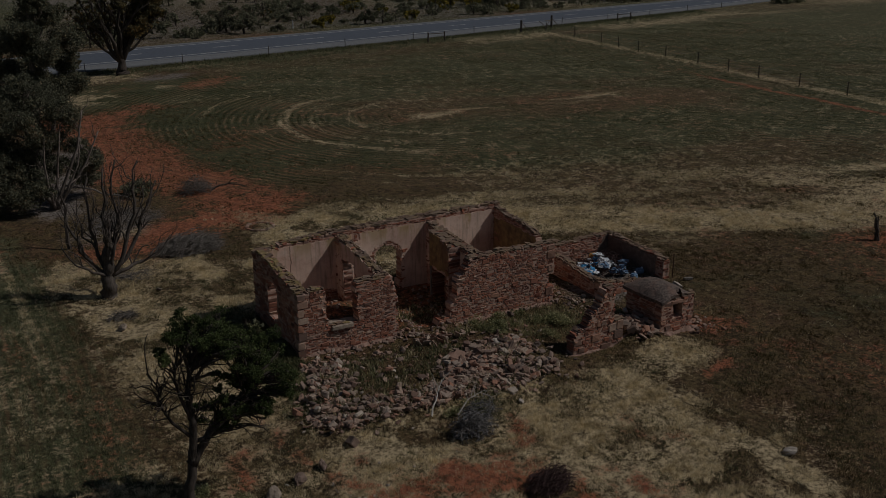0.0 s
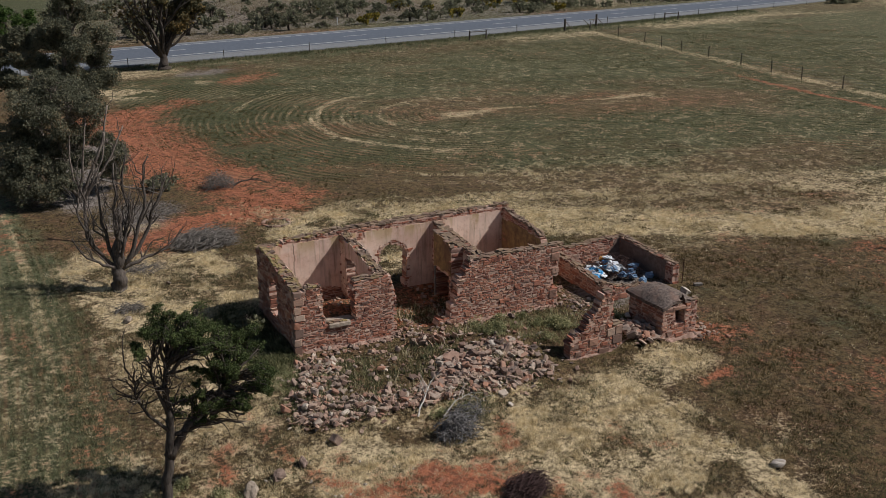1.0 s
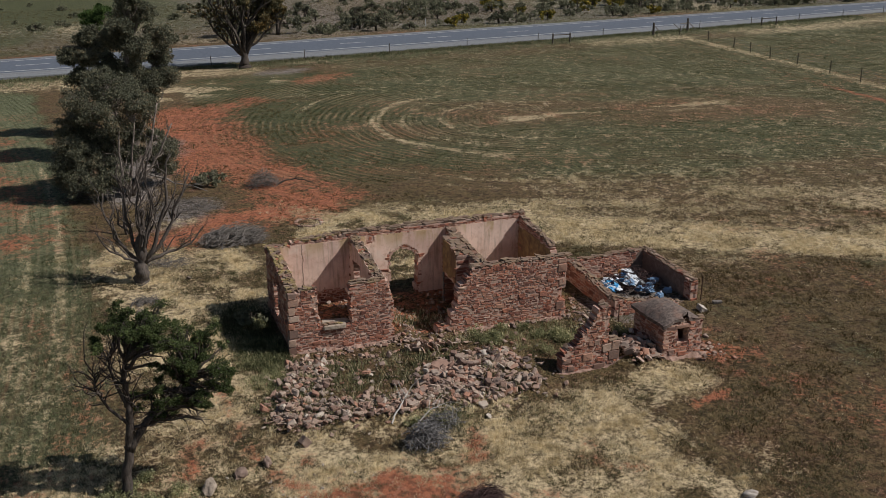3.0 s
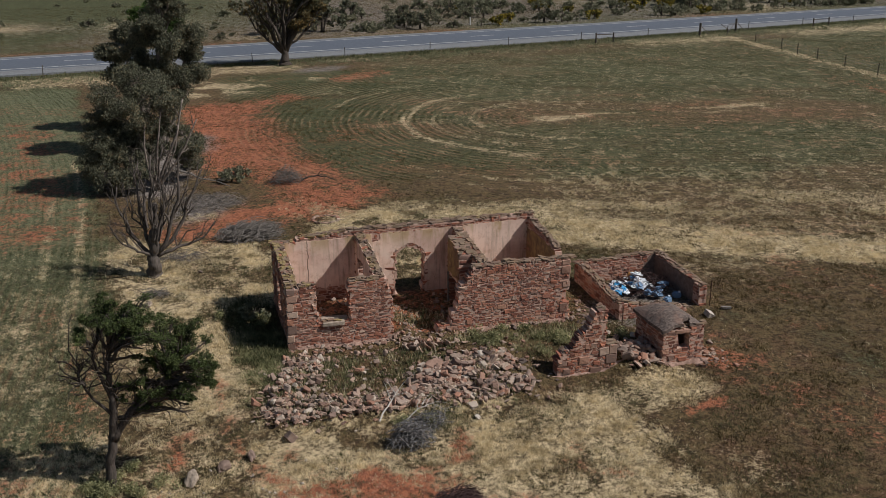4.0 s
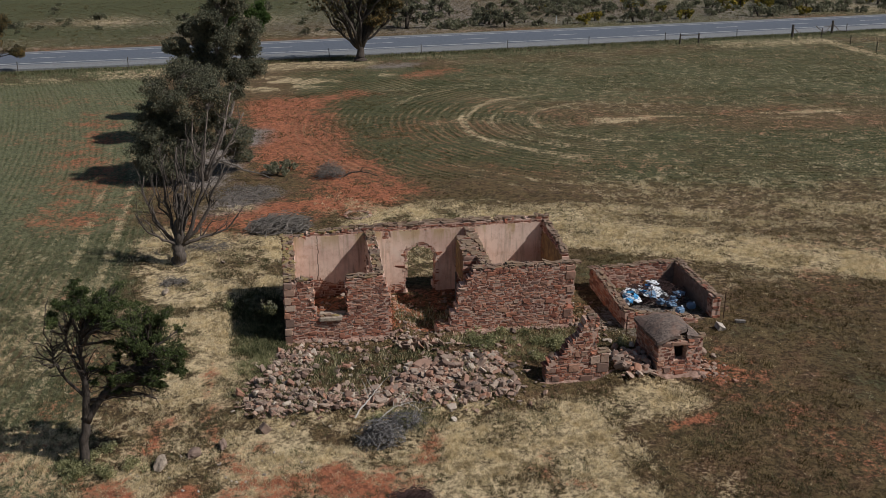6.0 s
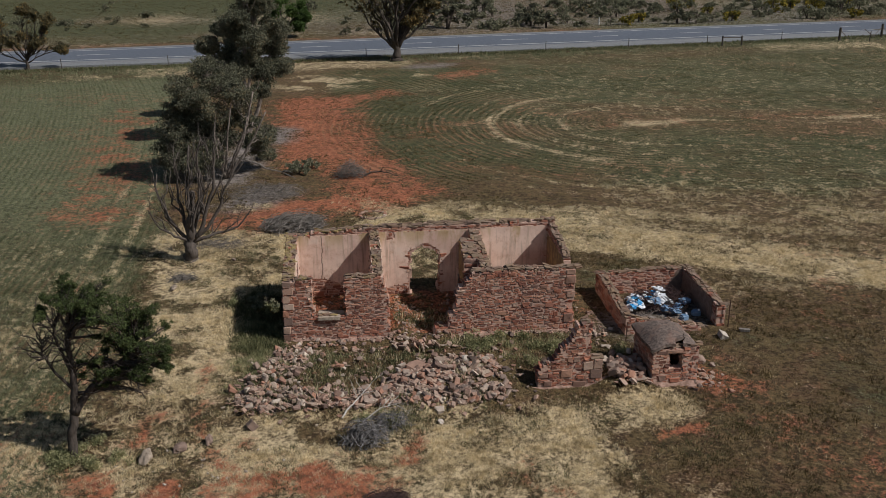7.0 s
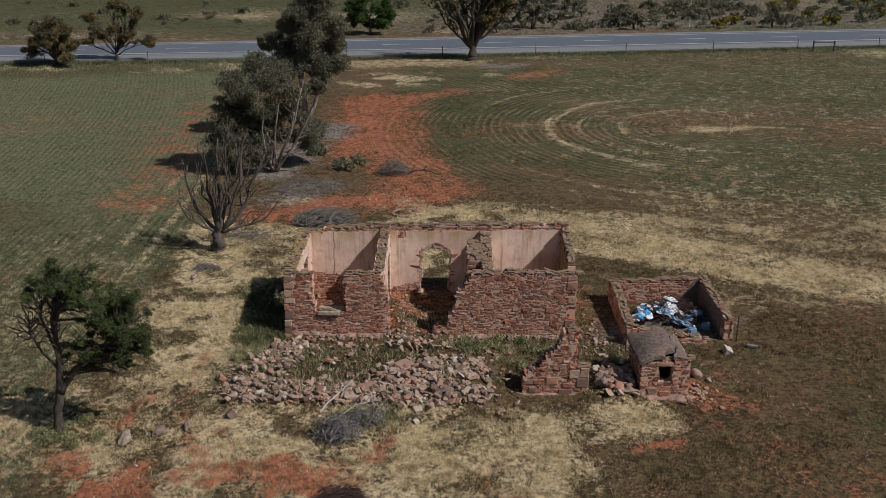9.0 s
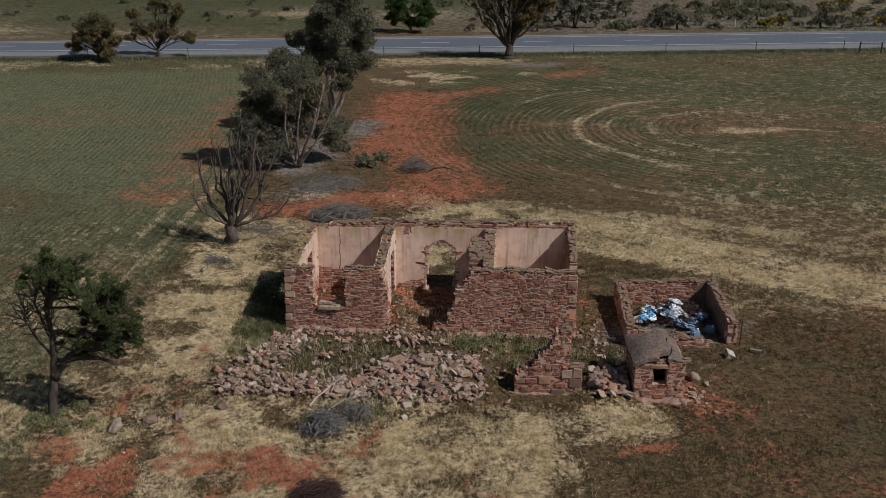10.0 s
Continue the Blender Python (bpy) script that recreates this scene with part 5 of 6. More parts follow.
clump_tree("roadside_tree", "thick-trunked tree with bare limbs and brown-green leaves", "tree", at_ground(10.5, 69.0, -0.05),
           [([(0, 0, 0), (0.0, 0, 0.9), (0.0, 0, 2.0)], 0.6)],
           [(1.6, -0.4, 4.3, 0.9), (2.5, -0.1, 5.0, 1.0), (3.4, 0.1, 6.2, 1.1), (2.6, 0.6, 7.0, 1.1), (3.2, -0.5, 8.0, 0.9), (3.9, 0.2, 7.0, 0.8), (0.3, -0.6, 6.9, 0.7), (1.7, 0.2, 6.0, 0.9), (4.2, 0.1, 5.9, 0.6)],
           M_EUCBROWN, M_CONIFERBARK, 34000, 0.12, 41, twig=6, rs_tip=0.4, kids=8, tip_size=0.10,
           grown=[([(-0.2, 0, 1.5), (-1.0, 0.2, 2.8), (-2.2, 0.1, 4.6), (-3.3, 0, 7.2)], 0.26), ([(0.2, 0, 1.5), (0.9, -0.2, 3.0), (1.8, 0, 4.8), (2.7, 0.2, 7.4)], 0.28),
                  ([(0, 0, 1.7), (-0.5, 0.5, 3.4), (-1.0, 0.4, 5.8), (-1.3, 0.3, 8.6)], 0.24), ([(0, 0, 1.7), (0.4, 0.6, 3.4), (0.8, 0.4, 5.8), (1.1, 0.2, 8.8)], 0.24),
                  ([(-0.1, -0.2, 1.6), (-0.6, -0.6, 3.2), (-1.9, -0.7, 5.4), (-2.4, -0.6, 8.0)], 0.2), ([(0.1, -0.2, 1.7), (0.1, -0.6, 3.6), (0.0, -0.8, 5.6), (0.1, -0.7, 8.2)], 0.2),
                  ([(-0.2, 0.1, 1.4), (-1.5, 0.1, 2.6), (-2.9, -0.1, 4.0), (-4.1, 0, 5.8)], 0.18), ([(0.2, 0, 1.6), (1.3, 0.3, 3.2), (2.4, 0.5, 4.6), (3.6, 0.4, 6.0)], 0.2)])
clump_tree("verge_tree", "round spreading tree with rusty flowers on the verge", "tree", at_ground(-32.4, 65.2, -0.05), [([(0, 0, 0), (0.1, 0, 0.5), (0.1, 0.1, 1.0)], 0.24)],
           [(2.7 * math.sin(a * 2.4) * (1 - 0.06 * a), 1.5 * math.cos(a * 2.4), 1.3 + 0.20 * a + 0.5 * math.sin(a * 5), 0.85) for a in range(15)] + [(0.2, 0, 4.3, 0.8), (-1.4, 0.2, 3.7, 0.8), (1.5, -0.2, 3.6, 0.8)],
           M_EUCBROWN, M_BARK, 36000, 0.095, 51, twig=5, group="small trees on the verge", rs_tip=0.42, kids=5,
           grown=[([(0.1, 0, 0.8), (1.0, 0.1, 1.6), (2.4, 0, 2.4)], 0.13), ([(0, 0, 0.8), (-0.9, 0.1, 1.5), (-2.3, 0, 2.2)], 0.13), ([(0.1, 0, 0.9), (0.3, 0.2, 2.0), (0.5, 0, 3.4)], 0.12)])
clump_tree("verge_tree", "open twisted tree with thin rusty foliage on the verge", "tree", at_ground(-27.0, 68.2, -0.05), [([(0, 0, 0), (0.05, 0, 0.5), (0.0, 0, 1.1)], 0.22)],
           [(0.4, 0, 6.0, 0.75), (1.2, 0.2, 5.6, 0.6), (2.6, 0, 5.1, 0.8), (-2.6, 0.1, 4.6, 0.8), (-2.2, 0.3, 3.0, 0.8), (-1.0, -0.3, 2.8, 0.8), (0.2, 0.2, 3.6, 0.7), (1.4, -0.2, 2.9, 0.8), (1.9, 0.4, 3.9, 0.5), (3.6, 0, 2.0, 0.7), (-2.9, 0, 2.1, 0.6), (0.5, 0.5, 2.2, 0.7)],
           M_EUCBROWN, M_BARK, 20000, 0.095, 52, twig=5, group="small trees on the verge", rs_tip=0.42, kids=6,
           grown=[([(0.0, 0, 0.8), (0.5, 0.1, 2.0), (0.4, 0, 4.0), (0.6, 0, 5.8)], 0.08), ([(0, 0, 0.8), (-0.9, 0.1, 1.6), (-1.8, 0, 2.9), (-2.5, 0, 4.4)], 0.08), ([(0.1, 0, 0.7), (1.4, 0.1, 1.4), (3.4, 0, 1.9)], 0.08), ([(0.1, 0, 0.9), (1.2, -0.1, 2.2), (2.4, 0, 4.8)], 0.08)])
clump_tree("verge_tree", "dense dark green tree across the road", "tree", at_ground(-1.6, 91.5, -0.05), [([(0, 0, 0), (0.05, 0, 0.7), (0.1, 0, 1.4)], 0.22)],
           [(2.4 * math.sin(a * 2.4), 1.5 * math.cos(a * 2.4), 1.2 + 0.25 * a, 1.0) for a in range(14)], M_WATTLEGREEN, M_BARK, 22000, 0.13, 53, twig=4, group="small trees on the verge", rs_tip=0.45)


# ---- fallen masonry ----
def in_house(x, y):
    return (x > -0.1) & (x < 11.7) & (y > -0.25) & (y < 5.0)


def rubble_spot(x, y, s, r, sink=0.25, flat=0.6):
    z = float(ground_z(x, y)) + s * flat * (0.5 - sink)
    return Matrix.Translation((x, y, z)) @ pose(0, 0, 0, r.gauss(0, 22), r.gauss(0, 22), r.uniform(0, 360)) @ Matrix.Diagonal((s, s * r.uniform(0.55, 0.95), s * flat * r.uniform(0.5, 1.1), 1))


def rubble_weight(x, y):
    """Where the front of the house has fallen: a dense band outwards, a thinner one against the wall."""
    front = capsule(x, y, -0.9, -5.0, 7.2, -5.2, 0.42, 0.35)
    mid = capsule(x, y, 4.6, -3.9, 6.8, -3.3, 0.75, 0.5)
    left = capsule(x, y, 0.2, -1.4, -1.0, -4.4, 0.65, 0.5)
    spread = step(-2, 0, x) * (1 - step(7.5, 9.5, x)) * step(-6.6, -5.6, y) * (1 - step(-1.0, -0.4, y))
    return np.clip(np.maximum(np.maximum(front, mid * 1.0), left * 0.8), 0, 1) * 0.9 + 0.045 * spread


def rock_meshes(count):
    out = []
    for k in range(count):
        bm = bmesh.new()
        bmesh.ops.create_icosphere(bm, subdivisions=3, radius=0.5)
        off = Vector((k * 7.3, k * 3.1, k * 5.7))
        for v in bm.verts:
            n = noise.noise(v.co * 2.2 + off) * 0.45 + noise.noise(v.co * 6 + off) * 0.12
            v.co *= 1 + n
            v.co.z = max(v.co.z * 0.8, -0.3)
        me = bpy.data.meshes.new("boulder")
        bm.to_mesh(me)
        bm.free()
        me.materials.append(M_RUBBLE)
        out.append(me)
    return out


ROCKS = rock_meshes(5)


def rubble():
    r = random.Random(77)
    pile = thing("rubble_pile", "heap of fallen red and grey building stones", "rubble", at_ground(4, -4))
    back = Matrix.Translation(pile.location).inverted()
    big, small = [], []
    while len(big) < 190 or len(small) < 3700:
        x, y = r.uniform(-2.2, 9.5), r.uniform(-6.8, -0.4)
        if r.random() > float(rubble_weight(x, y)):
            continue
        if len(big) < 190 and r.random() < 0.25:
            big.append(rubble_spot(x, y, r.choice((0.13, 0.16, 0.2, 0.24, 0.3)) * r.uniform(0.85, 1.15), r, 0.05, r.choice((0.35, 0.5, 0.7))))
        elif len(small) < 3700:
            small.append(rubble_spot(x, y, 0.05 + 0.21 * r.random() ** 1.8, r, r.choice((0.1, 0.0, -0.4, -0.8)), r.choice((0.3, 0.45, 0.7))))
    # slabs left standing on edge, and the largest blocks
    for k in range(46):
        x, y = r.uniform(4.1, 5.9), r.gauss(-1.35, 0.22)
        big.append(Matrix.Translation((x, y, float(ground_z(x, y)) + 0.10)) @ pose(0, 0, 0, r.gauss(0, 14), r.gauss(62, 16), r.gauss(20, 30)) @ Matrix.Diagonal((r.uniform(0.22, 0.4), r.uniform(0.2, 0.34), r.uniform(0.04, 0.07), 1)))
    for x, y, s, f in ((6.7, -3.7, 0.62, 0.5), (4.75, -3.3, 0.6, 0.5), (4.35, -3.85, 0.45, 0.7), (5.9, -5.1, 0.5, 0.3), (6.4, -5.55, 0.48, 0.35), (3.5, -4.8, 0.62, 0.35), (2.9, -5.4, 0.6, 0.35), (5.4, -3.5, 0.5, 0.8), (5.6, -3.0, 0.5, 0.7), (4.0, -4.6, 0.5, 0.4), (6.1, -2.7, 0.4, 0.8), (5.1, -4.3, 0.42, 0.5)):
        big.append(rubble_spot(x, y, s * 0.82, r, 0.0, f))
    for k, m in enumerate(big):
        ob = new("fallen_stone", BOULDERS[k % len(BOULDERS)])
        ob.parent, ob.matrix_basis = pile, back @ m
    s = joined_stones("rubble_fill", small, BOULDERS, M_RUBBLES, pile)
    s.matrix_parent_inverse = back
    # the second heap, between the gable and the oven
    heap = thing("rubble_pile", "heap of fallen red stones against the old oven", "rubble", at_ground(12.2, -4.3))
    back = Matrix.Translation(heap.location).inverted()
    for k in range(190):
        x, y = min(max(r.gauss(12.2, 0.45), 11.6), 13.4), min(max(r.gauss(-4.35, 0.5), -5.3), -3.0)
        if x > 12.9 and -5.1 < y < -3:
            x = 12.8
        ob = new("fallen_stone", BOULDERS[k % len(BOULDERS)])
        m = rubble_spot(x, y, 0.09 + 0.24 * r.random() ** 1.6, r, -0.3, r.choice((0.35, 0.5, 0.65)))
        ob.parent, ob.matrix_basis = heap, back @ m
    # stones lying about: floor of the house, its corner, the shed's front
    loose = []
    for k in range(700):
        u = r.random()
        if u < 0.2:
            x, y = r.gauss(4.75, 0.4), r.uniform(-0.3, 2.6)
            loose.append(rubble_spot(x, y, r.uniform(0.04, 0.13), r, 0.2))
            continue
        elif u < 0.45:
            x, y = r.uniform(0.5, 11), r.uniform(0.5, 4.3)
        elif u < 0.55:
            x, y = r.gauss(12.0, 0.45), r.gauss(-0.3, 1.2)
        elif u < 0.92:
            x, y = r.uniform(0, 11.5), r.uniform(-0.5, 0.05)
        else:
            x, y = r.gauss(14.9, 0.5), r.gauss(-4.7, 0.5)
        loose.append(rubble_spot(x, y, r.uniform(0.05, 0.2), r, 0.2))
    chips = [rubble_spot(r.gauss(-2.2, 1.5), r.gauss(-8.6, 0.8), r.uniform(0.04, 0.09), r, 0.1) for k in range(26)]
    tagged(joined_stones("scattered_pebbles", chips, BOULDERS, M_PALESTONE), "small white pebbles on bare red earth", "pebbles")
    tagged(joined_stones("scattered_stones", loose, BOULDERS, M_RUBBLES), "small fallen stones scattered about the ruin", "stones")
    for x, y, s, lab in ((-4.14, -7.65, 0.55, "pale grey boulder in dry grass"), (-3.16, -7.2, 0.48, "reddish brown boulder in dry grass"), (-1.0, -6.2, 0.32, "squarish brown stone in dry grass"),
                         (10.55, -13.4, 0.42, "whitish stone lying among weeds"), (17.03, -1.75, 0.36, "pale whitish squared block by the shed"), (15.35, -3.6, 0.45, "pale flat stone by the oven"),
                         (15.0, -3.3, 0.3, "pinkish stone by the oven"), (-2.3, -6.9, 0.42, "dark brown stone in dry grass"), (6.6, -2.95, 0.5, "pale whitish boulder on the rubble"), (5.2, -6.6, 0.22, "small white stone in dry grass"), (-5.0, 6.0, 0.4, "grey stone by the dead tree"), (-2.6, 9.4, 0.3, "pale stone in dry grass")):
        shape = ROCKS[int(abs(x * 7)) % len(ROCKS)]
        if "squar" in lab:
            shape = BLOCKS[3]
        if "whit" in lab or "grey" in lab or "brown" in lab:
            shape = shape.copy()
            shape.materials[0] = M_PALESTONE if "whit" in lab else M_SILL if "grey" in lab else M_RENDER
        ob = new("boulder", shape)
        ob.matrix_basis = rubble_spot(x, y, s, r, 0.12, 0.75)
        tagged(ob, lab, "stone", "lone stones")
    # stone ring of the old well
    well = thing("stone_ring", "low ring of red stones round an old well", "well", at_ground(4.4, 15.6))
    for k in range(22):
        a = 2 * math.pi * k / 22
        ob = new("ring_stone", BOULDERS[k * 3 % len(BOULDERS)])
        ob.parent = well
        ob.matrix_basis = pose(0.68 * math.cos(a), 0.68 * math.sin(a), 0.0, r.gauss(0, 3), r.gauss(0, 3), math.degrees(a) + 90 + r.gauss(0, 5)) @ Matrix.Diagonal((0.2, 0.2, 0.12, 1))


rubble()


def bank(name, label, p0, p1, width, height, material, seed):
    """A washed-down bank of earth along the foot of a wall."""
    n, m = 110, 7
    a, b = Vector((*p0, 0)), Vector((*p1, 0))
    side = (b - a).normalized().cross(Vector((0, 0, 1)))
    verts = []
    for i in range(n + 1):
        k = i / n
        hh = height * (0.35 + 0.9 * float(fbm(k * 7, seed, seed, 2))) * min(1, 6 * k, 6 * (1 - k))
        ww = width * (0.6 + 0.8 * float(fbm(k * 7, seed + 3, seed, 3)))
        for j in range(m + 1):
            q = j / m
            p = a.lerp(b, k) + side * ww * q
            z = float(ground_z(p.x, p.y)) + hh * (1 - q ** 1.5) - 0.10 * q + 0.03 * (float(vnoise(k * 22, q * 5, seed)) - 0.5)
            verts.append((p.x, p.y, z))
    w = m + 1
    u = Buf()
    u.put(verts, [(i * w + j, (i + 1) * w + j, (i + 1) * w + j + 1, i * w + j + 1) for i in range(n) for j in range(m)])
    tagged(part(name, u, material), label, "earth bank", kind="structure")


bank("bank_east", "washed pink mortar earth along the wall foot", hp(6.4, 0.03), hp(11.7, 0.03), 0.42, 0.08, M_PINK, 3)
bank("bank_west", "washed pink mortar earth along the wall foot", hp(-0.15, 0.03), hp(4.4, 0.03), 0.42, 0.09, M_PINK, 5)
bank("bank_gable", "washed pink earth along the gable foot", (8.7, -4.72), (11.5, -4.82), 0.25, 0.07, M_PINK, 7)
bank("bank_oven", "washed red earth along the oven foot", (12.9, -5.0), (15.0, -5.0), 0.5, 0.10, M_PINK, 9)


# ---- brushwood ----
def brush_pile(name, label, x, y, rx, ry, height, count, seed, material, thick=0.02, turn=None):
    r = random.Random(seed)
    b = Buf()
    for k in range(count):
        a = r.uniform(0, 2 * math.pi)
        d = math.sqrt(r.random()) * 0.8
        px, py = rx * d * math.cos(a), ry * d * math.sin(a)
        top = height * (1 - d * d) * r.uniform(0.1, 1.0) + 0.05
        yaw = r.uniform(0, 2 * math.pi) if turn is None else turn + r.gauss(0, 0.45)
        L = r.uniform(0.35, 0.9) * min(rx, 1.2) * 1.3
        dx, dy = math.cos(yaw) * L / 2, math.sin(yaw) * L / 2
        pts = curve_points((px - dx, py - dy, max(0.02, top - r.uniform(0, 0.25))), (px + dx, py + dy, max(0.02, top + r.uniform(-0.2, 0.15))), 0.28, 5, r, 0.07)
        q = thick * r.uniform(0.45, 1.2)
        b.tube(pts, [q, q * 0.9, q * 0.8, q * 0.65, q * 0.5, q * 0.3], 4)
    top = thing(name, label, "brushwood", at_ground(x, y))
    tagged(part("brushwood", b, material, top), kind="stuff")
    return top


brush_pile("brush_pile", "long heap of grey dry branches behind the house", 0.25, 14.0, 1.75, 1.1, 0.75, 520, 1, M_GREYWOOD, 0.026, 0.3)
brush_pile("brush_pile", "tangle of dark dry twigs in the grass", 2.6, -7.55, 0.75, 0.5, 0.85, 210, 2, M_BRUSH, 0.018)
brush_pile("brush_pile", "thin dry twigs beside a darker tangle", 3.55, -6.6, 0.75, 0.5, 0.5, 120, 3, M_BRUSH, 0.013)
brush_pile("brush_pile", "dark reddish bundle of dry twigs", 3.1, -11.05, 0.72, 0.5, 0.5, 380, 4, M_DARKTWIG, 0.015, 0.2)
brush_pile("brush_pile", "small heap of grey sticks in dry grass", -4.7, 7.2, 0.65, 0.4, 0.3, 90, 5, M_GREYWOOD, 0.018)
brush_pile("brush_pile", "dead grey bush at the field's edge", 3.6, 23.6, 1.0, 0.8, 0.9, 260, 6, M_GREYWOOD, 0.014)
brush_pile("brush_pile", "litter of thin grey sticks under the gum trees", -1.6, 20.5, 2.6, 2.2, 0.25, 260, 7, M_GREYWOOD, 0.014)
brush_pile("brush_pile", "dark branches thrown into the shed", 15.5, 1.7, 1.5, 1.2, 0.7, 230, 8, M_DARKTWIG, 0.016)
brush_pile("brush_pile", "flat scatter of grey sticks by the dead tree", -3.3, 11.6, 1.3, 0.7, 0.2, 90, 9, M_GREYWOOD, 0.014)


def branch(name, label, pts, radius, seed, forks, material):
    r = random.Random(seed)
    b = Buf()
    path = []
    for a, c in zip(pts[:-1], pts[1:]):
        path += curve_points(a, c, 0.06, 4, r, 0.03)[:-1]
    path.append(Vector(pts[-1]))
    n = len(path) - 1
    b.tube(path, [radius * (1 - 0.7 * i / n) for i in range(n + 1)], 6)
    for k in range(forks):
        s = path[r.randrange(1, n)]
        d = (path[-1] - path[0]).normalized() + Vector((r.uniform(-1, 1), r.uniform(-1, 1), r.uniform(-0.1, 0.8)))
        b.tube(curve_points(s, s + d.normalized() * r.uniform(0.3, 0.9), 0.15, 4, r, 0.05), [radius * 0.45, radius * 0.4, radius * 0.32, radius * 0.22, radius * 0.1], 4)
    tagged(part(name, b, material), label, "branch")


branch("fallen_branch", "bleached white forked branch on the rubble", [(1.95, -6.1, -0.1), (2.35, -5.7, 0.18), (2.65, -5.35, 0.32), (3.0, -5.0, 0.5)], 0.034, 3, 4, M_BLEACHED)
branch("fallen_branch", "pale thin branch lying over dry twigs", [(2.65, -6.6, 0.0), (3.2, -6.35, 0.3), (3.7, -6.3, 0.4), (4.15, -6.45, 0.1)], 0.022, 4, 6, M_BLEACHED)
branch("fallen_branch", "long dark fallen branch at the field's edge", [(4.4, 23.4, 0.4), (5.4, 23.2, 0.7), (6.4, 22.7, 0.5)], 0.06, 5, 4, M_DEADBARK)
branch("fallen_branch", "grey fallen limb under the gum tree", [(-3.4, 24.4, 1.6), (-1.6, 24.0, 0.9), (0.2, 23.3, 0.4)], 0.07, 6, 6, M_GREYWOOD)
branch("dead_sapling", "thin bare dead trunk below the gum trees", [(-4.75, 17.2, 0.1), (-4.8, 17.2, 1.2), (-4.7, 17.3, 2.2), (-4.9, 17.2, 3.2)], 0.11, 7, 6, M_DEADBARK)
branch("dead_stump", "splintered dark stump on bare red earth", [(30.4, -2.1, -0.1), (30.35, -2.1, 0.4), (30.2, -2.0, 1.1)], 0.15, 8, 9, M_DEADBARK)
for k, (x, y, h) in enumerate(((17.62, -0.85, 1.15), (13.45, 3.6, 0.9), (13.15, -1.55, 0.8))):
    b = Buf()
    b.tube([(0, 0, -0.1), (0.01, 0, h * 0.5), (0.02, 0.01, h)], [0.024, 0.022, 0.02], 5)
    ob = tagged(part("steel_picket", b, M_RUST), "rusty steel picket standing by the shed", "post", "steel pickets")
    ob.location = at_ground(x, y)
b = bmesh.new()
bmesh.ops.create_cube(b, size=1.0)
bmesh.ops.bevel(b, geom=list(b.edges), offset=0.06, segments=1, affect="EDGES")
ob = tagged(part("timber_offcut", b, M_GREYWOOD), "pale timber offcut lying in weeds", "timber")
ob.matrix_basis = Matrix.Translation(at_ground(18.1, -1.35, 0.08)) @ pose(0, 0, 0, 0, 3, -12) @ Matrix.Diagonal((0.42, 0.16, 0.1, 1))


# ---- rubbish in the shed ----
def bag(x, y, z, s, material, label, seed, flat):
    """A crumpled bag or sheet, folded sharply."""
    r = random.Random(seed)
    bm = bmesh.new()
    bmesh.ops.create_icosphere(bm, subdivisions=3, radius=1.0)
    off = Vector((r.uniform(0, 50), r.uniform(0, 50), r.uniform(0, 50)))
    for v in bm.verts:
        n = noise.noise(v.co * 1.3 + off) * 0.7 + abs(noise.noise(v.co * 3.2 + off)) * 0.7 - abs(noise.noise(v.co * 7.0 + off)) * 0.3
        v.co *= max(0.25, 0.75 + n)
        v.co.z *= flat
    ob = tagged(part("rubbish_bag", bm, material), label, "rubbish bag", "rubbish in the shed")
    ob.matrix_basis = Matrix.Translation((x, y, z)) @ pose(0, 0, 0, r.uniform(-35, 35), r.uniform(-35, 35), r.uniform(0, 360)) @ Matrix.Diagonal((s * r.uniform(0.8, 1.5), s, s * r.uniform(0.7, 1.0), 1))


RUBBISH = {"w": (M_WHITEBAG, "crumpled white plastic bag of rubbish"), "b": (M_BLUEBAG, "crumpled bright blue plastic bag"), "o": (M_ORANGE, "crumpled orange plastic wrapper"),
           "g": (M_GREYSACK, "torn grey plastic sack"), "d": (M_DIMBLUE, "dusty blue plastic bag")}
tip = random.Random(31)
for k, c in enumerate("wbwwbwbwbwobwwbwbwgbwgwbwbwwbdwbgw"):
    x, y = tip.uniform(14.0, 15.55), tip.uniform(0.75, 2.0)
    y += 0.3 * (x - 14.6)
    bag(x, y, 0.30 + 0.12 * (x - 14) + tip.uniform(-0.06, 0.1), tip.uniform(0.08, 0.18), *RUBBISH[c], 200 + k, tip.uniform(0.35, 0.7))
for k, (x, y, z, s, c) in enumerate(((14.1, 0.95, 0.32, 0.26, "w"), (15.7, 2.05, 0.6, 0.26, "w"), (15.5, 1.5, 0.5, 0.24, "w"), (15.85, 1.35, 0.35, 0.26, "g"), (15.6, 0.75, 0.25, 0.26, "d"), (15.9, 0.5, 0.2, 0.24, "d"), (16.2, 1.0, 0.22, 0.24, "d"), (16.6, 1.3, 0.28, 0.24, "d"))):
    bag(x, y, z, s, *RUBBISH[c], 300 + k, 0.6)


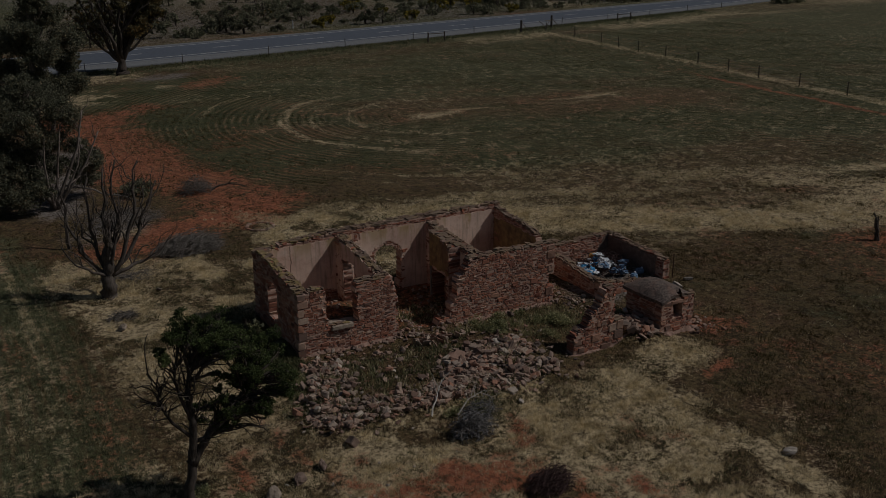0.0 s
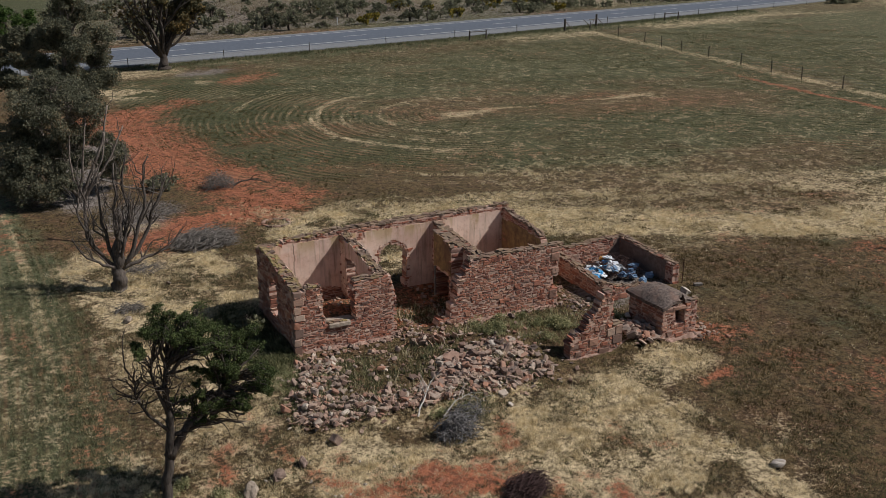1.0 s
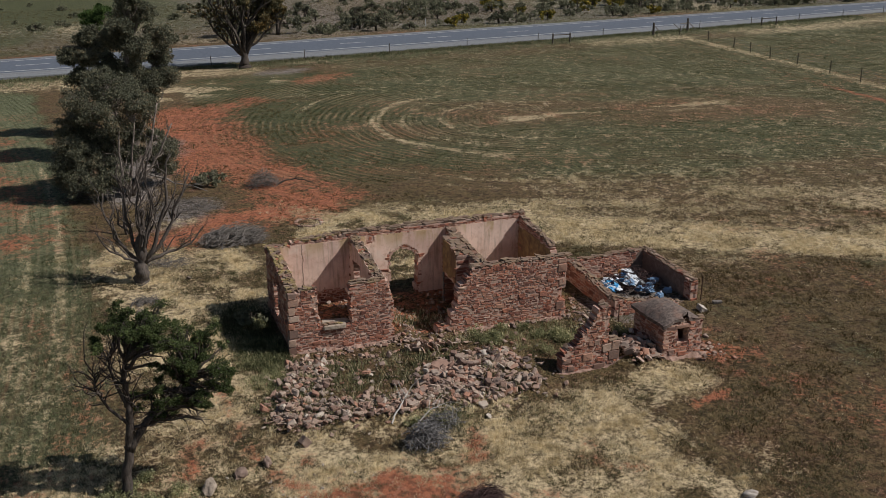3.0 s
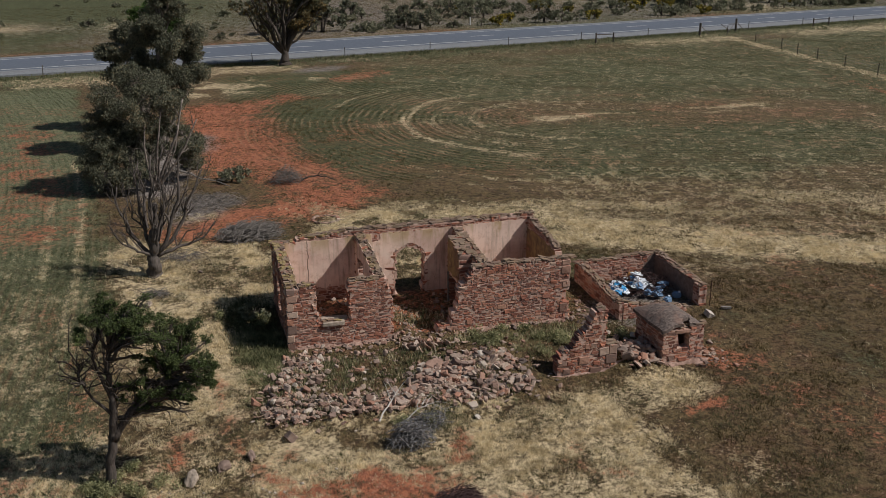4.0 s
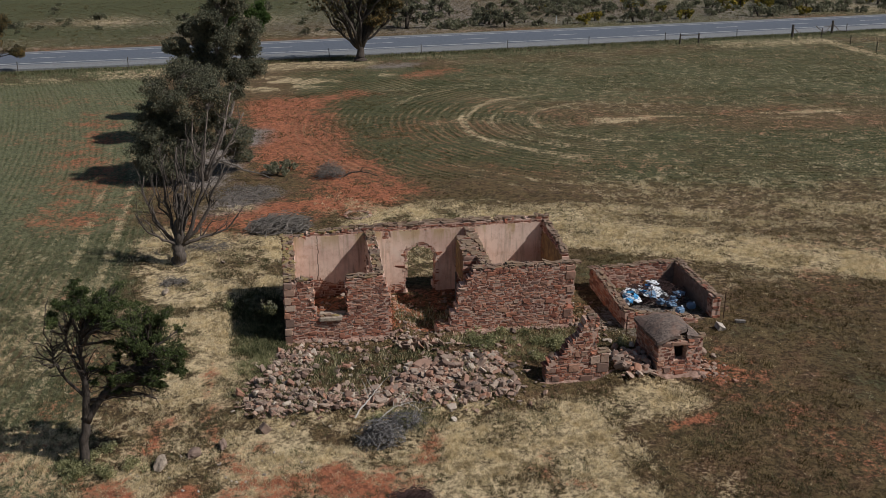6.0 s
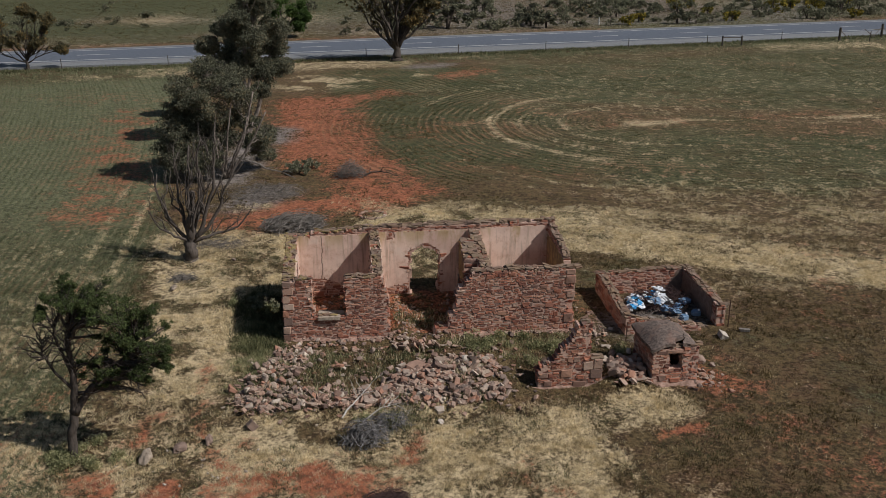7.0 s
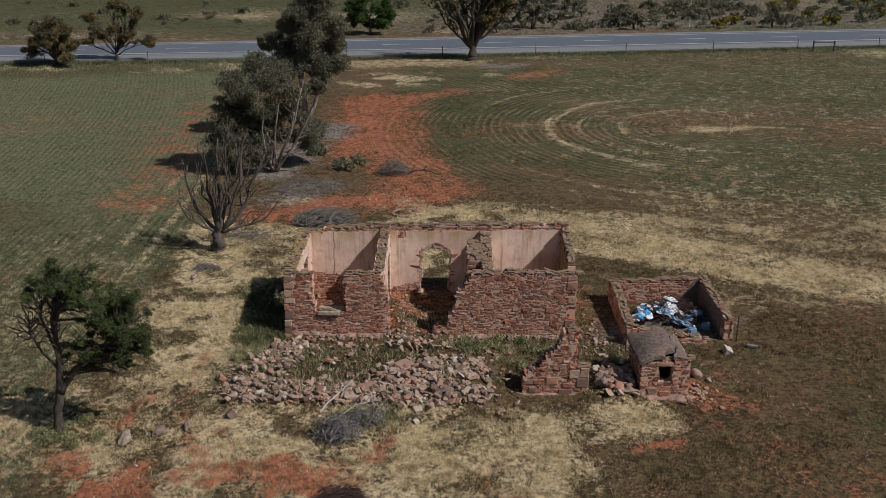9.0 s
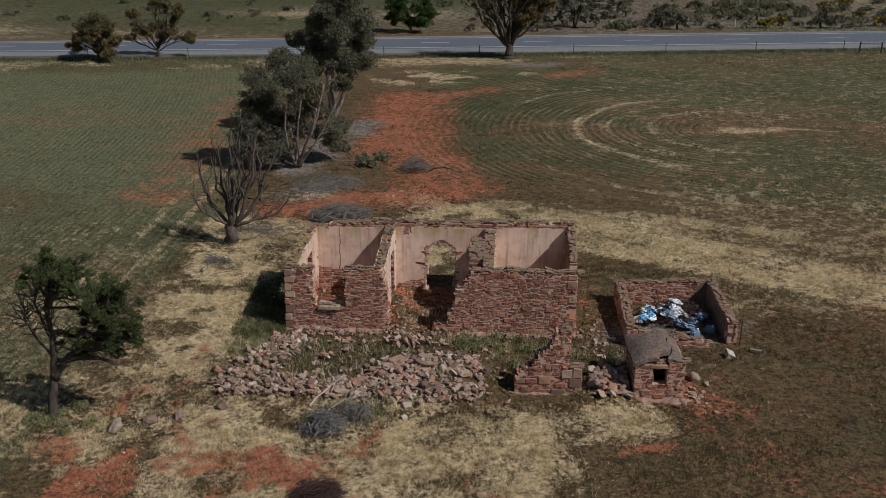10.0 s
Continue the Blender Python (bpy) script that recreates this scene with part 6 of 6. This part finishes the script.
def jug(x, y, z, rz, tip):
    j = thing("plastic_drum", "dusty blue plastic drum on the shed floor", "drum", (x, y, z), "blue drums")
    bm = bmesh.new()
    bmesh.ops.create_cube(bm, size=1.0)
    for v in bm.verts:
        v.co = Vector((v.co.x * 0.36, v.co.y * 0.26, v.co.z * 0.26))
    bmesh.ops.bevel(bm, geom=list(bm.edges), offset=0.05, segments=3, affect="EDGES")
    body = part("drum_body", bm, M_DIMBLUE, j)
    bm = bmesh.new()
    bmesh.ops.create_cone(bm, cap_ends=True, segments=12, radius1=0.05, radius2=0.045, depth=0.06)
    c = part("cap", bm, M_WHITEBAG, body)
    c.location = (0.1, 0, 0.15)
    j.rotation_euler = (radians(tip), 0, radians(rz))


for q in ((16.1, 0.0, 0.12, 20, 0), (16.75, 0.35, 0.14, -15, 8)):
    jug(*q)


# ---- fences ----
def fence(label, posts, group, height=1.15, radius=0.045, wires=3):
    f = thing("fence", label, "fence", (posts[0][0], posts[0][1], 0), group)
    inv = Matrix.Translation((-posts[0][0], -posts[0][1], 0))
    tops = []
    for k, (x, y) in enumerate(posts):
        b = Buf()
        z = float(ground_z(x, y))
        t = random.Random(k).uniform(-0.06, 0.06)
        b.tube([(x, y, z - 0.2), (x + t * 0.5, y, z + height * 0.5), (x + t, y, z + height)], [radius, radius * 0.95, radius * 0.9], 5)
        part("post", b, M_POST, f).matrix_parent_inverse = inv
        tops.append((x, y, z))
    for w in range(wires):
        b = Buf()
        b.tube([(x, y, z + height * (0.35 + 0.27 * w)) for x, y, z in tops], [0.006] * len(tops), 3)
        part("wire", b, M_WIRE, f).matrix_parent_inverse = inv
    return f


fence("post and wire fence along the roadside", [(x, float(near_edge(x)) - 1.3) for x in np.arange(-75, 67, 10.3)], "wire fences")
fence("post and wire fence along the roadside", [(x, float(near_edge(x)) - 1.3) for x in np.arange(76, 160, 10.3)], "wire fences")
fence("post and wire fence beside a dirt track", [(float(np.interp(y, (8, 35, 46, 60, 71), (62.3, 64.6, 65.8, 67.7, 69.2))) + 0.3 * math.sin(y), y) for y in (77.5, 71.2, 64.9, 60.4, 56.4, 51.5, 45.7, 40.6, 35.8, 30.5, 25, 19.5, 14, 8)], "wire fences", 1.2, 0.06)
gate = thing("farm_gate", "open farm gate with dark timber posts by the road", "gate", at_ground(66.9, 78.6))
for dx, dy, h, rad in ((-0.8, 0, 1.6, 0.16), (6.3, 2.6, 1.7, 0.16)):
    b = Buf()
    b.tube([(dx, dy, -0.2), (dx, dy, h)], [rad, rad * 0.9], 8)
    part("gate_post", b, M_POST, gate)
for p, q in (((-0.8, 0, 1.3), (0.8, 0.5, 0.1)), ((6.3, 2.6, 1.4), (4.8, 2.0, 0.1)), ((3.2, 1.4, 1.2), (4.9, 2.0, 0.2)), ((4.6, 1.9, 1.1), (6.3, 2.6, 1.0)), ((6.3, 2.6, 1.3), (7.6, 2.4, 0.1))):
    b = Buf()
    b.tube([p, q], [0.05, 0.05], 5)
    part("brace", b, M_GREYWOOD, gate)
for gx, gy, span in ((49.7, 75.6, 2.4), (87.0, 83.0, 2.6)):
    st = thing("strainer_frame", "dark timber strainer posts with a top rail", "fence", at_ground(gx, gy), "strainer frames")
    for dx in (0, span):
        b = Buf()
        b.tube([(dx, 0.02 * dx, -0.2), (dx, 0.02 * dx, 1.2)], [0.10, 0.09], 8)
        part("post", b, M_POST, st)
    b = Buf()
    b.tube([(0, 0, 1.0), (span, 0.05, 1.0)], [0.05, 0.05], 5)
    part("rail", b, M_POST, st)
b = Buf()
b.tube([(0, 0, -0.2), (0, 0, 1.0)], [0.09, 0.08], 6)
marker = tagged(part("marker_post", b, M_PAINT), "white roadside marker post", "post")
marker.location = (42.0, float(far_edge(42.0)) + 7.0, 1.0)


# ---- scrub across the road ----
def scrub_bush(name, label, height, width, leaf, count, seed, bare=4):
    q = random.Random(seed)
    cl = []
    for k in range(14):
        a = q.uniform(0, 2 * math.pi)
        u = math.sqrt(q.random())
        w = width * u
        cl.append((w * math.cos(a), w * math.sin(a), height * q.uniform(0.12, 0.95 - 0.45 * u), width * q.uniform(0.3, 0.5)))
    return clump_tree(name, label, "bush", (0, 0, -50 - seed), [([(0, 0, -0.1), (0.05, 0, height * 0.3), (0.1, 0.1, height * 0.6)], 0.05 * height), ([(0, 0, 0), (width * 0.4, 0.1, height * 0.5)], 0.03 * height)],
                      cl, leaf, M_BARK, int(count * 1.4), 0.2, seed, twig=1, thin=True, bare=bare, group="bushes across the road", rs_tip=0.42)


def scatter_scrub():
    r = random.Random(5)
    kinds = [scrub_bush("scrub_bush", "grey-green rounded scrub bush across the road", 1.7, 1.3, M_SCRUB, 520, 61),
             scrub_bush("scrub_bush", "low dark scrub bush across the road", 1.2, 1.5, M_SCRUB, 520, 62),
             scrub_bush("scrub_bush", "sparse twiggy grey bush across the road", 2.2, 1.3, M_SCRUB, 200, 63, 14),
             scrub_bush("wattle_bush", "wattle bush covered in yellow blossom", 2.0, 1.4, M_WATTLE, 600, 64),
             scrub_bush("scrub_tree", "small dark scrub tree across the road", 3.4, 1.7, M_EUC, 900, 65, 8)]
    spots = []
    for k in range(9000):
        if len(spots) >= 480:
            break
        x = r.uniform(-75, 190)
        off = 4 + 80 * r.random() ** 1.3
        y = float(far_edge(x)) + off
        dense = (0.36 if x < 12 else 0.95) * (1.0 if off < 40 else 0.5)
        if x < 5 and off < 20:
            dense = 0.06
        if r.random() > dense or any((x - a) ** 2 + (y - c) ** 2 < 4 for a, c in spots):
            continue
        spots.append((x, y))
        u = r.random()
        yellow = 0.24 if x > 60 else 0.12 if x > 22 else 0.0
        kind = 3 if u < yellow else (0 if u < 0.55 else 1 if u < 0.75 else 2 if u < 0.92 else 4)
        s = r.uniform(0.3, 0.85) if x < 12 else r.uniform(0.5, 1.15)
        copy_thing(kinds[kind], Matrix.Translation((x, y, float(ground_z(x, y)))) @ pose(0, 0, 0, 0, 0, r.uniform(0, 360)) @ Matrix.Scale(s, 4))
    for x, y, s, k in ((135, 92.5, 1.6, 1), (139, 93.5, 1.7, 1), (-1.7, 28.7, 0.55, 0), (0.4, 24.9, 0.6, 0), (1.2, 26.2, 0.45, 0), (20, 98, 1.6, 4), (14, 97, 1.4, 4), (-0.9, 3.5, 0.5, 0)):
        copy_thing(kinds[k], Matrix.Translation((x, y, float(ground_z(x, y)))) @ Matrix.Scale(s, 4))
    for ob in kinds:
        for c in list(ob.children_recursive) + [ob]:
            bpy.data.objects.remove(c)


scatter_scrub()


# ---- grass, weeds and crop ----
def blades(x, y, h, radius, count, width, lean, rs):
    """Tufts of single-triangle blades at x, y."""
    n = len(x)
    X, Y, H = np.repeat(x, count), np.repeat(y, count), np.repeat(h, count) * rs.uniform(0.5, 1.1, n * count)
    a, d = rs.uniform(0, 2 * np.pi, n * count), np.repeat(radius, count) * np.sqrt(rs.uniform(0, 1, n * count))
    bx, by = X + np.cos(a) * d, Y + np.sin(a) * d
    bz = np.repeat(ground_z(x, y) if len(x) < 30000 else CHART.height(x, y), count) - 0.025
    t = a + rs.normal(0, 0.7, n * count)
    l = H * lean * rs.uniform(0.2, 1.0, n * count)
    w = width * rs.uniform(0.6, 1.4, n * count)
    f = rs.uniform(0, np.pi, n * count)
    px, py = np.cos(f) * w, np.sin(f) * w
    tri = np.stack([np.stack([bx - px, by - py, bz], 1), np.stack([bx + px, by + py, bz], 1), np.stack([bx + np.cos(t) * l, by + np.sin(t) * l, bz + H], 1)], 1)
    return tri.reshape(-1, 3)


def keep_clear(x, y):
    shed = (x > 13.2) & (x < 17.6) & (y > -1.05) & (y < 3.55)
    ov = (x > 12.8) & (x < 14.8) & (y > -5.1) & (y < -2.9)
    wl = in_house(x, y) & ~((x > 4.4) & (x < 7.4) & (y > 0.5) & (y < 4.2))
    gb = (x > 8.6) & (x < 11.3) & (y > -4.9) & (y < -4.25)
    return ~(shed | ov | wl | gb)


class Chart:
    """The cover of the ground read from a grid, for quick sowing."""

    def __init__(self, x0, x1, y0, y1, cell):
        self.x0, self.y0, self.cell = x0, y0, cell
        gx, gy = np.arange(x0, x1, cell), np.arange(y0, y1, cell)
        X, Y = np.meshgrid(gx, gy, indexing="ij")
        self.shape = X.shape
        self.maps = [m.reshape(X.shape) for m in cover(X.ravel(), Y.ravel())]
        self.z = ground_z(X.ravel(), Y.ravel()).reshape(X.shape)

    def index(self, x, y):
        return (np.clip(((x - self.x0) / self.cell + 0.5).astype(int), 0, self.shape[0] - 1), np.clip(((y - self.y0) / self.cell + 0.5).astype(int), 0, self.shape[1] - 1))

    def read(self, x, y):
        k = self.index(x, y)
        return [m[k] for m in self.maps]

    def height(self, x, y):
        return self.z[self.index(x, y)]


CHART = Chart(-50, 112, -18, 96, 0.3)


def sow():
    rs = np.random.default_rng(12)
    dry, green, weed, leafy, crop, young = [], [], [], [], [], []

    def area(n, x0, x1, y0, y1):
        x, y = rs.uniform(x0, x1, n), rs.uniform(y0, y1, n)
        k = keep_clear(x, y)
        return x[k], y[k]

    # dry grass near and far, in low mounded clumps
    x, y = area(46000, -13, 34, -17, 20)
    r, g, s, l = CHART.read(x, y)
    pile = rubble_weight(x, y)
    n = fbm(x * 0.7, y * 0.7, 91)
    ok = rs.uniform(0, 1, len(x)) < np.clip((s - 0.2) * 1.9, 0, 1) * (0.10 + 1.0 * step(0.34, 0.54, n)) * (1 - 0.7 * pile) * (1 - np.clip(r * 1.5, 0, 0.85)) * (1 - l)
    x, y, n = x[ok], y[ok], n[ok]
    k, size = 7, rs.uniform(0.09, 0.2, len(x))
    ox, oy = rs.normal(0, 1, (k, len(x))) * size, rs.normal(0, 1, (k, len(x))) * size
    high = (0.04 + (0.06 + 0.21 * n) * rs.uniform(0.6, 1.2, len(x)) * np.exp(-(ox ** 2 + oy ** 2) / (1.6 * size ** 2))).ravel()
    tx, ty = (x + ox).ravel(), (y + oy).ravel()
    k = keep_clear(tx, ty)
    tx, ty, high = tx[k], ty[k], high[k]
    dry.append(blades(tx, ty, high, np.full(len(tx), 0.07), 10, 0.006, 0.9, rs))
    x, y = area(60000, 12, 75, -14, 24)
    r, g, s, l = CHART.read(x, y)
    ok = rs.uniform(0, 1, len(x)) < np.clip((s - 0.3) * 1.3, 0, 1)
    dry.append(blades(x[ok], y[ok], rs.uniform(0.07, 0.18, ok.sum()), np.full(ok.sum(), 0.14), 10, 0.009, 1.5, rs))
    # single dry tufts among the weeds
    x, y = area(26000, -14, 48, -17, 12)
    ok = (fbm(x * 0.6, y * 0.6, 97) > 0.46) & (rs.uniform(0, 1, len(x)) < 1 - 0.72 * step(10, 15, x))
    x, y = x[ok], y[ok]
    dry.append(blades(x, y, rs.uniform(0.05, 0.14, len(x)), np.full(len(x), 0.08), 7, 0.007, 0.9, rs))
    # darker, taller weeds in drifts
    x, y = area(26000, 10, 50, -17, 9)
    ok = fbm(x * 0.8, y * 0.8, 98) > 0.54
    weed.append(blades(x[ok], y[ok], rs.uniform(0.08, 0.18, ok.sum()), np.full(ok.sum(), 0.12), 9, 0.012, 0.8, rs))
    # a little growth on the bare earth
    x, y = area(9000, -8, 12, 14, 52)
    ok = fbm(x * 0.5, y * 0.5, 99) > 0.5
    weed.append(blades(x[ok], y[ok], rs.uniform(0.06, 0.16, ok.sum()), np.full(ok.sum(), 0.14), 6, 0.02, 0.9, rs))
    # low weeds
    x, y = area(100000, -13, 48, -17, 13)
    r, g, s, l = CHART.read(x, y)
    n = fbm(x * 0.9, y * 0.9, 92)
    ok = rs.uniform(0, 1, len(x)) < np.clip(1.0 - 2.2 * s, 0.03, 1) * (1 - np.clip(r * 1.4, 0, 0.95)) * (0.3 + 1.0 * n)
    weed.append(blades(x[ok], y[ok], rs.uniform(0.03, 0.10, ok.sum()), np.full(ok.sum(), 0.13), 6, 0.013, 1.0, rs))
    # olive weeds in drifts round the house and along the west side
    x, y = area(42000, -9, 16, -17, 15)
    n = fbm(x * 0.75, y * 0.75, 34)
    ok = (n < 0.46) & (rs.uniform(0, 1, len(x)) < 0.9)
    green.append(blades(x[ok], y[ok], rs.uniform(0.05, 0.16, ok.sum()), np.full(ok.sum(), 0.12), 6, 0.012, 0.9, rs))
    # green weeds on the rubble, before the east wall, inside the house
    x, y = area(16000, -2.5, 12.5, -7.5, 4.5)
    k = (capsule(x, y, 7.2, -1.6, 10.2, -1.9, 1.1, 0.7) * 0.55 + 0.8 * rubble_weight(x, y) + 0.5 * capsule(x, y, 0.9, -2.7, 4.4, -2.7, 1.2, 0.7) + 0.9 * capsule(x, y, 3.3, -7.5, 4.2, -6.4, 0.6, 0.4) + 0.5 * capsule(x, y, 4.6, 0.5, 6.4, 1.5, 0.8, 0.5)) * step(0.35, 0.6, fbm(x * 0.8, y * 0.8, 95))
    ok = rs.uniform(0, 1, len(x)) < k
    mix = ok & (rs.uniform(0, 1, len(x)) < 0.3 + 0.7 * step(6.5, 8, x) * step(-3.2, -2.6, y))
    leafy.append(blades(x[mix], y[mix], rs.uniform(0.12, 0.4, mix.sum()), np.full(mix.sum(), 0.14), 9, 0.012, 0.8, rs))
    ok &= ~mix
    green.append(blades(x[ok], y[ok], rs.uniform(0.1, 0.3, ok.sum()), np.full(ok.sum(), 0.14), 10, 0.013, 0.9, rs))
    ok = rs.uniform(0, 1, len(x)) < k * 0.25
    dry.append(blades(x[ok], y[ok], rs.uniform(0.12, 0.4, ok.sum()), np.full(ok.sum(), 0.12), 8, 0.009, 0.7, rs))
    x, y = area(5000, -2.6, 0.3, -4.5, 3.0)
    ok = rs.uniform(0, 1, len(x)) < capsule(x, y, -1.0, -3.2, -1.1, 1.2, 0.8, 0.6) * step(0.38, 0.55, fbm(x * 1.2, y * 1.2, 90))
    leafy.append(blades(x[ok], y[ok], rs.uniform(0.08, 0.24, ok.sum()), np.full(ok.sum(), 0.14), 10, 0.010, 1.2, rs))
    x, y = area(7000, -3.6, 0.2, -2.5, 7.0)
    ok = rs.uniform(0, 1, len(x)) < capsule(x, y, -0.7, 0.2, -0.9, 4.6, 0.9, 0.9) * (0.2 + fbm(x, y, 93))
    x, y = x[ok], y[ok]
    green.append(blades(x, y, rs.uniform(0.1, 0.3, len(x)), np.full(len(x), 0.12), 8, 0.014, 0.7, rs))
    # the crop west of the house, in drilled rows
    x, y = area(95000, -48, -6.6, -17, 62)
    x = np.round((x + bow(y)) / 0.4) * 0.4 - bow(y) + rs.normal(0, 0.06, len(x))
    r, g, s, l = CHART.read(x, y)
    track = (np.abs(x + 8.0 + bow(y)) < 0.2) | (np.abs(x + 9.5 + bow(y)) < 0.2)
    ok = (rs.uniform(0, 1, len(x)) < np.clip(g * 1.5, 0, 1) * (0.45 + 0.55 * step(14, 28, y)) * (1 - np.clip(r * 1.1, 0, 0.9)) * np.where(np.hypot(x + 5, y - 5) < 30, 1.0, 0.75)) & ~track
    far = y > 13 + 6 * rs.normal(0, 1, len(y))
    for k, tufts in ((ok & far, young), (ok & ~far, green)):
        tufts.append(blades(x[k], y[k], rs.uniform(0.07, 0.17, k.sum()), np.full(k.sum(), 0.07), 5, 0.016, 0.8, rs))
    x, y = area(30000, -17, -5.4, -17, 15)
    x = np.round((x + bow(y)) / 0.4) * 0.4 - bow(y) + rs.normal(0, 0.05, len(x))
    ok = (rs.uniform(0, 1, len(x)) < west_field(x, y) * (0.25 + 1.0 * fbm(x * 0.7, y * 0.25, 68))) & keep_clear(x, y)
    young.append(blades(x[ok], y[ok], rs.uniform(0.06, 0.16, ok.sum()), np.full(ok.sum(), 0.08), 6, 0.010, 0.9, rs))
    # the ringed field, in rows that follow its turns
    x, y = area(205000, 4, 100, 10, 74)
    d = ring_distance(x, y)
    gx, gy = ring_distance(x + 0.01, y) - d, ring_distance(x, y + 0.01) - d
    m = (np.round(d / 0.6) * 0.6 - d) * 100
    x, y = x + gx * m + rs.normal(0, 0.06, len(x)), y + gy * m + rs.normal(0, 0.06, len(x))
    r, g, s, l = CHART.read(x, y)
    n = fbm(x * 0.3, y * 0.3, 96)
    ok = rs.uniform(0, 1, len(x)) < np.clip(g * 1.4, 0.12, 1) * (1 - np.clip(r, 0, 0.8)) * step(0.3, 0.62, n)
    crop.append(blades(x[ok], y[ok], rs.uniform(0.05, 0.13, ok.sum()), np.full(ok.sum(), 0.11), 3, 0.022, 0.9, rs))
    ok = rs.uniform(0, 1, len(x)) < np.clip((s - 0.3) * 1.3, 0, 0.8)
    dry.append(blades(x[ok], y[ok], rs.uniform(0.04, 0.10, ok.sum()), np.full(ok.sum(), 0.14), 4, 0.02, 1.0, rs))
    # rank growth along the fences and the verge, in the haze-tinted blades
    x, y = area(60000, -70, 110, 58, 92)
    e = y - near_edge(x)
    ok = (e < -0.4) & (e > -6.5) & (rs.uniform(0, 1, len(x)) < 1 - step(-3, -6.5, e) * 0.8) & (np.abs(x - 3) > 6)
    young.append(blades(x[ok], y[ok], rs.uniform(0.1, 0.3, ok.sum()), np.full(ok.sum(), 0.25), 5, 0.04, 0.9, rs))
    ok = (e < -0.4) & (e > -2.5)
    green.append(blades(x[ok], y[ok], rs.uniform(0.15, 0.4, ok.sum()), np.full(ok.sum(), 0.25), 4, 0.05, 0.7, rs))
    x, y = area(26000, -80, 160, 85, 150)
    e = y - far_edge(x)
    ok = e > 3
    weed.append(blades(x[ok], y[ok], rs.uniform(0.05, 0.22, ok.sum()), np.full(ok.sum(), 0.3), 5, 0.04, 1.0, rs))
    for name, lists, mat, lab in (("dry_grass", dry, M_DRYGRASS, "straw-coloured dry grass tufts"), ("green_growth", green, M_GREENGRASS, "olive green grass and weeds"), ("field_crop", crop, M_CROP, "young dark green crop in drilled rows"), ("young_crop", young, M_YOUNG, "green young crop in straight rows, paled for haze"), ("low_weeds", weed, M_WEED, "low brownish weeds"), ("ruin_weeds", leafy, M_BUSH, "pale green weeds among the stones")):
        ob = new(name, fast_mesh(name, np.concatenate(lists), 3, mat))
        tagged(ob, lab, "grass", kind="stuff")


sow()


def shrub_weeds():
    r, rs = random.Random(14), np.random.default_rng(14)
    for k in range(36):
        u = r.random()
        if k % 3 == 0:
            x, y = r.gauss(-6.3, 0.8), r.gauss(-7.5, 0.45)
        elif u < 0.55:
            x, y = r.uniform(7.0, 10.8), r.uniform(-3.0, -0.6)
        elif u < 0.7:
            x, y = r.uniform(-2.2, -0.6), r.uniform(0.5, 4.0)
        elif u < 0.85:
            x, y = r.uniform(2.6, 4.4), r.uniform(-7.0, -6.2)
        else:
            x, y = r.uniform(11.7, 12.9), r.uniform(-3.2, -0.5)
        h = r.uniform(0.15, 0.36)
        c = [(r.gauss(0, h * 0.5), r.gauss(0, h * 0.5), r.uniform(0.05, h)) for _ in range(7)]
        ob = new("weed_shrub", fast_mesh("weed_shrub", leaf_cloud(c, 0.2, 420, 0.04, rs), 4, M_BUSH))
        ob.location = at_ground(x, y)
        tagged(ob, "leafy grey-green weed growing by the ruin", "weed", "weeds by the ruin")


shrub_weeds()
all_wall_stones()
